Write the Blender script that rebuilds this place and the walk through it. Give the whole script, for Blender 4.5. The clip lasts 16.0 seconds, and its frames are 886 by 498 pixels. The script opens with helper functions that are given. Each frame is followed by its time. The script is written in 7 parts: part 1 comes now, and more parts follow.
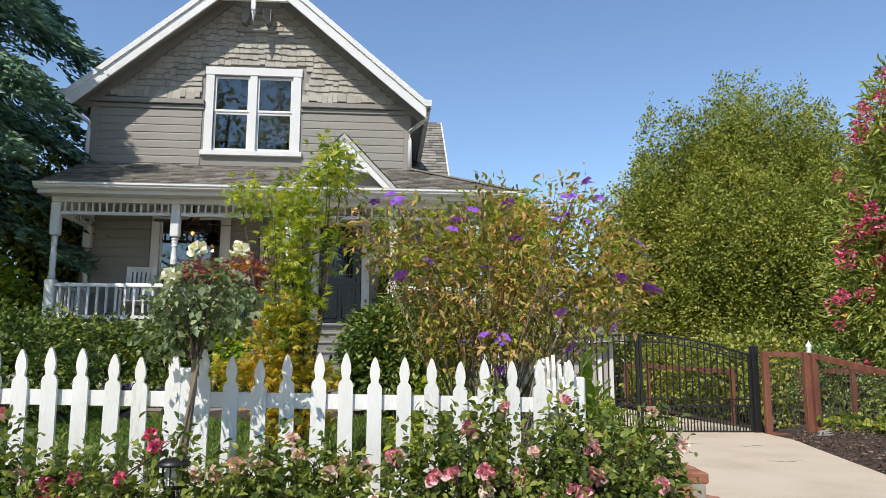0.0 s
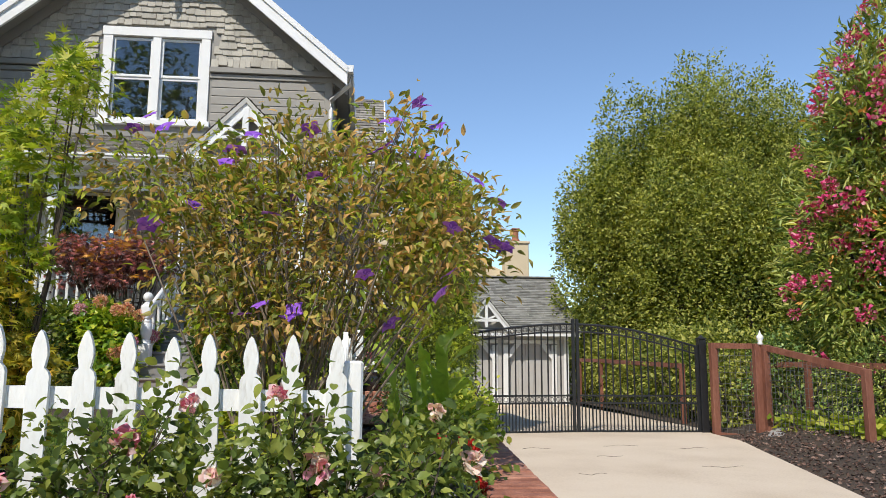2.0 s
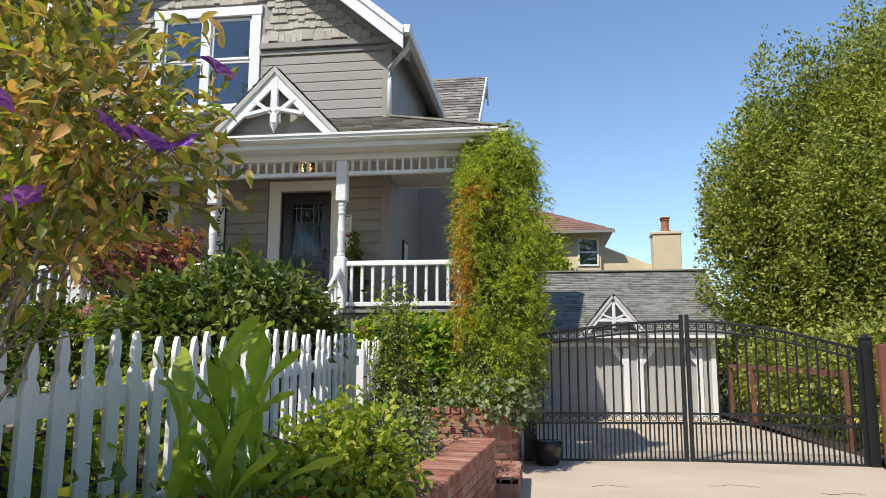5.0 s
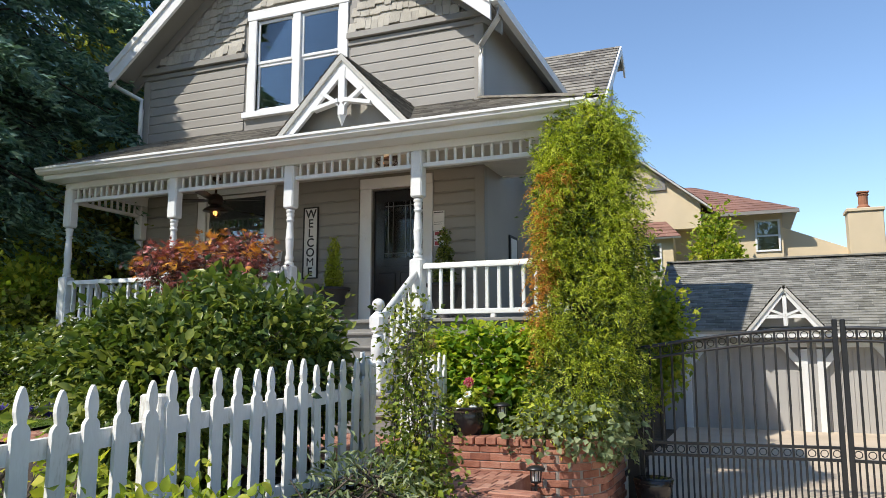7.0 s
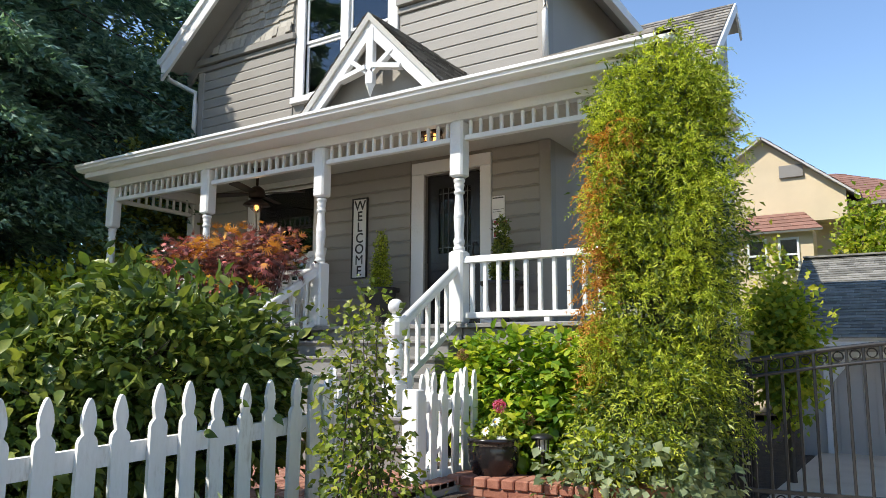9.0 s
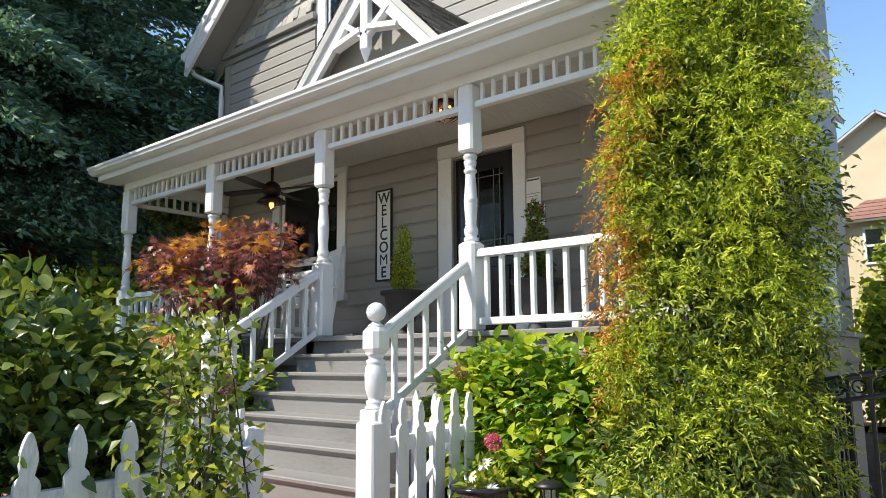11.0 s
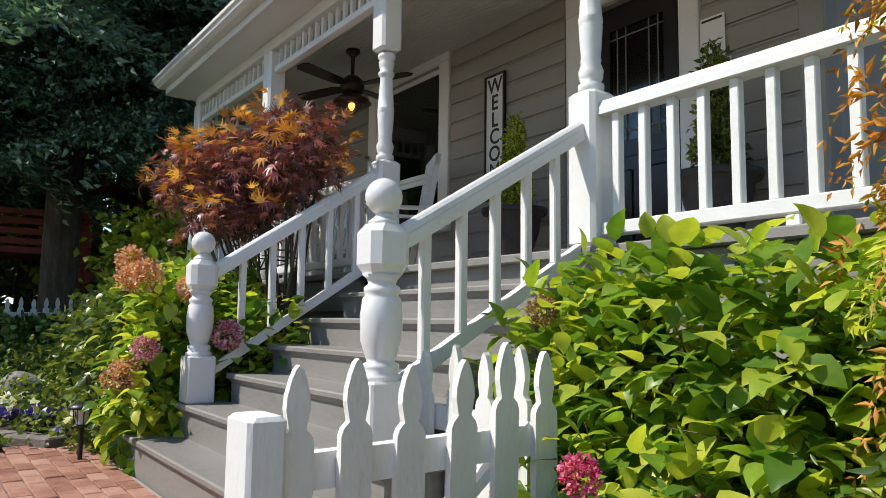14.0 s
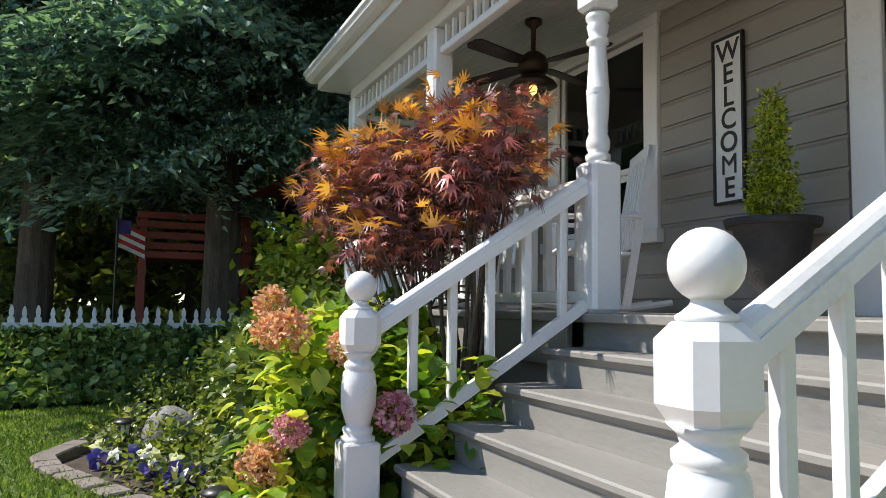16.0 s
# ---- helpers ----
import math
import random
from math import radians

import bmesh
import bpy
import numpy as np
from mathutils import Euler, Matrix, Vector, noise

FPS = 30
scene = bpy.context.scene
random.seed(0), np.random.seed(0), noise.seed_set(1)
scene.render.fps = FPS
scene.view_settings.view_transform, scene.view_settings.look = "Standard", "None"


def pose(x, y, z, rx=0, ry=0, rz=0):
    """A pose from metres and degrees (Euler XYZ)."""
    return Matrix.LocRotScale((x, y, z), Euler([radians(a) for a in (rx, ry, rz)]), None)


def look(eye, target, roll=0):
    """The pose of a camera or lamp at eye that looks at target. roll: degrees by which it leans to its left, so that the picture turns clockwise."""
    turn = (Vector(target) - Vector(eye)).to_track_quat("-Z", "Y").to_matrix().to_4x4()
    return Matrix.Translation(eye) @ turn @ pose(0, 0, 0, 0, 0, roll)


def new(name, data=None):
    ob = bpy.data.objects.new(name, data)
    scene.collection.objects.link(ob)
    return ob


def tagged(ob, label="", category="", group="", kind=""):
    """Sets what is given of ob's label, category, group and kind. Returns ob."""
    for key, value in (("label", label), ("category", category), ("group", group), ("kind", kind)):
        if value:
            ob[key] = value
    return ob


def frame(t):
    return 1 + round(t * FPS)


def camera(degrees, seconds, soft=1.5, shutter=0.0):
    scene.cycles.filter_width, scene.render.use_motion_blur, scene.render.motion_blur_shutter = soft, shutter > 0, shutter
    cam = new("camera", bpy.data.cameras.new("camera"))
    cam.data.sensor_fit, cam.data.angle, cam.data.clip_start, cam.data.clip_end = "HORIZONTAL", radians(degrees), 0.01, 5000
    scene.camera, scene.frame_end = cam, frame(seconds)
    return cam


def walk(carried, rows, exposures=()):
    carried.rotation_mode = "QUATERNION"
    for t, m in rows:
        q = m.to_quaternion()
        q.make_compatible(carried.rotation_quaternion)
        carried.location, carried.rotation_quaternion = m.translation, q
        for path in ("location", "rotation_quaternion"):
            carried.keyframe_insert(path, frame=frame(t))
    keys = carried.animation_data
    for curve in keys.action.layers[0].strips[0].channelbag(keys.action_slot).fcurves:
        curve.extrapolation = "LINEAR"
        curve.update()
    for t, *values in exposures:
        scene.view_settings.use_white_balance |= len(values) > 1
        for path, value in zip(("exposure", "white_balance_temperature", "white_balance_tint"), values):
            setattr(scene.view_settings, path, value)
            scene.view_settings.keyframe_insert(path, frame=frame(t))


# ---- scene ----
cam = camera(62.2, 16.0, soft=0.6)
PATH = [
    (0, (0.021, -0.102, 1.453), (0.178, 1.87, 1.75), 0.2),
    (0.5, (0.315, 0.206, 1.427), (0.487, 2.177, 1.721), 0.1),
    (1, (0.606, 0.534, 1.413), (0.792, 2.504, 1.706), 0.2),
    (1.5, (0.894, 0.889, 1.418), (1.092, 2.857, 1.709), 0.3),
    (2, (1.236, 1.204, 1.369), (1.441, 3.172, 1.659), 0.3),
    (2.5, (1.55, 1.562, 1.357), (1.764, 3.529, 1.649), 0.3),
    (3, (1.846, 1.921, 1.399), (2.063, 3.888, 1.689), 0.3),
    (3.5, (2.151, 2.248, 1.37), (2.358, 4.216, 1.663), 0.3),
    (4, (2.393, 2.623, 1.34), (2.472, 4.599, 1.636), 0.3),
    (4.5, (2.649, 3.017, 1.386), (2.557, 4.992, 1.686), 0.2),
    (5, (2.927, 3.391, 1.409), (2.66, 5.35, 1.708), 0.2),
    (5.2, (3.033, 3.547, 1.391), (2.67, 5.491, 1.691), 0.2),
    (7.3, (3.974, 5.214, 1.718), (3.193, 7.034, 1.99), 0.1),
    (7.5, (4.02, 5.402, 1.709), (3.216, 7.213, 1.983), 0.2),
    (8, (4.062, 5.896, 1.716), (3.174, 7.665, 1.999), 0.3),
    (8.5, (4.015, 6.373, 1.742), (3.011, 8.079, 2.028), 0.3),
    (9, (4.022, 6.825, 1.77), (2.959, 8.495, 2.055), 0.3),
    (11.3, (3.843, 8.741, 1.859), (2.535, 10.226, 2.149), -0.1),
    (11.5, (3.786, 8.981, 1.846), (2.46, 10.451, 2.13), 0.2),
    (12, (3.605, 9.417, 1.788), (2.243, 10.853, 2.08), 0.4),
    (12.5, (3.376, 9.815, 1.733), (1.947, 11.183, 2.027), 0.5),
    (13, (3.095, 10.19, 1.695), (1.609, 11.504, 1.946), 0.6),
    (13.5, (2.801, 10.452, 1.711), (1.251, 11.697, 1.926), 0.7),
    (14, (2.517, 10.655, 1.725), (0.9, 11.814, 1.927), 0.7),
    (14.5, (2.183, 10.822, 1.833), (0.508, 11.899, 2.012), 0.9),
    (15, (1.885, 10.904, 1.934), (0.136, 11.86, 2.103), 0.8),
    (15.5, (1.53, 10.958, 2.055), (-0.268, 11.818, 2.22), 0.8),
    (16, (1.247, 11.056, 2.103), (-0.578, 11.86, 2.259), 0.8),
]
walk(cam, [(t, look(eye, target, roll)) for t, eye, target, roll in PATH], [(0, 0.45, 6600, 10), (5, 0.5, 6600, 10), (9, 0.85, 6600, 10), (11.5, 1.0, 6600, 10), (13.5, 0.7, 6600, 10), (14.5, 0.6, 6600, 10), (15.3, 0.82, 6600, 10), (16, 1.03, 6600, 10)])

# ---- light ----
SUN = Vector((-0.32, -0.50, 0.66)).normalized()
sun_data = bpy.data.lights.new("sun", "SUN")
sun_data.energy, sun_data.angle, sun_data.color = 3.5, radians(0.53), (1.0, 0.95, 0.86)
sun = new("sun", sun_data)
sun.matrix_world = look(SUN * 60, (0, 0, 0))
world = bpy.data.worlds.new("world")
scene.world = world
world.use_nodes = True
wn = world.node_tree
sky = wn.nodes.new("ShaderNodeTexSky")
sky.sky_type, sky.sun_disc = "NISHITA", False
sky.sun_elevation = math.asin(SUN.z)
sky.sun_rotation = math.atan2(SUN.x, SUN.y)
sky.air_density, sky.dust_density, sky.ozone_density = 1.0, 0.0, 4.0
wn.nodes["Background"].inputs["Strength"].default_value = 0.132
wn.links.new(sky.outputs[0], wn.nodes["Background"].inputs["Color"])


# ---- materials ----
def material(name, stops, rough=0.6, scale=3.0, fine=60.0, bump=0.1, metal=0.0, island=0.0, random_ob=0.0, sheer=0.0, coat=0.0, spec=0.5, stretch=(1, 1, 1)):
    """Two scales of noise pick a colour from the stops; fine noise gives relief."""
    m = bpy.data.materials.new(name)
    m.use_nodes = True
    t = m.node_tree
    n, l = t.nodes, t.links
    b = n["Principled BSDF"]
    geo = n.new("ShaderNodeNewGeometry")
    mp = n.new("ShaderNodeMapping")
    mp.inputs["Scale"].default_value = stretch
    l.new(geo.outputs["Position"], mp.inputs["Vector"])
    big, small = n.new("ShaderNodeTexNoise"), n.new("ShaderNodeTexNoise")
    for tex, s, d in ((big, scale, 4.0), (small, fine, 3.0)):
        tex.inputs["Scale"].default_value, tex.inputs["Detail"].default_value = s, d
        l.new(mp.outputs[0], tex.inputs["Vector"])
    mix = n.new("ShaderNodeMath")
    mix.operation = "MULTIPLY_ADD"
    mix.inputs[1].default_value = 0.35
    l.new(small.outputs["Fac"], mix.inputs[0])
    half = n.new("ShaderNodeMath")
    half.operation = "MULTIPLY"
    half.inputs[1].default_value = 0.65
    l.new(big.outputs["Fac"], half.inputs[0])
    l.new(half.outputs[0], mix.inputs[2])
    fac = mix.outputs[0]
    if island or random_ob:
        src = geo.outputs["Random Per Island"] if island else n.new("ShaderNodeObjectInfo").outputs["Random"]
        k = island or random_ob
        off = n.new("ShaderNodeMath")
        off.operation = "MULTIPLY_ADD"
        off.inputs[1].default_value, off.inputs[2].default_value = k, -k / 2
        l.new(src, off.inputs[0])
        add = n.new("ShaderNodeMath")
        add.operation, add.use_clamp = "ADD", True
        l.new(fac, add.inputs[0])
        l.new(off.outputs[0], add.inputs[1])
        fac = add.outputs[0]
    ramp = n.new("ShaderNodeValToRGB")
    el = ramp.color_ramp.elements
    for i, (p, c) in enumerate(stops):
        e = el[i] if i < 2 else el.new(p)
        e.position, e.color = p, (*c, 1)
    l.new(fac, ramp.inputs[0])
    l.new(ramp.outputs[0], b.inputs["Base Color"])
    b.inputs["Roughness"].default_value = rough
    b.inputs["Metallic"].default_value = metal
    b.inputs["Specular IOR Level"].default_value = spec
    b.inputs["Coat Weight"].default_value = coat
    if bump:
        bp = n.new("ShaderNodeBump")
        bp.inputs["Strength"].default_value, bp.inputs["Distance"].default_value = bump, 0.02
        l.new(small.outputs["Fac"], bp.inputs["Height"])
        l.new(bp.outputs[0], b.inputs["Normal"])
    if sheer:
        tr = n.new("ShaderNodeBsdfTranslucent")
        sh = n.new("ShaderNodeMixShader")
        sh.inputs[0].default_value = sheer
        warm = n.new("ShaderNodeMixRGB")
        warm.blend_type = "MULTIPLY"
        warm.inputs[0].default_value = 1.0
        warm.inputs[2].default_value = (1.25, 1.3, 0.6, 1)
        l.new(ramp.outputs[0], warm.inputs[1])
        l.new(warm.outputs[0], tr.inputs["Color"])
        l.new(b.outputs[0], sh.inputs[1])
        l.new(tr.outputs[0], sh.inputs[2])
        l.new(sh.outputs[0], n["Material Output"].inputs["Surface"])
    return m


def tone(c, lo=0.82, hi=1.15):
    return [(0.3, tuple(v * lo for v in c)), (0.7, tuple(v * hi for v in c))]


M_white = material("white_paint", [(0.25, (0.62, 0.61, 0.59)), (0.42, (0.73, 0.73, 0.72)), (0.8, (0.79, 0.79, 0.78))], 0.38, 2.5, 45, 0.05)
M_fence = material("fence_paint", [(0.28, (0.52, 0.49, 0.43)), (0.42, (0.75, 0.74, 0.71)), (0.75, (0.83, 0.83, 0.82))], 0.55, 5, 70, 0.15, random_ob=0.12, stretch=(1, 1, 0.3))
M_siding = material("taupe_siding_paint", tone((0.295, 0.275, 0.245), 0.9, 1.08), 0.5, 1.4, 60, 0.07, random_ob=0.06)
M_shingle = material("taupe_wall_shingle", tone((0.37, 0.345, 0.295), 0.78, 1.2), 0.75, 4, 50, 0.35, random_ob=0.3, stretch=(1, 1, 0.35))
M_shingle_far = material("taupe_wall_shingle_far", tone((0.37, 0.345, 0.295), 0.78, 1.2), 0.75, 4, 50, 0.35, island=0.3, stretch=(1, 1, 0.35))
M_trimgrey = material("grey_trim_paint", tone((0.25, 0.235, 0.21), 0.92, 1.06), 0.5, 2, 60, 0.05)
M_step = material("grey_porch_paint", [(0.3, (0.17, 0.162, 0.15)), (0.5, (0.235, 0.222, 0.205)), (0.75, (0.265, 0.252, 0.235))], 0.5, 3, 50, 0.1, stretch=(0.3, 1, 1))
M_roof = material("asphalt_shingle", [(0.3, (0.14, 0.125, 0.108)), (0.5, (0.235, 0.215, 0.185)), (0.72, (0.34, 0.315, 0.27))], 0.95, 6, 140, 0.5, island=0.45)
M_roof_g = material("asphalt_shingle_grey", [(0.3, (0.14, 0.135, 0.12)), (0.5, (0.225, 0.22, 0.195)), (0.72, (0.31, 0.30, 0.27))], 0.95, 5, 140, 0.5, island=0.4)
M_roof_red = material("red_roof_shingle", tone((0.25, 0.13, 0.095)), 0.9, 4, 60, 0.4, island=0.4)
M_ceiling = material("pale_ceiling_paint", tone((0.52, 0.51, 0.47), 0.93, 1.05), 0.6, 2, 40, 0.05)
M_black = material("black_iron", tone((0.012, 0.012, 0.013), 0.8, 1.4), 0.42, 10, 120, 0.08)
M_door = material("black_door_paint", tone((0.012, 0.011, 0.012), 0.8, 1.3), 0.25, 4, 60, 0.03)
M_red = material("redwood_stain", [(0.3, (0.105, 0.036, 0.022)), (0.55, (0.19, 0.07, 0.042)), (0.75, (0.26, 0.11, 0.07))], 0.65, 6, 50, 0.25, random_ob=0.15, stretch=(1, 1, 0.25))
M_brick = material("red_brick", [(0.25, (0.21, 0.075, 0.045)), (0.5, (0.36, 0.15, 0.095)), (0.78, (0.47, 0.25, 0.175))], 0.85, 9, 90, 0.4, random_ob=0.4)
M_brick_joined = material("red_brick_paving", [(0.25, (0.22, 0.085, 0.055)), (0.5, (0.35, 0.165, 0.11)), (0.78, (0.46, 0.26, 0.19))], 0.85, 9, 90, 0.4, island=0.4)
M_mortar = material("mortar", tone((0.33, 0.29, 0.25)), 0.95, 10, 90, 0.3)
M_concrete = material("driveway_concrete", [(0.28, (0.45, 0.355, 0.26)), (0.5, (0.57, 0.47, 0.36)), (0.75, (0.64, 0.545, 0.43))], 0.85, 0.9, 45, 0.15)
M_soil = material("dark_soil", [(0.3, (0.028, 0.02, 0.014)), (0.6, (0.075, 0.052, 0.036)), (0.8, (0.12, 0.09, 0.065))], 0.95, 7, 60, 0.9)
M_mulch = material("bark_mulch", [(0.25, (0.05, 0.03, 0.022)), (0.5, (0.15, 0.085, 0.062)), (0.8, (0.28, 0.19, 0.15))], 0.95, 8, 60, 0.4, island=0.6)
M_lawn = material("lawn_soil", tone((0.085, 0.12, 0.03)), 0.95, 2, 60, 0.5)
M_bark = material("bark", [(0.3, (0.045, 0.034, 0.026)), (0.55, (0.10, 0.077, 0.058)), (0.8, (0.17, 0.14, 0.11))], 0.95, 8, 40, 0.9, stretch=(1, 1, 0.25))
M_bark_pale = material("pale_bark", [(0.3, (0.13, 0.10, 0.075)), (0.55, (0.24, 0.19, 0.14)), (0.8, (0.33, 0.27, 0.21))], 0.9, 10, 60, 0.5, stretch=(1, 1, 0.3))
M_stone = material("grey_boulder", [(0.3, (0.16, 0.15, 0.14)), (0.55, (0.27, 0.255, 0.24)), (0.8, (0.36, 0.34, 0.32))], 0.9, 5, 50, 0.6)
M_edge = material("stone_edging", [(0.3, (0.13, 0.11, 0.09)), (0.55, (0.205, 0.175, 0.15)), (0.8, (0.27, 0.235, 0.20))], 0.9, 5, 50, 0.4)
M_yellow = material("yellow_stucco", tone((0.66, 0.54, 0.36), 0.93, 1.06), 0.9, 1.5, 50, 0.2)
M_garage = material("grey_garage_siding", tone((0.41, 0.395, 0.375), 0.94, 1.05), 0.6, 1.5, 40, 0.1)
M_pot = material("black_glazed_pot", tone((0.018, 0.016, 0.016), 0.7, 1.6), 0.15, 6, 40, 0.03)
M_urn = material("dark_resin_urn", tone((0.035, 0.033, 0.034), 0.7, 1.4), 0.6, 12, 60, 0.3)
M_clay = material("terracotta", tone((0.33, 0.14, 0.075)), 0.85, 6, 60, 0.2)
M_paper = material("white_sign_board", tone((0.78, 0.77, 0.74), 0.95, 1.04), 0.6, 3, 40, 0.02)
M_ink = material("black_paint", tone((0.015, 0.015, 0.015)), 0.5, 5, 40, 0.0)
M_redink = material("red_print", tone((0.42, 0.05, 0.06)), 0.5, 5, 40, 0.0)
M_bronze = material("oil_rubbed_bronze", tone((0.055, 0.033, 0.024)), 0.4, 6, 50, 0.05, metal=0.6)
M_galv = material("galvanised_wire", tone((0.20, 0.20, 0.195)), 0.5, 6, 50, 0.0, metal=0.7)
# near black, so the unlit rooms' shade is held in the colour
M_room_shade = material("unlit_room_shade", tone((0.05, 0.046, 0.042)), 0.9, 3, 30, 0.0)
M_cloth = material("pale_curtain", tone((0.6, 0.59, 0.56), 0.9, 1.05), 0.9, 6, 60, 0.1)
M_redplay = material("red_painted_wood", tone((0.24, 0.045, 0.03)), 0.6, 4, 40, 0.1)


def glass_material(name, tint, rough=0.02, clear=0.35):
    m = bpy.data.materials.new(name)
    m.use_nodes = True
    n, l = m.node_tree.nodes, m.node_tree.links
    gl, tr, sh = n.new("ShaderNodeBsdfGlossy"), n.new("ShaderNodeBsdfTransparent"), n.new("ShaderNodeMixShader")
    gl.inputs["Roughness"].default_value = rough
    tr.inputs["Color"].default_value = (*tint, 1)
    fr = n.new("ShaderNodeFresnel")
    fr.inputs["IOR"].default_value = 1.5
    ad = n.new("ShaderNodeMath")
    ad.operation, ad.use_clamp = "ADD", True
    ad.inputs[1].default_value = clear
    l.new(fr.outputs[0], ad.inputs[0])
    l.new(ad.outputs[0], sh.inputs[0])
    l.new(tr.outputs[0], sh.inputs[1])
    l.new(gl.outputs[0], sh.inputs[2])
    l.new(sh.outputs[0], n["Material Output"].inputs["Surface"])
    return m


M_glass = glass_material("window_glass", (0.7, 0.73, 0.73), 0.02, 0.09)
M_doorglass = glass_material("door_glass", (0.35, 0.36, 0.36), 0.06, 0.01)


def glow(name, colour, power):
    m = bpy.data.materials.new(name)
    m.use_nodes = True
    b = m.node_tree.nodes["Principled BSDF"]
    b.inputs["Base Color"].default_value = (*colour, 1)
    b.inputs["Emission Color"].default_value = (*colour, 1)
    b.inputs["Emission Strength"].default_value = power
    return m


M_bulb = glow("warm_bulb", (1.0, 0.42, 0.1), 1.6)


def leafmat(name, a, b, c, rough=0.5, sheer=0.32, island=0.75, scale=1.2, spec=0.35):
    a, b, c = (tuple(w * v for v, w in zip(k, (1.62, 1.42, 1.25))) for k in (a, b, c))
    return material(name, [(0.22, a), (0.5, b), (0.8, c)], rough, scale, 25, 0.0, island=island, sheer=sheer, spec=spec)


L_tall = leafmat("glossy_green_leaf", (0.065, 0.10, 0.022), (0.18, 0.225, 0.05), (0.34, 0.37, 0.105), sheer=0.42, island=0.7, scale=0.5)
L_conifer = leafmat("blue_green_needle", (0.05, 0.105, 0.10), (0.10, 0.20, 0.18), (0.2, 0.33, 0.28), 0.6, 0.3, 0.5, 0.8)
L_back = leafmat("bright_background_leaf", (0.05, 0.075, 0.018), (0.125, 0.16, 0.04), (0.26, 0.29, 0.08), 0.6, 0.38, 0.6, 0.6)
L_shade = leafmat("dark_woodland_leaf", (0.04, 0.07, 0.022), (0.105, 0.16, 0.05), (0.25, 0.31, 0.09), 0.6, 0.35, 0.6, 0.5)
# viburnum green; also the colour that stands for shade within the jasmine
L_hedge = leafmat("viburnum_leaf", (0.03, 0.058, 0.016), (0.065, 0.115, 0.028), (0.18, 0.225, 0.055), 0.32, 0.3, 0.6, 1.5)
L_tib = leafmat("rusty_olive_leaf", (0.11, 0.135, 0.036), (0.26, 0.25, 0.08), (0.40, 0.27, 0.12), 0.5, 0.4, 0.9, 1.4)
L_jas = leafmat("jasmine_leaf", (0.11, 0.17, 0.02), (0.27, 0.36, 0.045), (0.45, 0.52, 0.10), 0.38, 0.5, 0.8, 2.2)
L_jasdead = leafmat("dry_orange_leaf", (0.20, 0.09, 0.02), (0.40, 0.20, 0.05), (0.52, 0.32, 0.10), 0.7, 0.35, 0.7, 2)
L_rose = leafmat("rose_leaf", (0.04, 0.068, 0.019), (0.09, 0.142, 0.033), (0.2, 0.245, 0.06), 0.4, 0.35, 0.7, 2)
L_yellow = leafmat("golden_maple_leaf", (0.13, 0.17, 0.02), (0.29, 0.27, 0.035), (0.48, 0.33, 0.06), 0.55, 0.45, 0.5, 1.6)
L_lime = leafmat("lime_green_leaf", (0.10, 0.17, 0.02), (0.20, 0.28, 0.035), (0.34, 0.37, 0.06), 0.55, 0.45, 0.7, 1.6)
L_maple = leafmat("crimson_maple_leaf", (0.06, 0.032, 0.04), (0.14, 0.066, 0.07), (0.34, 0.12, 0.12), 0.35, 0.12, 0.85, 1.8)
L_hyd = leafmat("hydrangea_leaf", (0.06, 0.14, 0.022), (0.155, 0.27, 0.036), (0.38, 0.45, 0.068), 0.35, 0.45, 0.75, 2)
L_canna = leafmat("canna_leaf", (0.10, 0.18, 0.03), (0.22, 0.34, 0.055), (0.42, 0.48, 0.09), 0.3, 0.5, 0.5, 2)
L_ole = leafmat("oleander_leaf", (0.09, 0.145, 0.04), (0.20, 0.28, 0.075), (0.39, 0.44, 0.15), 0.35, 0.38, 0.7, 1.2)
L_ivy = leafmat("ivy_leaf", (0.045, 0.09, 0.028), (0.105, 0.19, 0.06), (0.24, 0.33, 0.11), 0.35, 0.25, 0.7, 2)
L_grass = leafmat("grass_blade", (0.045, 0.10, 0.022), (0.095, 0.18, 0.035), (0.19, 0.27, 0.075), 0.6, 0.4, 0.7, 1.5)
L_silver = leafmat("grey_green_leaf", (0.07, 0.11, 0.06), (0.13, 0.19, 0.11), (0.22, 0.28, 0.18), 0.6, 0.3, 0.7, 2)


def petal(name, a, b, c):
    return material(name, [(0.25, a), (0.5, b), (0.75, c)], 0.6, 4, 40, 0.0, island=0.7, sheer=0.3)


F_pink = petal("pink_petal", (0.66, 0.16, 0.28), (0.78, 0.34, 0.44), (0.85, 0.58, 0.62))
F_blush = petal("blush_petal", (0.70, 0.36, 0.36), (0.80, 0.56, 0.52), (0.85, 0.74, 0.68))
F_cream = petal("cream_petal", (0.72, 0.68, 0.54), (0.82, 0.79, 0.68), (0.86, 0.84, 0.78))
F_white = petal("white_petal", (0.74, 0.74, 0.76), (0.82, 0.82, 0.83), (0.88, 0.88, 0.88))
F_purple = petal("purple_petal", (0.14, 0.035, 0.42), (0.22, 0.06, 0.58), (0.36, 0.13, 0.72))
F_blue = petal("deep_blue_petal", (0.03, 0.02, 0.16), (0.05, 0.035, 0.26), (0.12, 0.09, 0.40))
F_red = petal("scarlet_petal", (0.36, 0.01, 0.015), (0.52, 0.02, 0.02), (0.66, 0.06, 0.04))
F_magenta = petal("magenta_petal", (0.55, 0.03, 0.16), (0.68, 0.08, 0.24), (0.80, 0.30, 0.40))
F_salmon = petal("faded_salmon_floret", (0.56, 0.22, 0.15), (0.72, 0.36, 0.24), (0.78, 0.52, 0.34))
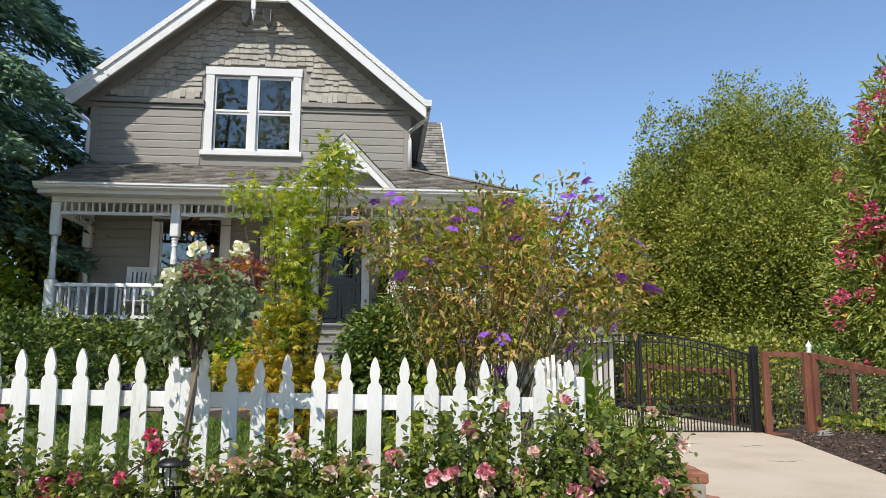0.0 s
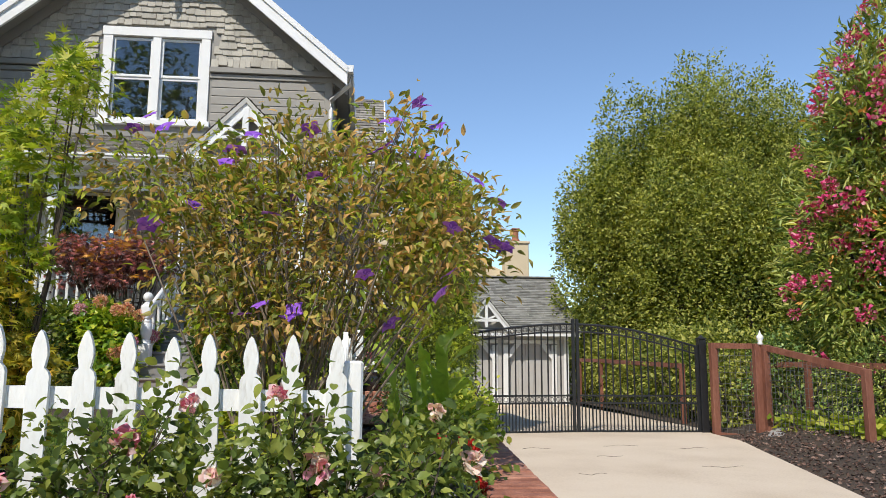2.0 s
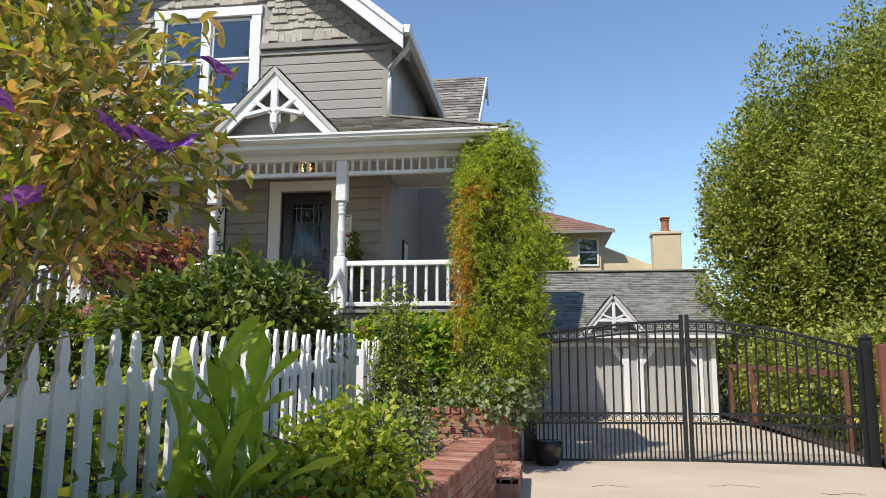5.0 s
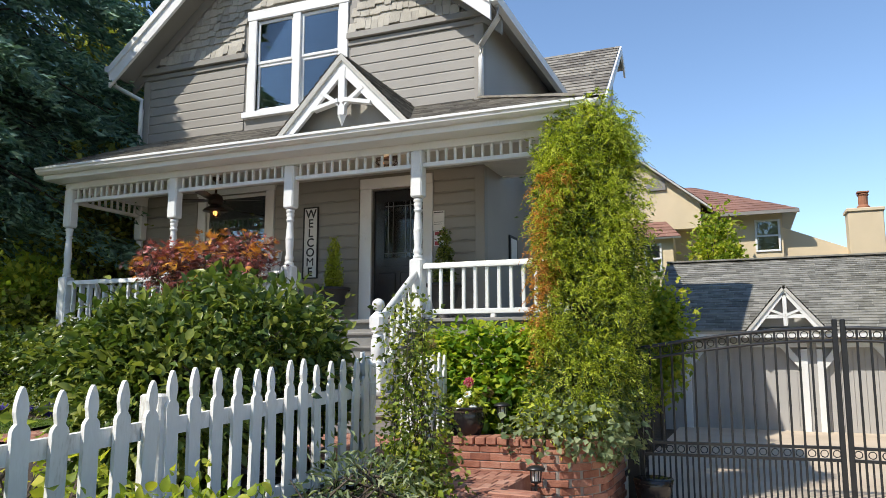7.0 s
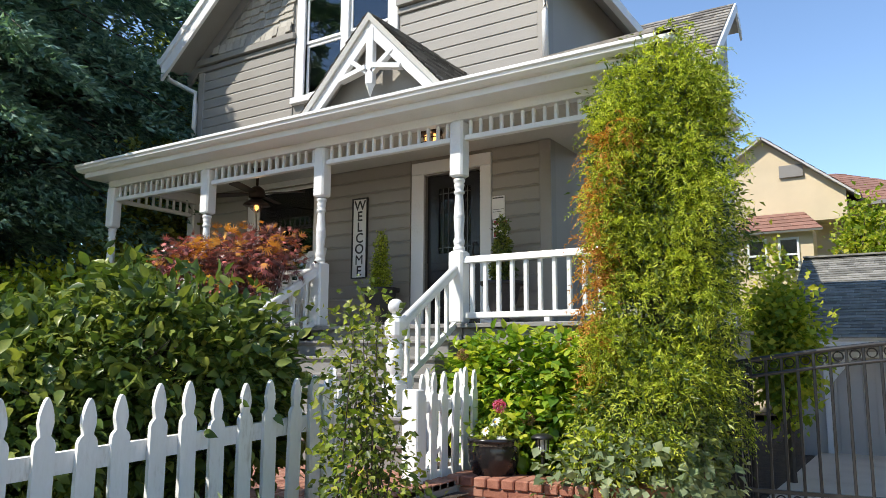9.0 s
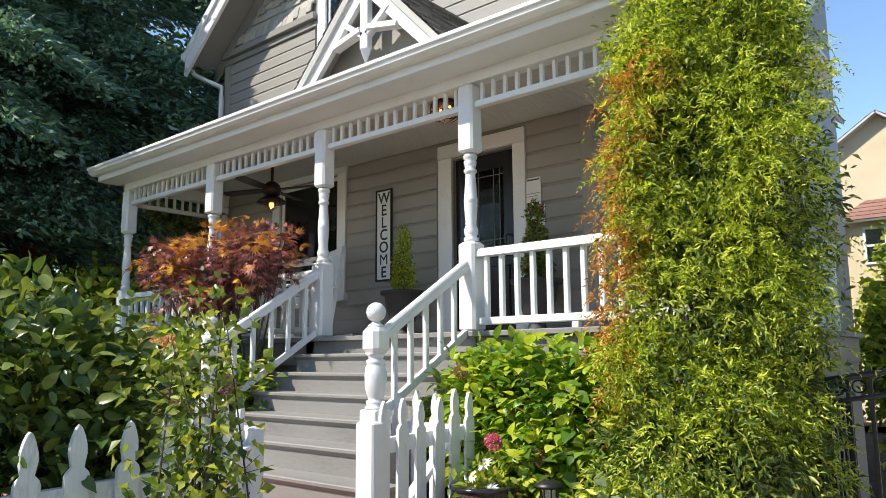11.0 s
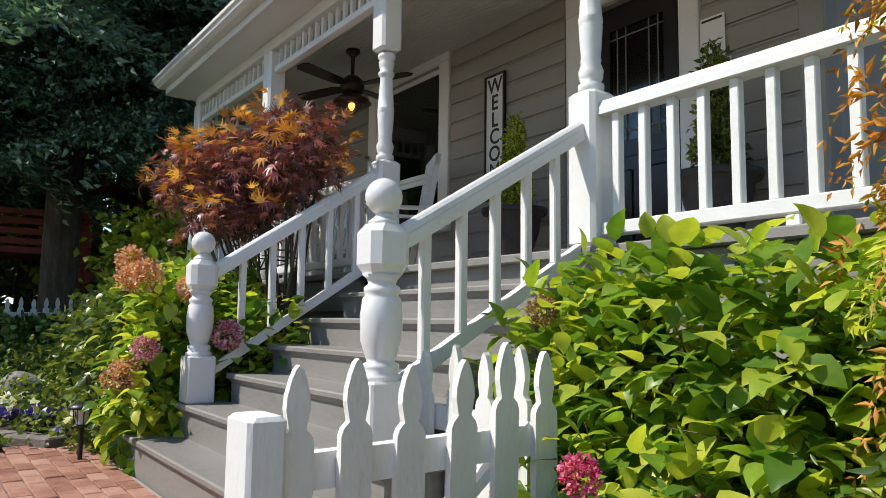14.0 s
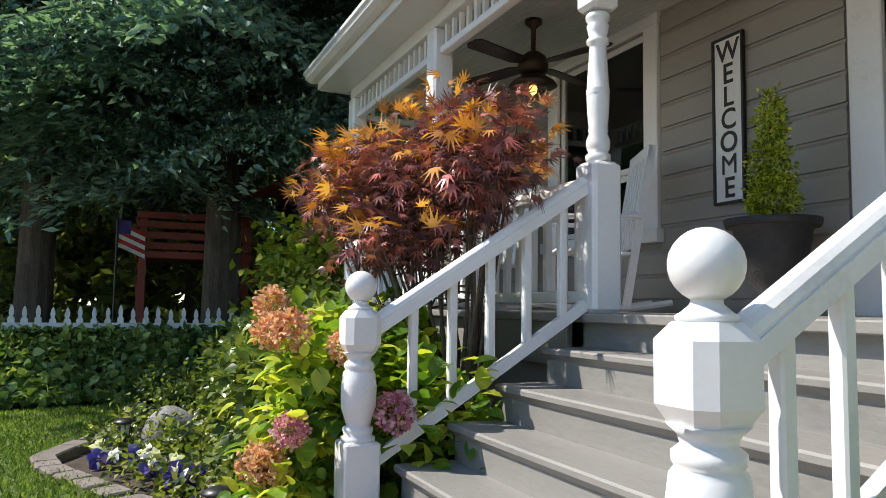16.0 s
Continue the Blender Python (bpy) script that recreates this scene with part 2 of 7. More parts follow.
F_mauve = petal("mauve_floret", (0.46, 0.14, 0.26), (0.64, 0.28, 0.40), (0.76, 0.48, 0.54))
F_brown = petal("dried_brown_floret", (0.24, 0.13, 0.06), (0.40, 0.23, 0.12), (0.50, 0.34, 0.20))
F_yellow = petal("yellow_centre", (0.5, 0.32, 0.03), (0.65, 0.42, 0.04), (0.75, 0.52, 0.08))


# ---- mesh building ----
class Build:
    """Gathers vertices and faces for one mesh."""

    def __init__(self):
        self.v, self.f = [], []

    def add(self, verts, faces, m=None):
        k = len(self.v)
        self.v += [tuple(m @ Vector(p)) for p in verts] if m is not None else [tuple(p) for p in verts]
        self.f += [tuple(i + k for i in f) for f in faces]
        return self

    def box(self, x0, y0, z0, x1, y1, z1, m=None):
        v = [(x, y, z) for z in (z0, z1) for y in (y0, y1) for x in (x0, x1)]
        return self.add(v, [(0, 2, 3, 1), (4, 5, 7, 6), (0, 1, 5, 4), (2, 6, 7, 3), (0, 4, 6, 2), (1, 3, 7, 5)], m)

    def chamfer(self, x0, y0, z0, x1, y1, z1, c=0.006, m=None):
        """A box with chamfered edges."""
        v = []
        for z, k in ((z0, c), (z0 + c, 0), (z1 - c, 0), (z1, c)):
            a0, a1, b0, b1 = x0 + k, x1 - k, y0 + k, y1 - k
            v += [(a0 + c, b0, z), (a1 - c, b0, z), (a1, b0 + c, z), (a1, b1 - c, z), (a1 - c, b1, z), (a0 + c, b1, z), (a0, b1 - c, z), (a0, b0 + c, z)]
        f = [tuple(range(7, -1, -1)), tuple(range(24, 32))]
        for r in range(3):
            for i in range(8):
                j = (i + 1) % 8
                f.append((r * 8 + i, r * 8 + j, r * 8 + 8 + j, r * 8 + 8 + i))
        return self.add(v, f, m)

    def prism(self, poly, d0, d1, axis="y", m=None):
        """A polygon of (a, b) swept along an axis: for y the polygon is (x, z), for x (y, z), for z (x, y)."""
        put = {"y": lambda a, b, d: (a, d, b), "x": lambda a, b, d: (d, a, b), "z": lambda a, b, d: (a, b, d)}[axis]
        n = len(poly)
        v = [put(a, b, d) for d in (d0, d1) for a, b in poly]
        f = [tuple(range(n)), tuple(range(2 * n - 1, n - 1, -1))]
        f += [(i, i + n, (i + 1) % n + n, (i + 1) % n) for i in range(n)]
        return self.add(v, f, m)

    def lathe(self, prof, n=16, x=0, y=0, z=0, m=None):
        """A turned shape from (radius, height) pairs."""
        v = [(x + r * math.cos(2 * math.pi * i / n), y + r * math.sin(2 * math.pi * i / n), z + h) for r, h in prof for i in range(n)]
        f = [(r * n + i, r * n + (i + 1) % n, (r + 1) * n + (i + 1) % n, (r + 1) * n + i) for r in range(len(prof) - 1) for i in range(n)]
        f += [tuple(range(n - 1, -1, -1)), tuple(range((len(prof) - 1) * n, len(prof) * n))]
        return self.add(v, f, m)

    def tube(self, pts, radii, n=7, m=None):
        """A round bar along points, with one radius or one for each point."""
        pts = [Vector(p) for p in pts]
        radii = radii if isinstance(radii, (list, tuple)) else [radii] * len(pts)
        v, f = [], []
        for i, p in enumerate(pts):
            d = (pts[min(i + 1, len(pts) - 1)] - pts[max(i - 1, 0)]).normalized()
            a = d.orthogonal().normalized() if abs(d.z) > 0.95 else d.cross(Vector((0, 0, 1))).normalized()
            b = d.cross(a)
            v += [p + radii[i] * (a * math.cos(2 * math.pi * k / n) + b * math.sin(2 * math.pi * k / n)) for k in range(n)]
        for i in range(len(pts) - 1):
            f += [(i * n + k, i * n + (k + 1) % n, (i + 1) * n + (k + 1) % n, (i + 1) * n + k) for k in range(n)]
        f += [tuple(range(n - 1, -1, -1)), tuple(range((len(pts) - 1) * n, len(pts) * n))]
        return self.add(v, f, m)

    def bar(self, a, b, w, h, up=(0, 0, 1)):
        """A rectangular bar from a to b, w wide and h high."""
        a, b, up = Vector(a), Vector(b), Vector(up)
        d = (b - a).normalized()
        s = d.cross(up).normalized()
        u = s.cross(d)
        v = [p + s * i * w / 2 + u * j * h / 2 for p in (a, b) for i, j in ((-1, -1), (1, -1), (1, 1), (-1, 1))]
        return self.add(v, [(3, 2, 1, 0), (4, 5, 6, 7), (0, 1, 5, 4), (1, 2, 6, 5), (2, 3, 7, 6), (3, 0, 4, 7)])

    def mesh(self, name, smooth=False):
        me = bpy.data.meshes.new(name)
        me.from_pydata(self.v, [], self.f)
        bm = bmesh.new()
        bm.from_mesh(me)
        bmesh.ops.recalc_face_normals(bm, faces=bm.faces)
        bm.to_mesh(me)
        bm.free()
        if smooth:
            me.polygons.foreach_set("use_smooth", [True] * len(me.polygons))
        return me


def part(name, shape, mat, parent=None, label="", smooth=False, at=None):
    """Links a Build or a mesh as one object, under a thing or a part."""
    me = shape.mesh(name, smooth) if isinstance(shape, Build) else shape
    if mat is not None and not me.materials:
        me.materials.append(mat)
    ob = new(name, me)
    if parent is not None:
        ob.parent = parent
    if at is not None:
        ob.matrix_basis = at
    if label:
        ob["label"] = label
    return ob


def thing(name, label, category, at=None, group="", kind=""):
    ob = new(name)
    ob.empty_display_size = 0.1
    if at is not None:
        ob.matrix_basis = at
    return tagged(ob, label, category, group, kind)


def structure(name, shape, mat, label="", smooth=False):
    return tagged(part(name, shape, mat, None, "", smooth), label, "", "", "structure")


def fast_mesh(name, verts, tris, smooth=False):
    me = bpy.data.meshes.new(name)
    verts, tris = np.asarray(verts, np.float32), np.asarray(tris, np.int32)
    me.vertices.add(len(verts))
    me.vertices.foreach_set("co", verts.ravel())
    me.loops.add(tris.size)
    me.loops.foreach_set("vertex_index", tris.ravel())
    me.polygons.add(len(tris))
    me.polygons.foreach_set("loop_start", np.arange(0, tris.size, 3, dtype=np.int32))
    if smooth:
        me.polygons.foreach_set("use_smooth", np.ones(len(tris), bool))
    me.update(calc_edges=True)
    return me


def unit(a):
    return a / np.maximum(np.linalg.norm(a, axis=1, keepdims=True), 1e-9)


SHAPES = {
    # along, across, lift of a leaf one unit long; and its triangles
    "simple": ([(0, 0, 0), (0.45, 0.5, 0.12), (0.45, -0.5, 0.12), (1, 0, -0.1)], [(0, 2, 3), (0, 3, 1)]),
    "broad": ([(0, 0, 0), (0.12, 0.3, 0.05), (0.12, -0.3, 0.05), (0.38, 0.48, 0.09), (0.38, -0.48, 0.09), (0.66, 0.38, 0.03), (0.66, -0.38, 0.03), (0.86, 0.17, -0.07), (0.86, -0.17, -0.07), (0.35, 0, 0), (0.7, 0, -0.05), (1, 0, -0.2)],
              [(0, 9, 1), (0, 2, 9), (1, 9, 3), (2, 4, 9), (3, 9, 10), (3, 10, 5), (4, 10, 9), (4, 6, 10), (5, 10, 7), (6, 8, 10), (7, 10, 11), (8, 11, 10)]),
    "lace": ([(0, 0, 0), (1, 0, -0.14), (0.86, 0.36, -0.11), (0.86, -0.36, -0.11), (0.52, 0.66, -0.09), (0.52, -0.66, -0.09), (0.05, 0.62, -0.06), (0.05, -0.62, -0.06),
              (0.34, 0.085, 0.02), (0.34, -0.085, 0.02), (0.24, 0.2, 0.02), (0.24, -0.2, 0.02), (0.08, 0.2, 0.02), (0.08, -0.2, 0.02)],
             [(9, 1, 8), (8, 2, 10), (11, 3, 9), (10, 4, 12), (13, 5, 11), (12, 6, 0), (0, 7, 13), (0, 9, 8), (0, 8, 10), (0, 11, 9), (0, 10, 12), (0, 13, 11)]),
    "palm": ([(0, 0, 0), (0.36, 0.12, 0.03), (0.24, 0.22, 0.03), (0.36, -0.12, 0.03), (0.24, -0.22, 0.03), (1, 0, -0.12), (0.82, 0.5, -0.1), (0.82, -0.5, -0.1), (0.25, 0.72, -0.08), (0.25, -0.72, -0.08)],
             [(3, 5, 1), (1, 6, 2), (4, 7, 3), (2, 8, 0), (0, 9, 4), (0, 1, 2), (0, 4, 3), (0, 3, 1)]),
}


def leaves(name, base, along, size, width=0.5, shape="simple", rng=None, flat=0.5, smooth=False):
    """Leaves at the base points, pointing along, with random roll."""
    base, along = np.asarray(base, float), unit(np.asarray(along, float))
    n = len(base)
    up = unit(rng.normal(size=(n, 3)) * (1 - flat) + np.array([0, 0, 1.0]) * (flat + 0.2))
    side = unit(np.cross(along, up))
    nor = np.cross(side, along)
    size = np.asarray(size, float).reshape(-1, 1) * np.ones((n, 1))
    pts, tris = SHAPES[shape]
    k = len(pts)
    v = np.empty((n, k, 3))
    for i, (a, c, h) in enumerate(pts):
        v[:, i] = base + along * size * a + side * size * (c * width * 2 if shape not in ("palm", "lace") else c) + nor * size * h
    t = (np.array(tris)[None] + (np.arange(n) * k)[:, None, None]).reshape(-1, 3)
    return fast_mesh(name, v.reshape(-1, 3), t, smooth)


def lumps(d, seed, k=2.6):
    """Uneven outline: a factor about one for each direction."""
    r = np.random.default_rng(seed)
    out = np.zeros(len(d))
    for amp, f in ((0.5, k), (0.35, k * 2.1), (0.2, k * 4.3)):
        for _ in range(3):
            w = r.normal(size=3) * f
            out += amp * np.sin(d @ w + r.uniform(0, 6.28)) / 3
    return 1 + 0.45 * out


def cloud(rng, blobs, clumps, per, spread, seed=1, depth=0.2, low=-1.0):
    """Points in clumps near the uneven outside of ellipsoids (x, y, z, rx, ry, rz), with outward directions."""
    w = np.array([(b[3] * b[4] + b[4] * b[5] + b[3] * b[5]) for b in blobs])
    pick = rng.choice(len(blobs), clumps, p=w / w.sum())
    b = np.array([x[:6] for x in blobs])[pick]
    d = unit(rng.normal(size=(clumps, 3)))
    d[:, 2] = np.maximum(d[:, 2], low)
    d = unit(d)
    r = lumps(d + pick[:, None] * 1.7, seed) * (1 - np.abs(rng.normal(size=clumps)) * depth)
    c = b[:, :3] + d * b[:, 3:] * r[:, None]
    base = np.repeat(c, per, 0) + rng.normal(size=(clumps * per, 3)) * spread
    out = unit(np.repeat(d, per, 0) + rng.normal(size=(clumps * per, 3)) * 0.7)
    return base, out


def limbs(b, rng, foot, top, r0, count, reach, rise, n=6):
    """A leaning stem from foot to top with side limbs, as round tapered bars."""
    foot, top = Vector(foot), Vector(top)
    pts = [foot.lerp(top, i / 5) + Vector((rng.normal(), rng.normal(), 0)) * reach * 0.04 * (i > 0) for i in range(6)]
    b.tube(pts, [r0 * (1 - 0.85 * i / 5) for i in range(6)], n)
    for i in range(count):
        f = rng.uniform(0.25, 0.95)
        p = foot.lerp(top, f)
        a = rng.uniform(0, 6.28)
        e = p + Vector((math.cos(a) * reach * rng.uniform(0.6, 1), math.sin(a) * reach * rng.uniform(0.6, 1), rise * rng.uniform(0.5, 1.2)))
        mid = p.lerp(e, 0.5) + Vector((0, 0, rise * 0.12))
        r = r0 * (1 - 0.8 * f) * 0.55
        b.tube([p, mid, e], [r, r * 0.7, r * 0.25], 5)
    return b


def plant(name, label, category, at, group=""):
    return thing(name, label, category, pose(*at), group)

_part = part


def part(name, shape, mat, parent=None, label="", smooth=False, at=None):
    """As above, with the shape given in the world's metres where the parent is a placed thing."""
    ob = _part(name, shape, mat, parent, label, smooth, at)
    if parent is not None and parent.parent is None and parent.type == "EMPTY":
        ob.matrix_parent_inverse = parent.matrix_basis.inverted()
    return ob


# ---- plan ----
WALL_Y, XL, XR, FLOOR, POST_Y = 14.74, -5.95, 0.50, 2.08, 13.20
EAVE_Y, EAVE_Z, ROOF_R = 12.76, 4.45, 2.45
POSTS = (-5.80, -3.73, -1.73, 0.16, 2.12)
RIDGE_X, RIDGE_Z, PITCH = -2.72, 9.62, 0.845


def drive_z(y):
    return 0.0 if y < 1 else (0.15 * (y - 1) / 12 if y < 13 else max(0.0, 0.15 - 0.15 * (y - 13) / 9))


def yard_z(y):
    return 0.40 if y < 3 else min(0.87, 0.62 + (y - 4.3) * 0.036)


def sheet(nx, ny, x0, y0, x1, y1, height):
    """A grid of ground, with the height from a function of x and y."""
    b = Build()
    v = [(x0 + (x1 - x0) * i / nx, y0 + (y1 - y0) * j / ny) for j in range(ny + 1) for i in range(nx + 1)]
    b.add([(x, y, height(x, y)) for x, y in v], [(j * (nx + 1) + i, j * (nx + 1) + i + 1, (j + 1) * (nx + 1) + i + 1, (j + 1) * (nx + 1) + i) for j in range(ny) for i in range(nx)])
    return b


# ---- ground ----
structure("ground", sheet(24, 24, -600, -600, 600, 600, lambda x, y: -0.06), M_soil, "bare dark garden soil around the plots", True)


def rough(x, y, a=0.03):
    return a * noise.noise(Vector((x * 1.3, y * 1.3, 0.4)))


structure("ground_yard", sheet(60, 44, -26, 2.6, 1.22, 14.6, lambda x, y: yard_z(y) + rough(x, y) - (0.5 if y < 2.9 else 0) + (0.05 if y > 12.2 else 0) - (0.1 if -3.6 < x and 9.6 < y < 11.95 else 0)), M_soil, "dark planted garden soil behind the picket fence", True)
structure("ground_bed", sheet(8, 40, 1.0, 2.6, 2.12, 9.85, lambda x, y: 0.52 + rough(x, y) + (y - 6) * 0.012 - (0.55 if y < 2.9 or x > 2.06 + (y - 6) * 0.065 else 0)), M_soil, "dark soil bed beside the driveway", True)
structure("lawn", sheet(44, 48, -8.6, 4.6, -3.1, 11.3, lambda x, y: yard_z(y) + 0.035 + rough(x, y) - (0.2 if y > 11.2 - 0.62 * math.exp(-((x + 5.2) ** 2)) else 0)), M_lawn, "green lawn beside the brick path", True)
structure("lawn_front", sheet(20, 20, -3.1, 4.6, -0.9, 8.4, lambda x, y: yard_z(y) + 0.03 + rough(x, y)), M_lawn, "sunlit green lawn behind the picket fence", True)


def drive_edge(y):
    left = 2.78 if y > 8.8 else 2.78 + (8.8 - y) ** 1.6 * 0.33
    return left if y > 5.4 else 4.6


rows_y = [-60, -20, -6, 0, 2, 2.6, 4, 5.39, 5.41, 6, 6.6, 7.2, 7.8, 8.2, 8.6, 9.0, 9.6, 10.4, 11.2, 12, 13, 14, 16, 18, 20, 22.6]
b = Build()
for i, y in enumerate(rows_y):
    left = -60 if y < 2.6 else (2.14 if y < 9 else (2.2 if y < 13.1 else 2.4))
    right = 60 if y < 2.6 else (5.0 + (y - 4) * 0.235 if y < 12 else (6.9 if y < 13.2 else 7.25))
    b.v += [(left, y, drive_z(y)), (right, y, drive_z(y))]
    if i:
        k = 2 * i
        b.f.append((k - 2, k - 1, k + 1, k))
structure("driveway", b, M_concrete, "pale beige concrete driveway with fine cracks")
structure("ground_mulch", sheet(14, 26, 4.6, 2.6, 13.5, 13.4, lambda x, y: max(-0.05, min(0.2, (x - (5.0 + (y - 4) * 0.235)) * 0.25 - 0.02) + rough(x, y, 0.05) + drive_z(y))), M_soil, "dark soil bank under the oleander", True)
structure("ground_side", sheet(14, 26, 7.2, 13.2, 40, 60, lambda x, y: 0.12 + rough(x, y, 0.05)), M_soil, "shaded soil under the tall trees", True)
structure("ground_back", sheet(10, 10, -40, 30, 40, 60, lambda x, y: 0.1), M_soil, "soil behind the garage")
crack = np.random.default_rng(5)
for i, (x, y, ln) in enumerate(((4.2, 10.6, 0.35), (5.2, 9.7, 0.5), (3.6, 9.3, 0.3), (5.6, 11.3, 0.4), (4.6, 11.6, 0.5), (3.4, 11.4, 0.4))):
    pts = [(x + ln * k / 12, y + math.sin(k * 0.6 + i) * 0.05 + crack.normal() * 0.012, drive_z(y) + 0.001) for k in range(13)]
    cb = Build()
    for k in range(12):
        cb.bar(pts[k], pts[k + 1], 0.003 + 0.003 * crack.random(), 0.004)
    structure("driveway_crack", cb, M_soil, "thin dark crack in the concrete")

# ---- house walls ----
hb = thing("house", "two-storey grey-taupe Victorian house with white trim and gabled roof", "house", pose(0, 0, 0), "", "")
WT = 0.16


def wall_with_holes(y0, y1, x0, x1, z0, z1, holes):
    """A wall along x, with rectangular openings (x0, x1, z0, z1) cut through, as one welded shell."""
    holes = [(p, q, max(z0, u), min(z1, w)) for p, q, u, w in holes]
    xs = sorted({x0, x1, *[h[0] for h in holes], *[h[1] for h in holes]})
    zs = sorted({z0, z1, *[h[2] for h in holes], *[h[3] for h in holes]})
    nx, nz = len(xs), len(zs)
    solid = lambda i, j: 0 <= i < nx - 1 and 0 <= j < nz - 1 and not any(h[0] < (xs[i] + xs[i + 1]) / 2 < h[1] and h[2] < (zs[j] + zs[j + 1]) / 2 < h[3] for h in holes)
    at = lambda i, j, k: (j * nx + i) * 2 + k
    b = Build()
    b.v = [(xs[i], y, zs[j]) for j in range(nz) for i in range(nx) for y in (y0, y1)]
    for i in range(nx - 1):
        for j in range(nz - 1):
            if solid(i, j):
                for k in (0, 1):
                    b.f.append((at(i, j, k), at(i + 1, j, k), at(i + 1, j + 1, k), at(i, j + 1, k)))
                for di, dj, p, q in ((-1, 0, (i, j), (i, j + 1)), (1, 0, (i + 1, j), (i + 1, j + 1)), (0, -1, (i, j), (i + 1, j)), (0, 1, (i, j + 1), (i + 1, j + 1))):
                    if not solid(i + di, j + dj):
                        b.f.append((at(*p, 0), at(*q, 0), at(*q, 1), at(*p, 1)))
    used = sorted({i for f in b.f for i in f})
    index = {o: n for n, o in enumerate(used)}
    b.v = [b.v[i] for i in used]
    b.f = [tuple(index[i] for i in f) for f in b.f]
    return b


UPWIN = (-3.54, -1.94, 5.66, 7.24)
LOWWIN = (-4.46, -3.24, 2.72, 4.26)
DOOR = (-1.30, -0.45, FLOOR, 4.12)
front = part("front_wall", wall_with_holes(WALL_Y, WALL_Y + WT, XL, XR, 0.6, 6.72, [UPWIN, LOWWIN, DOOR]), M_trimgrey, hb)
gable_top = 6.72
gw = Build()
zt = 9.35
gl = lambda x: 6.72 + (zt - 6.72) * (1 - abs(x - RIDGE_X) / (XR - RIDGE_X))
gw.prism([(XL + 0.01, 6.721), (UPWIN[0], 6.721), (UPWIN[0], gl(UPWIN[0]))], WALL_Y, WALL_Y + WT).prism([(XR - 0.01, 6.721), (UPWIN[1], 6.721), (UPWIN[1], gl(UPWIN[1]))], WALL_Y, WALL_Y + WT)
gw.prism([(UPWIN[0] + 0.001, 7.24), (UPWIN[1] - 0.001, 7.24), (UPWIN[1] - 0.001, gl(UPWIN[1])), (RIDGE_X, zt), (UPWIN[0] + 0.001, gl(UPWIN[0]))], WALL_Y, WALL_Y + WT)
part("gable_wall", gw, M_trimgrey, hb)
side = Build()
side.box(XR - WT, WALL_Y + WT, 0.6, XR, 24.5, 6.9)
part("side_wall", side, M_siding, hb)
left = Build()
for y0, y1, z0, z1 in ((WALL_Y + WT, 15.9, 0.6, 6.9), (17.4, 24.5, 0.6, 6.9), (15.9, 17.4, 0.6, 2.75), (15.9, 17.4, 4.25, 6.9)):
    left.box(XL, y0, z0, XL + WT, y1, z1)
part("side_wall", left, M_siding, hb)
part("back_wall", Build().box(XL + WT, 24.35, 0.6, XR - WT, 24.5, 6.9), M_siding, hb)
# added floors and partitions behind the glass, coloured near black for unlit rooms
part("upper_floor", Build().box(XL + WT, WALL_Y + WT, 4.6, XR - WT, 24.3, 4.8), M_room_shade, hb)
part("lower_floor", Build().box(XL + WT, WALL_Y + WT, 1.9, XR - WT, 24.3, 2.06), M_room_shade, hb)
part("inner_wall", Build().box(XL + WT, 18.3, 2.06, XR - WT, 18.4, 6.9), M_room_shade, hb)
part("inner_lining", Build().box(-2.2, WALL_Y + WT, 2.06, -2.1, 18.3, 4.6), M_room_shade, hb)


def window(name, x0, x1, z0, z1, y, mullions, sash, label, cap=0.17):
    """A trimmed window in a wall along x: casing, sill, sashes and panes."""
    w = tagged(new(name), label, "window", "", "structure")
    w.matrix_basis = pose((x0 + x1) / 2, y, z0)
    c = Build()
    c.chamfer(x0 - cap, y - 0.035, z0 - 0.02, x0, y + 0.05, z1 + 0.02)
    c.chamfer(x1, y - 0.035, z0 - 0.02, x1 + cap, y + 0.05, z1 + 0.02)
    c.chamfer(x0 - cap - 0.02, y - 0.045, z1 + 0.02, x1 + cap + 0.02, y + 0.05, z1 + 0.02 + cap)
    part("window_frame", c, M_white, w)
    part("window_sill", Build().chamfer(x0 - cap - 0.05, y - 0.085, z0 - 0.12, x1 + cap + 0.05, y + 0.05, z0 - 0.02), M_white, w)
    edges = [x0] + [m for m in mullions for _ in (0, 1)] + [x1]
    half = 0.075
    for m in mullions:
        part("mullion", Build().chamfer(m - half, y - 0.03, z0 - 0.02, m + half, y + 0.06, z1 + 0.02), M_white, w)
    for i in range(0, len(edges), 2):
        a = edges[i] + (half if i else 0)
        d = edges[i + 1] - (half if i + 2 < len(edges) else 0)
        for j, (s0, s1) in enumerate(((z0, sash), (sash, z1))):
            o = 0.02 if j == 0 else 0.0
            f = Build()
            f.chamfer(a, y + 0.012 + o, s0, a + 0.045, y + 0.05 + o, s1).chamfer(d - 0.045, y + 0.012 + o, s0, d, y + 0.05 + o, s1)
            f.chamfer(a + 0.045, y + 0.012 + o, s0, d - 0.045, y + 0.05 + o, s0 + 0.05).chamfer(a + 0.045, y + 0.012 + o, s1 - 0.05, d - 0.045, y + 0.05 + o, s1)
            fr = part("sash", f, M_white, w)
            g = part("pane", Build().box(a + 0.046, y + 0.028 + o, s0 + 0.051, d - 0.046, y + 0.033 + o, s1 - 0.051), M_glass, w)
            g.visible_shadow = False
    return w


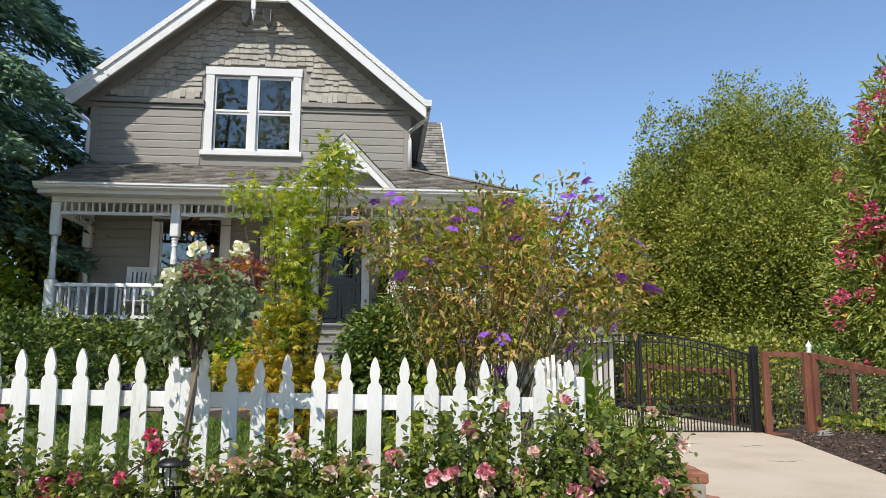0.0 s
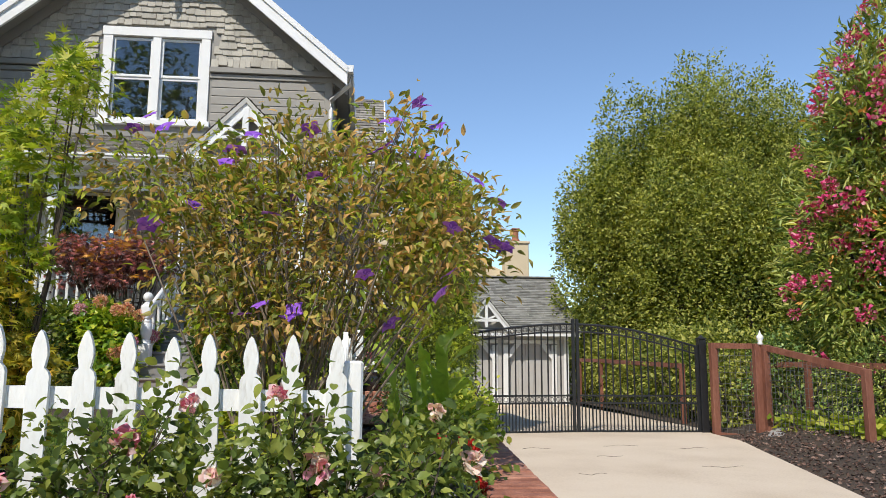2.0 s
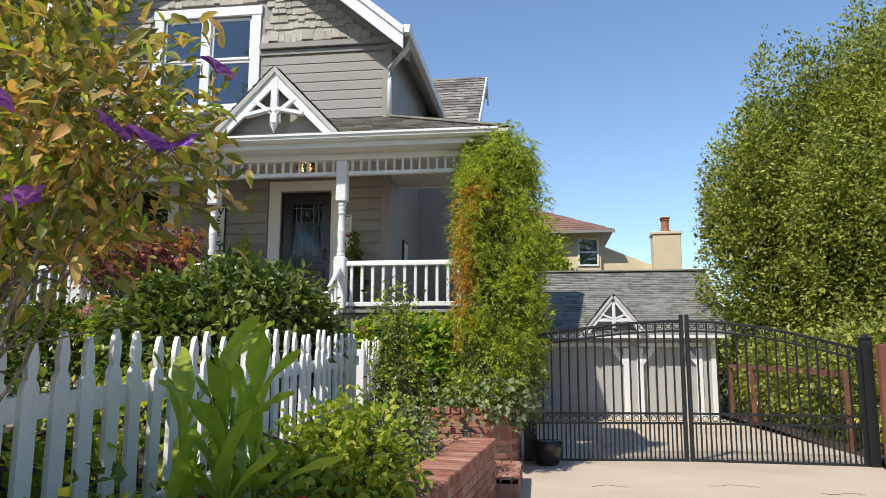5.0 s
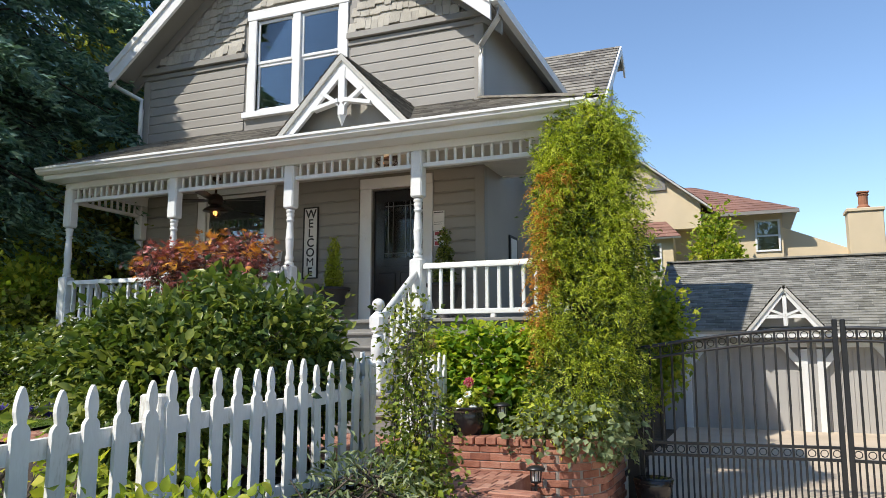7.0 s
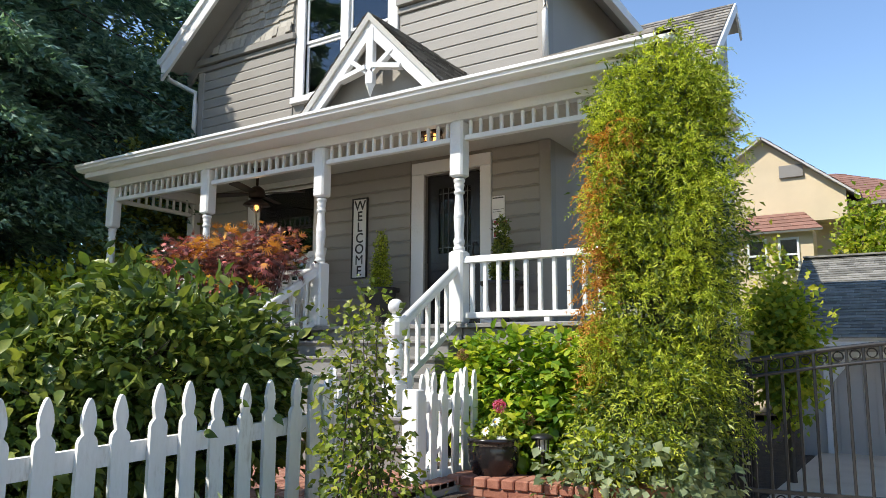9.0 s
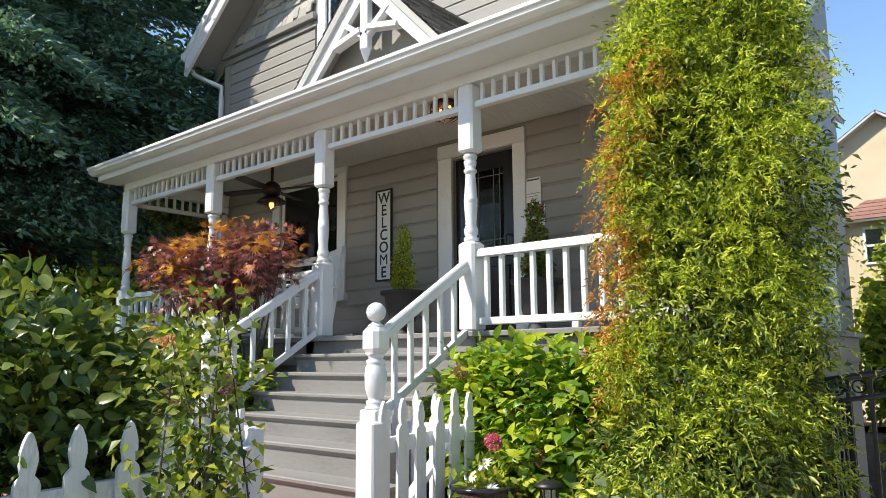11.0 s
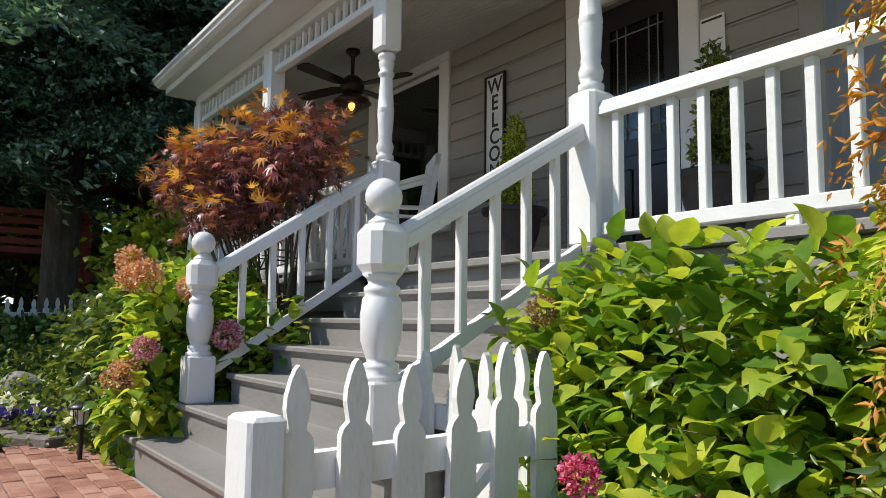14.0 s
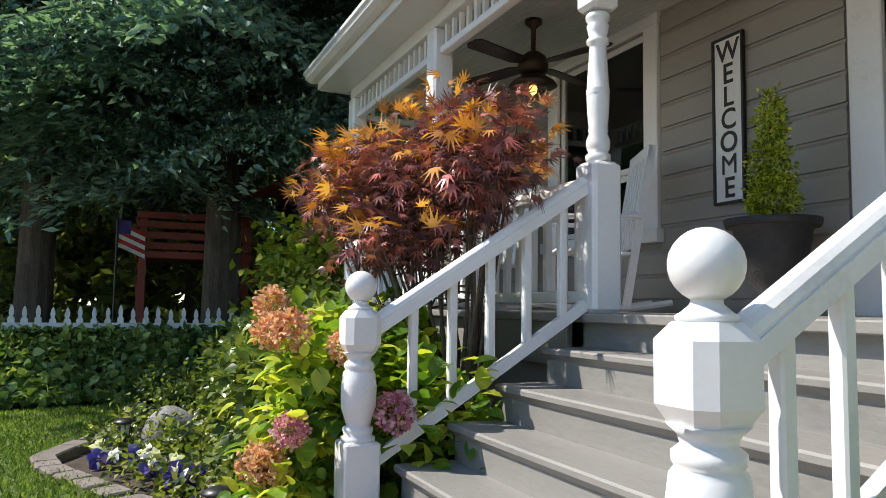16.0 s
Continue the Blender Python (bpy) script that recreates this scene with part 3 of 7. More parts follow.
window("window_1", *UPWIN, WALL_Y, [-2.745], 6.48, "white double sash window under the gable, clear glass")
window("window_2", *LOWWIN, WALL_Y, [], 3.18, "white framed porch window with dark glass", 0.16)
sidewin = tagged(new("window_3"), "white sash window at the side of the dark room", "window", "", "structure")
sw = Build()
for y0, y1, z0, z1 in ((15.9, 16.0, 2.75, 4.25), (17.3, 17.4, 2.75, 4.25), (16.0, 17.3, 2.75, 2.85), (16.0, 17.3, 4.15, 4.25), (16.0, 17.3, 3.47, 3.53), (16.62, 16.68, 2.85, 4.15)):
    sw.box(XL + 0.02, y0, z0, XL + 0.1, y1, z1)
part("window_frame", sw, M_white, sidewin)
g = part("pane", Build().box(XL + 0.05, 16.0, 2.85, XL + 0.055, 17.3, 4.15), M_glass, sidewin)
g.visible_shadow = False

# corner boards, skirt band, water table
tb = Build().chamfer(XR - 0.13, WALL_Y - 0.03, 5.2, XR + 0.02, WALL_Y - 0.002, 6.62)
part("corner_board", tb, M_siding, hb)
part("corner_board", Build().chamfer(XL - 0.02, WALL_Y - 0.03, 5.2, XL + 0.13, WALL_Y - 0.002, 6.62), M_siding, hb)
part("corner_board", Build().chamfer(XR - 0.13, WALL_Y - 0.03, FLOOR, XR + 0.02, WALL_Y - 0.002, 4.35), M_siding, hb)
part("gable_band", Build().chamfer(XL - 0.02, WALL_Y - 0.10, 6.60, UPWIN[0] - 0.18, WALL_Y - 0.002, 6.70), M_trimgrey, hb)
part("gable_band", Build().chamfer(UPWIN[1] + 0.18, WALL_Y - 0.10, 6.60, XR + 0.02, WALL_Y - 0.002, 6.70), M_trimgrey, hb)
part("gable_band", Build().chamfer(XL - 0.02, WALL_Y - 0.045, 6.50, UPWIN[0] - 0.18, WALL_Y - 0.002, 6.585), M_trimgrey, hb)
part("gable_band", Build().chamfer(UPWIN[1] + 0.18, WALL_Y - 0.045, 6.50, XR + 0.02, WALL_Y - 0.002, 6.585), M_trimgrey, hb)


# ---- roofs: courses of shingles laid over sloping decks ----
def roof_plane(parent, name, p0, p1, q1, q0, mat, course=0.145, tab=0.3, seed=1, lift=0.012, deck=True):
    """Shingle courses from eave edge p0-p1 up to ridge edge q0-q1; each tab is a thin slab."""
    p0, p1, q0, q1 = map(Vector, (p0, p1, q0, q1))
    up = ((q0 + q1) / 2 - (p0 + p1) / 2)
    n = max(1, int(up.length / course))
    nor = (p1 - p0).cross(q0 - p0).normalized()
    if nor.z < 0:
        nor = -nor
    r = random.Random(seed)
    b = Build()
    for j in range(n):
        a0, a1 = p0.lerp(q0, j / n), p1.lerp(q1, j / n)
        c0, c1 = p0.lerp(q0, min(1, (j + 1.25) / n)), p1.lerp(q1, min(1, (j + 1.25) / n))
        w = (a1 - a0).length
        m = max(1, int(w / tab))
        cuts = [0.0] + sorted((k + r.uniform(-0.3, 0.3) + 0.5 * (j % 2)) / m for k in range(1, m)) + [1.0]
        for k in range(len(cuts) - 1):
            s, e = cuts[k], cuts[k + 1] - 0.004 / max(w, 0.1)
            if e <= s:
                continue
            h = lift + r.uniform(0, 0.007)
            lo = (a0.lerp(a1, s), a0.lerp(a1, e))
            hi = (c0.lerp(c1, s), c0.lerp(c1, e))
            d = Vector((0, 0, 0))
            v = [lo[0] + nor * (h + 0.012), lo[1] + nor * (h + 0.012), hi[1] + nor * 0.006, hi[0] + nor * 0.006, lo[0] + nor * 0.001, lo[1] + nor * 0.001]
            b.add(v, [(0, 1, 2, 3), (4, 5, 1, 0)])
    me = bpy.data.meshes.new(name)
    me.from_pydata(b.v, [], b.f)
    ob = part(name, me, mat, parent)
    ob["kind"] = "stuff"
    if deck:
        t = nor * 0.06
        bd = Build().add([p0, p1, q1, q0, p0 - t, p1 - t, q1 - t, q0 - t], [(0, 1, 2, 3), (7, 6, 5, 4), (0, 4, 5, 1), (1, 5, 6, 2), (2, 6, 7, 3), (3, 7, 4, 0)])
        part("roof_deck", bd, M_ceiling, parent)
    return ob


EX = 3.53
RY0, RY1 = 14.22, 24.9
ez = RIDGE_Z - EX * PITCH
roof_plane(hb, "roof_shingles", (RIDGE_X - EX, RY1, ez), (RIDGE_X - EX, RY0, ez), (RIDGE_X, RY0, RIDGE_Z), (RIDGE_X, RY1, RIDGE_Z), M_roof, 0.2, 0.4, 2)
roof_plane(hb, "roof_shingles", (RIDGE_X + EX, RY0, ez), (RIDGE_X + EX, RY1, ez), (RIDGE_X, RY1, RIDGE_Z), (RIDGE_X, RY0, RIDGE_Z), M_roof, 0.2, 0.4, 3)
# barge boards with a shadow moulding, grey frieze against the wall
for s in (-1, 1):
    for nm, mat, y0, y1, t, dz in (("barge_board", M_white, RY0 - 0.05, RY0, 0.27, -0.015), ("barge_moulding", M_white, RY0 - 0.085, RY0 - 0.05, 0.10, -0.002), ("rake_frieze", M_trimgrey, WALL_Y - 0.05, WALL_Y - 0.003, 0.21, -0.10)):
        k = t * math.sqrt(1 + PITCH * PITCH)
        poly = [(RIDGE_X, RIDGE_Z + dz), (RIDGE_X + s * EX, ez + dz), (RIDGE_X + s * EX, ez + dz - k), (RIDGE_X, RIDGE_Z + dz - k)]
        part(nm, Build().prism(poly, y0, y1), mat, hb)
    part("rake_soffit", Build().add([(RIDGE_X, RY0, RIDGE_Z - 0.13), (RIDGE_X + s * EX, RY0, ez - 0.13), (RIDGE_X + s * EX, WALL_Y, ez - 0.13), (RIDGE_X, WALL_Y, RIDGE_Z - 0.13),
                                     (RIDGE_X, RY0, RIDGE_Z - 0.15), (RIDGE_X + s * EX, RY0, ez - 0.15), (RIDGE_X + s * EX, WALL_Y, ez - 0.15), (RIDGE_X, WALL_Y, RIDGE_Z - 0.15)],
                                    [(0, 1, 2, 3), (7, 6, 5, 4), (0, 4, 5, 1), (1, 5, 6, 2), (2, 6, 7, 3), (3, 7, 4, 0)]), M_trimgrey, hb)
# decorative truss at the peak
tz = 8.66
part("gable_beam", Build().chamfer(RIDGE_X - 1.0, RY0 - 0.04, tz, RIDGE_X + 1.0, RY0 + 0.03, tz + 0.13), M_white, hb)
part("pendant", Build().chamfer(RIDGE_X - 0.045, RY0 - 0.06, 8.46, RIDGE_X + 0.045, RY0 + 0.03, 9.3).lathe([(0.0, -0.26), (0.03, -0.1), (0.052, -0.02), (0.03, 0.0)], 4, RIDGE_X, RY0 - 0.015, 8.46), M_white, hb)
for s in (-1, 1):
    part("gable_bracket", Build().prism([(RIDGE_X + s * 0.14, tz), (RIDGE_X + s * 0.3, tz), (RIDGE_X + s * 0.3, tz - 0.3), (RIDGE_X + s * 0.22, tz - 0.34), (RIDGE_X + s * 0.14, tz - 0.2)], WALL_Y - 0.2, WALL_Y - 0.01), M_trimgrey, hb)
part("vent_sill", Build().chamfer(RIDGE_X - 0.42, WALL_Y - 0.08, 8.2, RIDGE_X + 0.42, WALL_Y - 0.002, 8.27), M_trimgrey, hb)
# cross wing behind
CW_X, CW_Y, CW_Z = 1.38, 20.9, 8.42
wy0 = CW_Y - 3.7
wing = Build()
wing.prism([(wy0 + 0.3, 0.6), (CW_Y + 0.3, 0.6), (CW_Y + 0.3, CW_Z - 0.3), (CW_Y, CW_Z - 0.25), (wy0 + 0.3, 5.35)], XR, CW_X, "x")
part("wing_wall", wing, M_siding, hb)
wz = CW_Z - 3.7 * 0.845
roof_plane(hb, "wing_roof_shingles", (-2.7, wy0, wz), (CW_X + 0.22, wy0, wz), (CW_X + 0.22, CW_Y, CW_Z), (-2.7, CW_Y, CW_Z), M_roof, 0.17, 0.35, 4)
roof_plane(hb, "wing_roof_shingles", (CW_X + 0.22, CW_Y + 0.45, CW_Z - 0.38), (-2.7, CW_Y + 0.45, CW_Z - 0.38), (-2.7, CW_Y, CW_Z), (CW_X + 0.22, CW_Y, CW_Z), M_roof, 0.17, 0.35, 5)
k = 0.2
part("wing_barge_board", Build().prism([(wy0, wz), (CW_Y, CW_Z), (CW_Y + 0.45, CW_Z - 0.38), (CW_Y + 0.45, CW_Z - 0.38 - k), (CW_Y, CW_Z - k), (wy0, wz - k)], CW_X + 0.222, CW_X + 0.262, "x"), M_white, hb)
# gutters and downspouts at the eaves
for s, xe in ((-1, RIDGE_X - EX), (1, RIDGE_X + EX)):
    gx = xe + s * 0.05
    part("eave_gutter", Build().prism([(gx - 0.06, ez + 0.02), (gx + 0.06, ez + 0.02), (gx + 0.05, ez - 0.11), (gx - 0.05, ez - 0.11)], RY0 - 0.06, 20.0), M_white, hb)
    wx = XL + 0.0 if s < 0 else XR
    part("downspout", Build().tube([(gx, RY0 + 0.1, ez - 0.1), (gx, RY0 + 0.14, ez - 0.28), (wx + s * 0.0, WALL_Y - 0.09, ez - 0.5), (wx + s * 0.0, WALL_Y - 0.085, ez - 0.7), (wx, WALL_Y - 0.085, 5.3)], 0.042, 8), M_white, hb, "white metal downspout", True)

# ---- porch ----
pf = Build().chamfer(XL, 13.10, FLOOR - 0.045, 2.35, WALL_Y - 0.001, FLOOR).chamfer(XR + 0.001, WALL_Y, FLOOR - 0.045, 2.35, 16.7, FLOOR)
structure("porch_floor", pf, M_step, "grey painted wooden porch floor")
structure("porch_rim", Build().chamfer(XL + 0.04, 13.16, 1.80, -1.95, 13.20, FLOOR - 0.046).chamfer(0.23, 13.16, 1.80, 2.31, 13.20, FLOOR - 0.046).chamfer(2.27, 13.201, 1.80, 2.31, 16.66, FLOOR - 0.046), M_trimgrey, "grey painted rim board under the porch floor")
skirt = structure("porch_skirt", Build().box(XL + 0.06, 13.21, 0.7, -1.9, 13.24, 1.80).box(0.2, 13.21, 0.3, 2.29, 13.24, 1.80).box(2.26, 13.241, 0.1, 2.29, 16.64, 1.80), M_trimgrey, "grey board skirting below the porch")
for zb in range(9):
    z0 = 0.42 + zb * 0.155
    part("siding_board", Build().prism([(13.209, z0), (13.19, z0), (13.202, z0 + 0.152), (13.209, z0 + 0.152)], 0.24, 2.28, "x"), M_siding, skirt)
# porch roof: front slope, right slope with a hip, ceiling
PZ = 5.33
RP = [(-5.99, EAVE_Y, EAVE_Z), (ROOF_R, EAVE_Y, EAVE_Z), (XR, WALL_Y, PZ), (-5.99, WALL_Y, PZ)]
pr = thing("porch_roof", "low porch roof of weathered brown-grey asphalt shingles with white gutter", "roof", pose(0, 0, 0))
roof_plane(pr, "roof_shingles", RP[0], RP[1], RP[2], RP[3], M_roof, 0.14, 0.3, 6)
roof_plane(pr, "roof_shingles", RP[1], (ROOF_R, 15.6, EAVE_Z), (XR, 15.6, PZ), RP[2], M_roof, 0.14, 0.3, 7)
part("hip_cap", Build().bar(Vector(RP[1]) + Vector((0, 0, 0.03)), Vector(RP[2]) + Vector((0, 0, 0.03)), 0.2, 0.03), M_roof, pr)
og = [(0.0, 0.0), (-0.07, 0.0), (-0.115, 0.03), (-0.12, 0.055), (-0.14, 0.07), (-0.14, 0.10), (-0.125, 0.105), (0.0, 0.105)]
part("gutter", Build().prism([(EAVE_Y + 0.06 + a, EAVE_Z - 0.10 + c) for a, c in og], -6.02, ROOF_R + 0.08, "x"), M_white, pr, "white ogee gutter")
part("gutter", Build().prism([(ROOF_R - 0.06 - a, EAVE_Z - 0.10 + c) for a, c in og], EAVE_Y - 0.08, 15.6, "y"), M_white, pr, "white ogee gutter")
part("fascia", Build().chamfer(-5.99, EAVE_Y + 0.062, EAVE_Z - 0.17, ROOF_R - 0.062, EAVE_Y + 0.09, EAVE_Z - 0.03).chamfer(ROOF_R - 0.09, EAVE_Y + 0.092, EAVE_Z - 0.17, ROOF_R - 0.062, 15.6, EAVE_Z - 0.03), M_white, pr)
part("soffit", Build().box(-5.98, EAVE_Y + 0.091, EAVE_Z - 0.165, ROOF_R - 0.092, POST_Y - 0.061, EAVE_Z - 0.14), M_white, pr)
part("end_board", Build().prism([(EAVE_Y + 0.09, EAVE_Z - 0.17), (EAVE_Y + 0.09, EAVE_Z), (WALL_Y, PZ - 0.02), (WALL_Y, EAVE_Z - 0.17)], -6.0, -5.97, "x"), M_white, pr)
part("beam", Build().chamfer(-5.88, POST_Y - 0.06, 4.19, 2.2, POST_Y + 0.06, 4.36).chamfer(2.06, POST_Y + 0.061, 4.19, 2.18, 15.5, 4.36).chamfer(-5.86, POST_Y + 0.061, 4.19, -5.74, WALL_Y - 0.001, 4.36), M_white, pr)
ceil = Build().box(-5.97, POST_Y + 0.061, 4.362, 2.2, WALL_Y - 0.001, 4.39).box(XR + 0.001, WALL_Y, 4.362, 2.2, 15.55, 4.39)
for i in range(46):
    yy = POST_Y + 0.1 + i * 0.033
    ceil.box(-5.7, yy, 4.357, 2.05, yy + 0.027, 4.3615)
structure("ceiling", ceil, M_ceiling, "pale beadboard porch ceiling")

TURN = [(0.052, 0.0), (0.062, 0.02), (0.062, 0.05), (0.046, 0.065), (0.056, 0.09), (0.06, 0.14), (0.045, 0.19), (0.05, 0.205), (0.046, 0.23), (0.052, 0.30), (0.057, 0.42), (0.055, 0.44), (0.06, 0.45), (0.055, 0.46), (0.06, 0.47), (0.055, 0.48),
        (0.05, 0.60), (0.042, 0.74), (0.042, 0.76), (0.056, 0.775), (0.056, 0.80), (0.042, 0.815), (0.05, 0.85), (0.056, 0.89), (0.045, 0.915), (0.06, 0.93), (0.06, 0.96), (0.05, 0.975)]


def porch_post(x, y=POST_Y):
    p = thing("porch_post", "white turned wooden porch post with square base and head", "post", pose(x, y, FLOOR), "turned posts of the porch")
    part("base_block", Build().chamfer(x - 0.085, y - 0.085, FLOOR, x + 0.085, y + 0.085, 2.82, 0.02), M_white, p)
    h0, h1 = 2.82, 3.60
    part("turned_shaft", Build().lathe([(r, t * (h1 - h0)) for r, t in TURN], 18, x, y, h0), M_white, p, "", True)
    part("head_block", Build().chamfer(x - 0.08, y - 0.08, 3.59, x + 0.08, y + 0.08, 4.19, 0.02), M_white, p)
    return p


for x in POSTS:
    porch_post(x)
part("side_gable", Build().prism([(XR + 0.02, EAVE_Z - 0.12), (ROOF_R - 0.1, EAVE_Z - 0.12), (ROOF_R - 0.05, EAVE_Z - 0.03), (XR + 0.02, PZ - 0.03)], 15.56, 15.59), M_white, pr)
rp = thing("rail_post", "short white square rail post on the side porch", "post", pose(2.12, 16.4, FLOOR))
part("shaft", Build().chamfer(2.04, 16.32, FLOOR, 2.20, 16.48, 2.92, 0.012), M_white, rp)
part("cap", Build().chamfer(2.02, 16.30, 2.92, 2.22, 16.50, 2.95, 0.008).lathe([(0.06, 0.0), (0.05, 0.03), (0.0, 0.06)], 12, 2.12, 16.4, 2.95), M_white, rp)
porch_post(-5.80, WALL_Y - 0.10)


def spandrel(a, b2, axis="x"):
    """The spindle frieze under the beam between two posts."""
    s = thing("spandrel", "white wooden spindle frieze between porch posts", "frieze", pose(0, 0, 0), "spindle friezes of the porch")
    n = int((b2 - a) / 0.118)
    rail = Build()
    if axis == "x":
        rail.chamfer(a, POST_Y - 0.035, 3.975, b2, POST_Y + 0.035, 4.03)
        s.matrix_basis = pose((a + b2) / 2, POST_Y, 3.97)
    else:
        rail.chamfer(axis - 0.035, a, 3.975, axis + 0.035, b2, 4.03)
        s.matrix_basis = pose(axis, (a + b2) / 2, 3.97)
    part("bottom_rail", rail, M_white, s)
    me = Build().chamfer(-0.017, -0.017, 0, 0.017, 0.017, 0.158, 0.004).mesh("spindle")
    me.materials.append(M_white)
    for i in range(n):
        t = a + (b2 - a) * (i + 0.5) / n
        part("spindle", me, None, s, at=pose(t, POST_Y, 4.031) if axis == "x" else pose(axis, t, 4.031))


for a, c in zip(POSTS, POSTS[1:]):
    spandrel(a + 0.081, c - 0.081)
spandrel(POST_Y + 0.09, WALL_Y - 0.19, POSTS[0])
spandrel(POST_Y + 0.09, 15.5, POSTS[-1])

BAL = Build().chamfer(-0.02, -0.02, 0, 0.02, 0.02, 0.50, 0.004).mesh("baluster")
BAL.materials.append(M_white)


def railing(a, c, axis="x"):
    r = thing("porch_railing", "white wooden porch railing with square balusters", "railing", pose(0, 0, 0), "railings of the porch")
    top, bot = Build(), Build()
    prof = [(-0.05, 0.0), (-0.05, 0.03), (-0.035, 0.065), (0.035, 0.065), (0.05, 0.03), (0.05, 0.0)]
    if axis == "x":
        top.prism([(POST_Y + u, 2.69 + w) for u, w in prof], a, c, "x")
        bot.chamfer(a, POST_Y - 0.035, 2.13, c, POST_Y + 0.035, 2.19)
        r.matrix_basis = pose((a + c) / 2, POST_Y, 2.13)
    else:
        top.prism([(axis + u, 2.69 + w) for u, w in prof], a, c, "y")
        bot.chamfer(axis - 0.035, a, 2.13, axis + 0.035, c, 2.19)
        r.matrix_basis = pose(axis, (a + c) / 2, 2.13)
    part("handrail", top, M_white, r)
    part("bottom_rail", bot, M_white, r)
    n = max(2, int((c - a) / 0.148))
    for i in range(n):
        t = a + (c - a) * (i + 0.5) / n
        part("baluster", BAL, None, r, at=pose(t, POST_Y, 2.19) if axis == "x" else pose(axis, t, 2.19))
    part("foot", Build().chamfer((a + c) / 2 - 0.03, POST_Y - 0.03, FLOOR, (a + c) / 2 + 0.03, POST_Y + 0.03, 2.13) if axis == "x" else Build().chamfer(axis - 0.03, (a + c) / 2 - 0.03, FLOOR, axis + 0.03, (a + c) / 2 + 0.03, 2.13), M_white, r)


railing(POSTS[0] + 0.086, POSTS[1] - 0.086)
railing(POSTS[1] + 0.086, POSTS[2] - 0.086)
railing(POSTS[3] + 0.086, POSTS[4] - 0.086)
railing(POST_Y + 0.09, 16.3, POSTS[4])
railing(POST_Y + 0.09, WALL_Y - 0.2, POSTS[0])

# ---- porch gablet over the stairs ----
gb = thing("porch_gablet", "small white decorative gable with king post and braces above the stairs", "gable", pose(-0.74, 12.9, 4.47))
GX, GZ0, GZ1, GH = -0.74, 4.45, 5.42, 0.93
gs = (GZ1 - GZ0) / GH
for s in (-1, 1):
    poly = [(GX, GZ1), (GX + s * (GH + 0.04), GZ0 - 0.02), (GX + s * (GH - 0.16), GZ0 - 0.02), (GX, GZ1 - 0.22)]
    part("barge_board", Build().prism(poly, 12.80, 12.85), M_white, gb)
    yb = lambda z: EAVE_Y + (z - EAVE_Z) / 0.444
    roof_plane(gb, "roof_shingles", (GX + s * (GH + 0.1), 12.76, GZ0 - 0.06), (GX + s * (GH + 0.1), 12.78, GZ0 - 0.055), (GX, yb(GZ1 + 0.05), GZ1 + 0.05), (GX, 12.76, GZ1 + 0.05), M_roof, 0.13, 0.28, 8 + s)
    part("brace", Build().bar((GX + s * 0.03, 12.825, 4.80), (GX + s * 0.30, 12.825, 5.0), 0.05, 0.07, (0, 1, 0)), M_white, gb)
    part("collar", Build().bar((GX + s * 0.05, 12.825, 4.86), (GX + s * 0.42, 12.825, 4.78), 0.05, 0.10, (0, 1, 0)), M_white, gb)
part("king_post", Build().chamfer(GX - 0.05, 12.79, 4.66, GX + 0.05, 12.86, 5.30).lathe([(0.0, -0.15), (0.05, -0.03), (0.066, 0.0)], 4, GX, 12.825, 4.66), M_white, gb)
part("back_panel", Build().prism([(GX, GZ1 - 0.05), (GX + GH - 0.05, GZ0), (GX - GH + 0.05, GZ0)], 12.99, 13.02), M_siding, gb)

# ---- stairs ----
STEPS = [(11.70, 1.06), (11.93, 1.25), (12.18, 1.42), (12.43, 1.585), (12.67, 1.75), (12.91, 1.915)]
st = thing("stairs", "grey painted wooden front steps with worn rounded nosings", "stairs", pose(-0.8, 12.4, 0.87))
for i, (y, z) in enumerate(STEPS):
    x0, x1 = ((-2.14, 0.55), (-1.95, 0.40))[i] if i < 2 else (-1.80, 0.22)
    y2 = STEPS[i + 1][0] + 0.03 if i < 5 else 13.16
    part("tread", Build().prism([(y + 0.008, z - 0.035), (y, z - 0.027), (y, z - 0.008), (y + 0.008, z), (y2, z), (y2, z - 0.035)], x0, x1, "x"), M_step, st)
    zb = STEPS[i - 1][1] if i else 0.84
    part("riser", Build().box(x0 + 0.02, y + 0.03, zb, x1 - 0.02, y + 0.05, z - 0.0355), M_step, st)
    part("cove", Build().prism([(y + 0.012, z - 0.036), (y + 0.0295, z - 0.036), (y + 0.0295, z - 0.056)], x0 + 0.02, x1 - 0.02, "x"), M_step, st)
    for xx in (x0 + 0.02, x1 - 0.04):
        part("stringer", Build().box(xx, y + 0.051, 0.8, xx + 0.02, y2 + (0.02 if i < 5 else -0.01), z - 0.036), M_step, st)
part("riser", Build().box(-1.80, 13.161, 1.9, 0.22, 13.18, FLOOR - 0.046), M_step, st)

NEWEL = [(0.075, 0.0), (0.075, 0.02), (0.06, 0.03), (0.066, 0.05), (0.066, 0.065), (0.05, 0.075), (0.055, 0.09), (0.075, 0.16), (0.078, 0.26), (0.07, 0.33), (0.06, 0.345), (0.066, 0.355), (0.066, 0.375), (0.05, 0.39), (0.056, 0.41), (0.075, 0.43)]


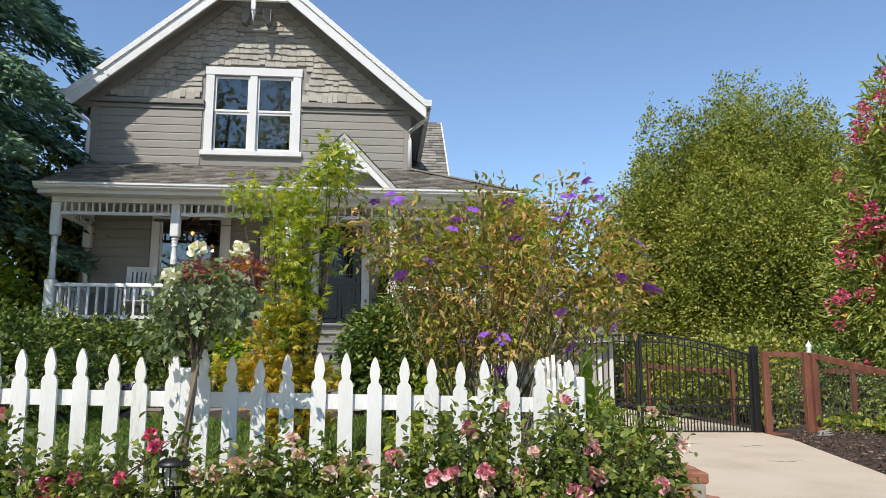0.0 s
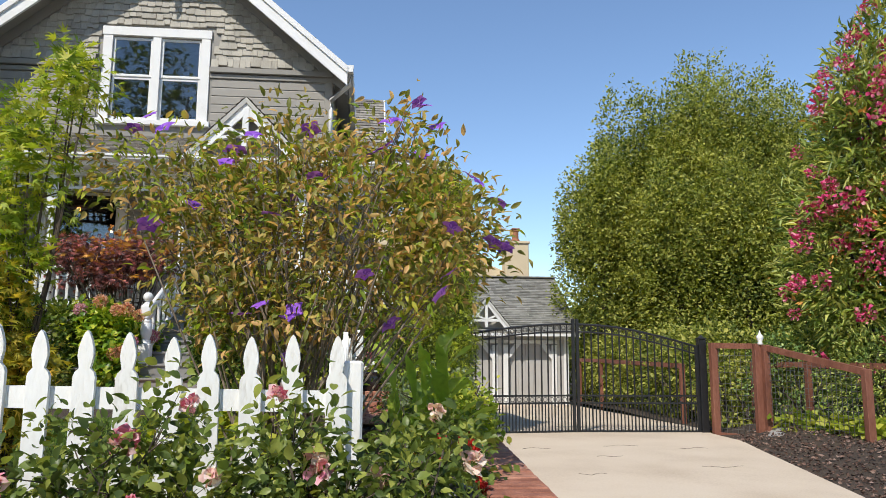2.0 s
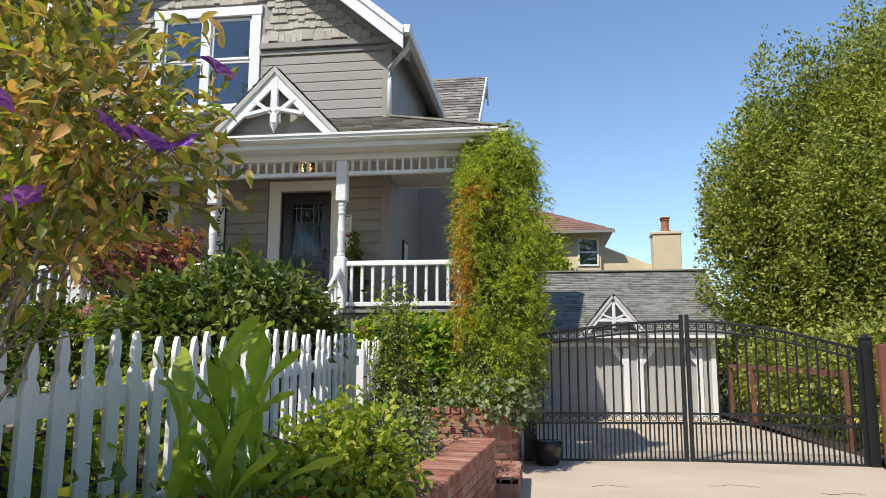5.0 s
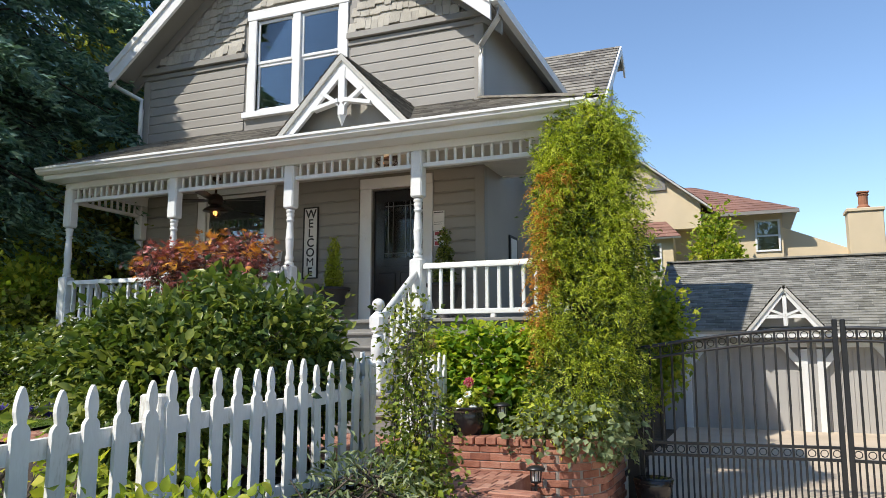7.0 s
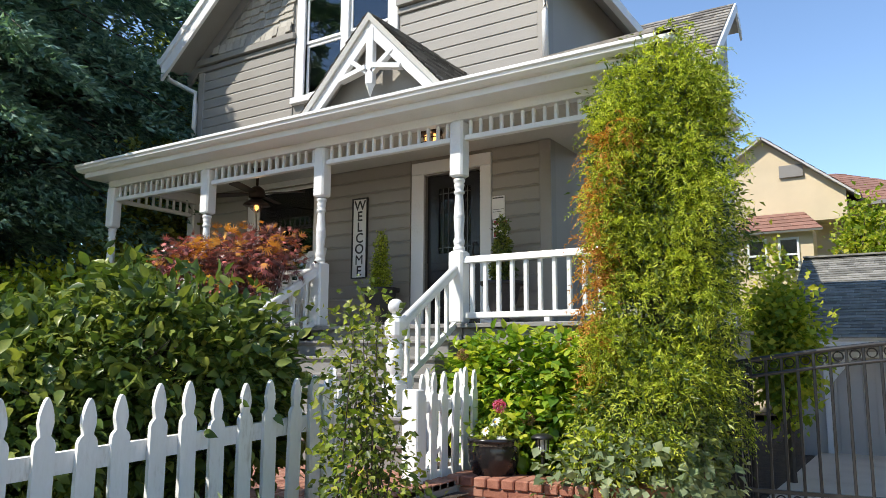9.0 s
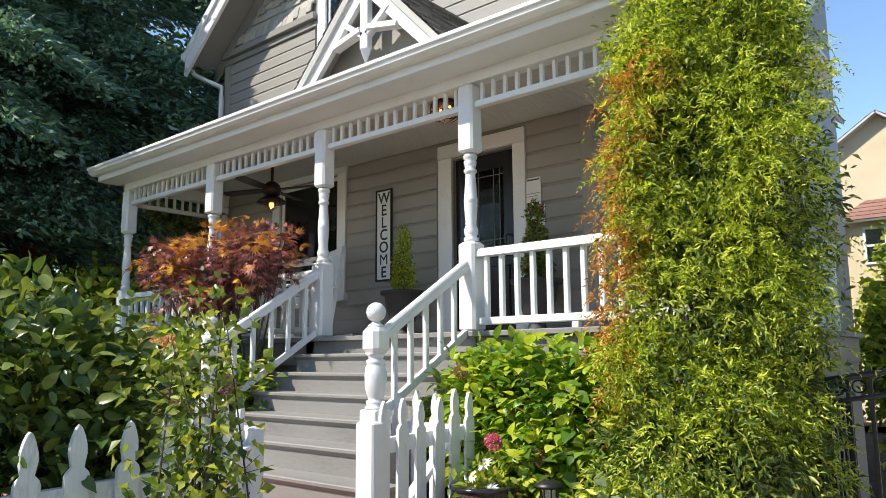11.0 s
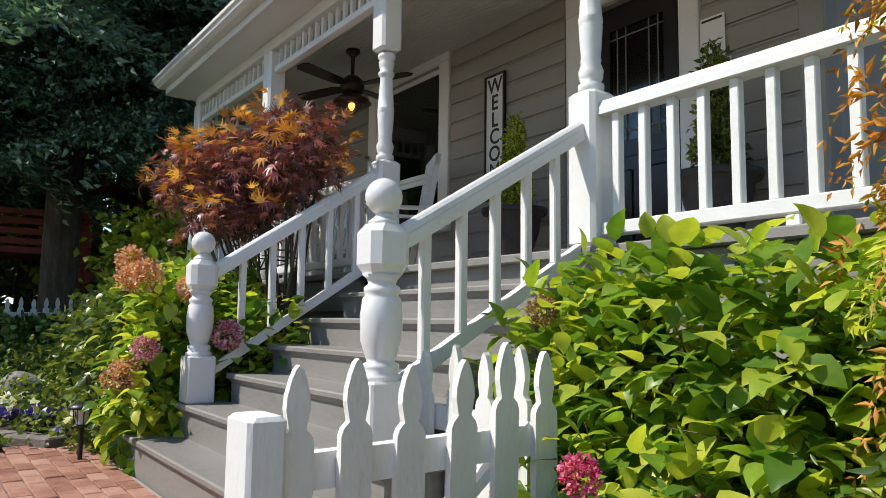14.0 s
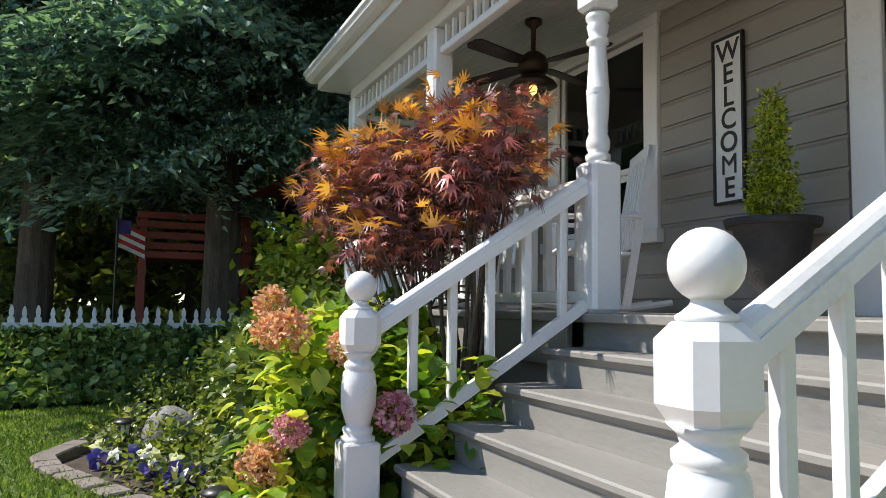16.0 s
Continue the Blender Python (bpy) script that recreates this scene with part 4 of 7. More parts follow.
def newel(x, y, z):
    n = thing("newel_post", "white turned newel post with octagonal block and ball finial", "newel", pose(x, y, z), "newel posts of the stairs")
    part("base_block", Build().chamfer(x - 0.08, y - 0.08, z, x + 0.08, y + 0.08, z + 0.27, 0.008), M_white, n)
    part("turned_shaft", Build().lathe([(r, h * 0.885) for r, h in NEWEL], 24, x, y, z + 0.27), M_white, n, "", True)
    blk = Build()
    v, c2 = [], 0.08
    for zz, r, ch in ((0.648, 0.062, 0.03), (0.684, c2, 0.03), (0.80, c2, 0.03), (0.832, 0.058, 0.03)):
        v += [(x + sx * (r - (ch if k else 0)), y + sy * (r - (0 if k else ch)), z + zz) for sx, sy, k in ((-1, -1, 1), (1, -1, 1), (1, -1, 0), (1, 1, 0), (1, 1, 1), (-1, 1, 1), (-1, 1, 0), (-1, -1, 0))]
    f = [tuple(range(7, -1, -1)), tuple(range(24, 32))] + [(r * 8 + i, r * 8 + (i + 1) % 8, r * 8 + 8 + (i + 1) % 8, r * 8 + 8 + i) for r in range(3) for i in range(8)]
    part("octagon_block", blk.add(v, f), M_white, n)
    ball = [(0.05, -0.045), (0.056, -0.04), (0.056, -0.032), (0.046, -0.026), (0.03, -0.012), (0.028, 0.0)] + [(0.069 * math.sin(a), 0.06 - 0.069 * math.cos(a)) for a in [0.45 + i * (math.pi - 0.46) / 11 for i in range(12)]]
    part("ball_finial", Build().lathe(ball, 24, x, y, z + 0.875), M_white, n, "", True)


SX = (-1.85, 0.222)
for x, px, (y0, z0, y1, z1), (w0, v0) in zip(SX, (POSTS[2], POSTS[3]), ((12.06, 1.968, 13.118, 2.682), (12.10, 2.015, 13.118, 2.605)), ((12.08, 1.415), (12.08, 1.485))):
    newel(x, 12.03, 1.25)
    r = thing("stair_railing", "white sloping stair handrail with square balusters", "railing", pose(x, 12.6, 1.4), "railings of the stairs")
    a, c = Vector((x, y0, z0)), Vector((px, y1, z1))
    hr = Build()
    for o, w in ((0.0, 0.075), (0.022, 0.06)):
        hr.bar(a + Vector((0, 0, o)), c + Vector((0, 0, o)), w, 0.045)
    hr.tube([a + Vector((0, 0, 0.035)), c + Vector((0, 0, 0.035))], 0.034, 12)
    part("handrail", hr, M_white, r)
    a2, c2 = Vector((x, w0, v0)), Vector((px, 13.118, 2.12 if x < 0 else 2.07))
    part("bottom_rail", Build().bar(a2, c2, 0.04, 0.055), M_white, r)
    for i in range(5):
        t = ((12.27 if x < 0 else 12.222) + 0.182 * i - 12.08) / (13.118 - 12.08)
        p, q = a2.lerp(c2, t), a.lerp(c, t)
        part("baluster", Build().chamfer(p.x - 0.02, p.y - 0.02, p.z + 0.02, p.x + 0.02, p.y + 0.02, q.z), M_white, r)

# ---- door, sign, notices ----
d1 = tagged(new("door_1"), "black panelled front door with a tall leaded glass light, closed", "door", "", "structure")
d1.matrix_basis = pose(-0.87, WALL_Y, FLOOR)
dl = Build().chamfer(DOOR[0] + 0.01, WALL_Y + 0.05, FLOOR + 0.02, DOOR[1] - 0.01, WALL_Y + 0.09, 2.95)
for x0, x1, z0, z1 in ((-1.29, -1.12, 2.95, 4.11), (-0.63, -0.46, 2.95, 4.11), (-1.12, -0.63, 3.93, 4.11), (-1.12, -0.63, 2.95, 3.07)):
    dl.box(x0, WALL_Y + 0.05, z0, x1, WALL_Y + 0.09, z1)
for x0, x1 in ((-1.2, -0.92), (-0.84, -0.56)):
    dl.chamfer(x0, WALL_Y + 0.035, 2.25, x1, WALL_Y + 0.05, 2.85, 0.012)
part("door_leaf", dl, M_door, d1)
part("glass_light", Build().box(-1.12, WALL_Y + 0.066, 3.07, -0.63, WALL_Y + 0.072, 3.93), M_doorglass, d1, "dark leaded door glass")
came = Build()
for x in (-1.06, -0.98, -0.77, -0.69):
    came.box(x, WALL_Y + 0.058, 3.07, x + 0.008, WALL_Y + 0.065, 3.93)
for z in (3.14, 3.86):
    came.box(-1.12, WALL_Y + 0.058, z, -0.63, WALL_Y + 0.0645, z + 0.008)
part("leading", came, M_galv, d1)
part("door_handle", Build().tube([(-0.56, WALL_Y + 0.05, 3.0), (-0.56, WALL_Y - 0.01, 3.02), (-0.56, WALL_Y - 0.01, 3.16), (-0.56, WALL_Y + 0.05, 3.18)], 0.012, 8), M_bronze, d1)
dc = Build().chamfer(DOOR[0] - 0.20, WALL_Y - 0.035, FLOOR, DOOR[0], WALL_Y + 0.02, 4.14).chamfer(DOOR[1], WALL_Y - 0.035, FLOOR, DOOR[1] + 0.16, WALL_Y + 0.02, 4.14).chamfer(DOOR[0] - 0.20, WALL_Y - 0.04, 4.141, DOOR[1] + 0.16, WALL_Y + 0.02, 4.30)
part("door_casing", dc, M_white, d1)
part("door_sill", Build().chamfer(DOOR[0], WALL_Y - 0.05, FLOOR, DOOR[1], WALL_Y + 0.05, FLOOR + 0.03), M_step, d1)


def letters(text, size, mat, parent, m, name="lettering"):
    cu = bpy.data.curves.new(name, "FONT")
    cu.body, cu.size, cu.align_x, cu.align_y, cu.extrude, cu.offset = text, size, "CENTER", "CENTER", 0.001, (0.0 if text == "M" else 0.003)
    tmp = bpy.data.objects.new(name, cu)
    scene.collection.objects.link(tmp)
    bpy.context.view_layer.update()
    me = bpy.data.meshes.new_from_object(tmp.evaluated_get(bpy.context.evaluated_depsgraph_get()))
    bpy.data.objects.remove(tmp)
    me.materials.clear()
    me.materials.append(mat)
    return part(name, me, None, parent, at=m)


SG = (-2.50, -2.23, 2.80, 3.93)
sg = thing("welcome_sign", "tall white black-framed WELCOME sign on the porch wall", "sign", pose(-2.365, WALL_Y - 0.03, 2.72))
part("board", Build().box(SG[0] + 0.018, WALL_Y - 0.04, SG[2] + 0.018, SG[1] - 0.018, WALL_Y - 0.025, SG[3] - 0.018), M_paper, sg)
fr = Build().chamfer(SG[0], WALL_Y - 0.055, SG[2], SG[0] + 0.018, WALL_Y - 0.024, SG[3], 0.003).chamfer(SG[1] - 0.018, WALL_Y - 0.055, SG[2], SG[1], WALL_Y - 0.024, SG[3], 0.003)
fr.chamfer(SG[0] + 0.018, WALL_Y - 0.055, SG[2], SG[1] - 0.018, WALL_Y - 0.024, SG[2] + 0.018, 0.003).chamfer(SG[0] + 0.018, WALL_Y - 0.055, SG[3] - 0.018, SG[1] - 0.018, WALL_Y - 0.024, SG[3], 0.003)
part("frame", fr, M_ink, sg)
for i, ch in enumerate("WELCOME"):
    letters(ch, 0.19, M_ink, sg, pose(-2.365, WALL_Y - 0.043, 3.82 - i * 0.153, 90, 0, 0), "letter")
nt = thing("notice", "white printed paper notice pinned beside the door", "notice", pose(-0.12, WALL_Y - 0.03, 3.47))
part("sheet", Build().box(-0.28, WALL_Y - 0.034, 3.43, -0.10, WALL_Y - 0.030, 3.72), M_paper, nt)
part("text_bars", Build().box(-0.265, WALL_Y - 0.0365, 3.69, -0.115, WALL_Y - 0.0345, 3.705).box(-0.265, WALL_Y - 0.0365, 3.55, -0.115, WALL_Y - 0.0345, 3.555).box(-0.265, WALL_Y - 0.0365, 3.52, -0.14, WALL_Y - 0.0345, 3.525), M_ink, nt)
nt2 = thing("notice", "small red and white warning notice beside the door", "notice", pose(-0.1, WALL_Y - 0.03, 3.2))
part("sheet", Build().box(-0.26, WALL_Y - 0.034, 3.20, -0.06, WALL_Y - 0.030, 3.42), M_paper, nt2)
part("red_band", Build().box(-0.25, WALL_Y - 0.0365, 3.36, -0.07, WALL_Y - 0.0345, 3.41).box(-0.25, WALL_Y - 0.0365, 3.21, -0.18, WALL_Y - 0.0345, 3.27), M_redink, nt2)
pic = thing("wall_frame", "small dark framed picture on the side wall of the porch", "picture", pose(XR + 0.02, 16.2, 3.2))
part("frame", Build().chamfer(XR + 0.001, 15.9, 3.05, XR + 0.03, 16.3, 3.5), M_ink, pic)
part("print", Build().box(XR + 0.0305, 15.95, 3.1, XR + 0.034, 16.25, 3.45), M_paper, pic)

# ---- fences ----
PK_HALF = [(0.042, 0.0), (0.042, 0.735), (0.036, 0.752), (0.021, 0.768), (0.025, 0.79), (0.030, 0.815), (0.028, 0.845), (0.019, 0.88), (0.009, 0.905)]
PK = PK_HALF + [(0.0, 0.915)] + [(-u, w) for u, w in PK_HALF[::-1]]
PK_X = Build().prism(PK, -0.011, 0.011, "y").mesh("picket")
PK_Y = Build().prism(PK, -0.011, 0.011, "x").mesh("picket")
for me in (PK_X, PK_Y):
    me.materials.append(M_fence)
wob = random.Random(3)


def picket_fence(a, c, n, label, drop=0.0, side=-1, posts=(), low=0.13, high=0.655):
    """A picket fence from a to c (the pickets' feet), with two rails on its far side."""
    a, c = Vector(a), Vector(c)
    f = thing("picket_fence", label, "fence", pose(*a), "white picket fences")
    d = (c - a).normalized()
    along_x = abs(d.x) > abs(d.y)
    off = Vector((0, 0.032, 0)) if along_x else Vector((-0.032, 0, 0))
    off = off * (-side)
    for h in (low, high):
        part("rail", Build().bar(a + off + Vector((0, 0, h)) - d * 0.05, c + off + Vector((0, 0, h)) + d * 0.05, 0.04, 0.085), M_fence, f)
    for i in range(n):
        p = a.lerp(c, i / max(1, n - 1))
        s = wob.uniform(0.97, 1.03)
        m = pose(p.x, p.y, p.z, wob.uniform(-0.8, 0.8), wob.uniform(-0.8, 0.8), math.degrees(math.atan2(d.y, d.x)) if along_x else math.degrees(math.atan2(d.y, d.x)) - 90) @ Matrix.Diagonal((1, 1, s, 1))
        part("picket", PK_X if along_x else PK_Y, None, f, at=m)
    for q in posts:
        q = Vector(q)
        part("post", Build().chamfer(q.x - 0.07, q.y - 0.045, q.z - 0.2, q.x + 0.07, q.y + 0.045, q.z + 0.80, 0.01), M_fence, f)
    return f


picket_fence((-5.45, 4.26, 0.64), (1.12, 4.26, 0.53), 41, "white painted gothic picket fence behind the roses", side=-1, posts=((-1.13, 4.30, 0.6), (-3.4, 4.32, 0.6), (1.16, 4.33, 0.55)))
picket_fence((1.14, 4.42, 0.53), (1.20, 9.95, 0.74), 34, "white painted gothic picket fence along the driveway bed", side=-1, posts=((1.1, 7.9, 0.68), (1.14, 10.06, 0.8)))
picket_fence((1.17, 10.06, 0.75), (0.86, 10.52, 0.76), 4, "short white picket return at the fence gate", side=1, posts=((0.80, 10.60, 0.74),))
gate_leaf_panel = picket_fence((0.95, 11.37, 0.725), (0.95, 12.14, 0.745), 6, "short white picket panel beside the steps", side=-1, posts=((0.93, 11.29, 0.72),))
part("brace", Build().bar((0.905, 11.42, 0.90), (0.905, 12.1, 1.44), 0.03, 0.07, (1, 0, 0)), M_fence, gate_leaf_panel)
picket_fence((0.78, 12.20, 0.735), (0.27, 12.20, 0.735), 4, "short white picket return to the newel", side=-1)
picket_fence((-9.8, 7.0, 1.12), (-9.8, 17.0, 1.12), 62, "distant white picket fence beyond the ivy", side=1)

# ---- garage and the yellow house behind ----
ga = thing("garage", "grey detached garage with arched white bays and shingle roof", "garage", pose(4.7, 22.5, 0))
GY, GX0, GX1 = 22.5, 2.1, 7.15
part("wall", wall_with_holes(GY, GY + 0.15, GX0, GX1, -0.06, 2.1, [(2.55, 5.06, -0.06, 1.80), (5.24, 6.82, -0.06, 1.80)]).box(GX0, GY + 0.151, -0.06, GX0 + 0.15, 30, 2.1).box(GX1 - 0.15, GY + 0.151, -0.06, GX1, 30, 2.1).box(GX0, 29.9, -0.06, GX1, 30, 2.1), M_garage, ga)
for x0, x1 in ((2.55, 5.06), (5.24, 6.82)):
    gd = part("garage_door", Build().box(x0, GY + 0.13, -0.04, x1, GY + 0.16, 1.80), M_garage, ga, "grey boarded garage door")
    n = int((x1 - x0) / 0.2)
    for i in range(n):
        a = x0 + (x1 - x0) * i / n
        part("plank", Build().box(a + 0.004, GY + 0.10, -0.04, a + (x1 - x0) / n - 0.004, GY + 0.129, 1.80), M_garage, gd)
    for xx in (x0, x1 - 0.15):
        part("bay_post", Build().chamfer(xx, GY - 0.04, -0.03, xx + 0.15, GY + 0.04, 1.72), M_white, ga)
    for xx, s in ((x0 + 0.15, 1), (x1 - 0.15, -1)):
        part("corner_brace", Build().prism([(xx, 1.30), (xx, 1.50), (xx + s * 0.22, 1.80), (xx + s * 0.40, 1.80)], GY - 0.03, GY + 0.03), M_white, ga)
    part("bay_head", Build().chamfer(x0, GY - 0.04, 1.76, x1, GY - 0.005, 1.86), M_white, ga)
part("corner_board", Build().chamfer(GX1 - 0.12, GY - 0.045, -0.03, GX1 + 0.02, GY - 0.002, 2.0), M_white, ga)
part("fascia", Build().chamfer(1.9, 22.08, 1.96, 7.42, 22.13, 2.10), M_white, ga)
roof_plane(ga, "roof_shingles", (1.9, 22.05, 2.1), (7.45, 22.05, 2.1), (7.85, 26.6, 4.12), (1.9, 26.6, 4.12), M_roof_g, 0.16, 0.32, 21)
roof_plane(ga, "roof_shingles", (7.45, 30.6, 2.1), (1.9, 30.6, 2.1), (1.9, 26.6, 4.12), (7.85, 26.6, 4.12), M_roof_g, 0.3, 0.5, 22)
part("ridge_cap", Build().bar((1.9, 26.6, 4.16), (7.9, 26.6, 4.16), 0.3, 0.04), M_roof_g, ga)
part("gable_end", Build().prism([(22.5, 2.0), (29.9, 2.0), (26.6, 3.95)], 7.0, 7.12, "x"), M_garage, ga)
ax, az = 4.66, 3.02
for s in (-1, 1):
    part("gablet_board", Build().prism([(ax, az), (ax + s * 0.72, 2.12), (ax + s * 0.6, 2.08), (ax, az - 0.16)], 21.98, 22.04), M_white, ga)
    roof_plane(ga, "gablet_shingles", (ax + s * 0.78, 21.95, 2.1), (ax + s * 0.78, 22.05, 2.1), (ax, 24.2, az + 0.04), (ax, 21.95, az + 0.04), M_roof_g, 0.14, 0.3, 24 + s)
    part("gablet_brace", Build().bar((ax, 22.01, 2.42), (ax + s * 0.32, 22.01, 2.56), 0.05, 0.07, (0, 1, 0)), M_white, ga)
part("gablet_king_post", Build().chamfer(ax - 0.04, 21.98, 2.2, ax + 0.04, 22.04, 2.9).chamfer(ax - 0.45, 21.985, 2.36, ax + 0.45, 22.035, 2.44), M_white, ga)
part("gablet_panel", Build().prism([(ax, az - 0.06), (ax + 0.66, 2.12), (ax - 0.66, 2.12)], 22.2, 22.22), M_garage, ga)

yh = thing("neighbour_house", "yellow stucco neighbouring house with reddish hipped roofs behind the garage", "house", pose(2, 36, 0))
part("wall", Build().box(-6, 33, 0, 5.25, 42, 6.55), M_yellow, yh)
part("lower_wall", Build().prism([(5.26, 0), (8.4, 0), (8.4, 5.0), (7.3, 5.15), (5.26, 6.0)], 33.2, 41), M_yellow, yh)
part("chimney", Build().chamfer(7.25, 32.6, 0, 8.3, 33.4, 6.3, 0.02).chamfer(7.2, 32.55, 6.3, 8.35, 33.45, 6.42, 0.02), M_yellow, yh, "yellow stucco chimney")
part("chimney_pot", Build().lathe([(0.2, 0), (0.2, 0.1), (0.15, 0.15), (0.15, 0.45), (0.19, 0.5), (0.13, 0.55)], 12, 7.78, 33, 6.42), M_clay, yh)
part("chimney_cap", Build().chamfer(7.6, 32.82, 6.98, 7.96, 33.18, 7.03), M_clay, yh)
roof_plane(yh, "roof_shingles", (-6.6, 32.4, 6.5), (5.75, 32.4, 6.5), (2.0, 37.5, 8.6), (-3, 37.5, 8.6), M_roof_red, 0.4, 0.7, 31)
roof_plane(yh, "roof_shingles", (5.75, 32.4, 6.5), (5.75, 42.6, 6.5), (2.0, 37.5, 8.6), (2.0, 37.5, 8.6), M_roof_red, 0.4, 0.7, 32)
part("gable_block", Build().prism([(-1.6, 6.0), (2.6, 6.0), (2.6, 6.9), (0.3, 8.75), (-1.6, 7.6)], 32.2, 36), M_yellow, yh)
for s, x1, z1 in ((-1, -2.0, 7.25), (1, 3.0, 6.65)):
    roof_plane(yh, "gable_shingles", (x1, 31.9, z1), (x1, 36.5, z1), (0.3, 36.5, 8.85), (0.3, 31.9, 8.85), M_roof_red, 0.35, 0.6, 34 + s)
part("gable_vent", Build().chamfer(0.75, 32.12, 7.45, 1.45, 32.2, 7.85), M_trimgrey, yh)
part("bay_wall", Build().box(-0.5, 31.2, 0, 1.7, 32.19, 5.6), M_yellow, yh)
roof_plane(yh, "bay_shingles", (-0.8, 30.9, 5.55), (2.0, 30.9, 5.55), (1.4, 32.19, 6.3), (-0.2, 32.19, 6.3), M_roof_red, 0.25, 0.5, 37)
for x0, x1, y, z0, z1 in ((4.42, 5.1, 33, 5.2, 6.2), (-0.1, 0.35, 31.2, 4.4, 5.3), (0.8, 1.25, 31.2, 4.4, 5.3)):
    w = part("window", Build().chamfer(x0 - 0.07, y - 0.05, z0 - 0.07, x1 + 0.07, y - 0.002, z0).chamfer(x0 - 0.07, y - 0.05, z1, x1 + 0.07, y - 0.002, z1 + 0.07).chamfer(x0 - 0.07, y - 0.05, z0, x0, y - 0.002, z1).chamfer(x1, y - 0.05, z0, x1 + 0.07, y - 0.002, z1).box(x0, y - 0.045, (z0 + z1) / 2 - 0.03, x1, y - 0.002, (z0 + z1) / 2 + 0.03), M_white, yh)
    part("pane", Build().box(x0, y - 0.02, z0, x1, y - 0.012, z1), M_glass, w)
part("eave_trim", Build().chamfer(-6.6, 32.35, 6.38, 5.78, 32.42, 6.5), M_trimgrey, yh)

# ---- driveway gate ----
RING = Build()
RING.add([((0.034 + 0.005 * math.cos(u * math.pi / 2)) * math.cos(w * math.pi / 7), 0.005 * math.sin(u * math.pi / 2), (0.034 + 0.005 * math.cos(u * math.pi / 2)) * math.sin(w * math.pi / 7)) for w in range(14) for u in range(4)],
         [(w * 4 + u, w * 4 + (u + 1) % 4, (w + 1) % 14 * 4 + (u + 1) % 4, (w + 1) % 14 * 4 + u) for w in range(14) for u in range(4)])
RING = RING.mesh("ring")
RING.materials.append(M_black)


def gate_leaf(p0, p1, z_end, z_mid, flip, label):
    """An iron leaf from its post p0 to the middle p1, its top rising towards the middle."""
    g = thing("driveway_gate", label, "gate", pose(p0[0], p0[1], 0.15), "leaves of the driveway gate")
    a, c = Vector((*p0, 0)), Vector((*p1, 0))
    top = lambda t: z_end + (z_mid - z_end) * math.sin(t * math.pi / 2)
    for dz, r in ((0.0, 0.034), (-0.125, 0.026)):
        pts = [a.lerp(c, i / 12) + Vector((0, 0, top(i / 12) + dz)) for i in range(13)]
        part("top_rail", Build().tube(pts, r * 0.55, 8), M_black, g)
    for z in (0.74, 0.62, 0.16):
        part("rail", Build().bar(a + Vector((0, 0, z)), c + Vector((0, 0, z)), 0.03, 0.03), M_black, g)
    n = 17
    for i in range(n + 1):
        t = i / n
        p = a.lerp(c, t)
        w = 0.011 if 0 < i < n else 0.025
        part("bar", Build().chamfer(p.x - w, p.y - w, 0.10, p.x + w, p.y + w, top(t) + 0.01, 0.003), M_black, g)
        if i < n:
            q = a.lerp(c, (i + 0.5) / n)
            part("short_bar", Build().chamfer(q.x - 0.009, q.y - 0.009, 0.16, q.x + 0.009, q.y + 0.009, 0.62, 0.003), M_black, g)
            ang = math.degrees(math.atan2(c.y - a.y, c.x - a.x))
            part("ring", RING, None, g, at=pose(q.x, q.y, top((i + 0.5) / n) - 0.06, 0, 0, ang))
            part("ring", RING, None, g, at=pose(q.x, q.y, 0.68, 0, 0, ang))
    part("end_stile", Build().chamfer(c.x - 0.024, c.y - 0.024, 0.09, c.x + 0.024, c.y + 0.024, z_mid + 0.09), M_black, g)
    return g


gate_leaf((2.80, 13.12), (4.71, 13.36), 1.72, 1.92, 1, "black wrought iron driveway gate leaf with ring scrolls, closed")
gate_leaf((6.80, 13.22), (4.785, 13.37), 1.56, 1.92, -1, "black wrought iron driveway gate leaf with ring scrolls, closed")
for x, y, z1 in ((2.72, 13.1, 1.86), (6.88, 13.2, 1.68)):
    gp = thing("gate_post", "square black iron gate post", "post", pose(x, y, 0.1), "iron gate posts")
    part("shaft", Build().chamfer(x - 0.06, y - 0.06, 0.08, x + 0.06, y + 0.06, z1), M_black, gp)
    part("cap", Build().chamfer(x - 0.07, y - 0.07, z1, x + 0.07, y + 0.07, z1 + 0.03).lathe([(0.06, 0), (0.0, 0.05)], 4, x, y, z1 + 0.03), M_black, gp)
# panel between jasmine and gate
sp = thing("iron_panel", "short black iron fence panel beside the gate", "fence", pose(2.6, 13.3, 0.1))
for i in range(8):
    part("bar", Build().chamfer(2.71, 13.25 + i * 0.12, 0.1, 2.73, 13.27 + i * 0.12, 1.7), M_black, sp)
part("rail", Build().chamfer(2.705, 13.17, 1.58, 2.735, 14.2, 1.62).chamfer(2.705, 13.17, 0.3, 2.735, 14.2, 0.34), M_black, sp)

# ---- redwood fences ----


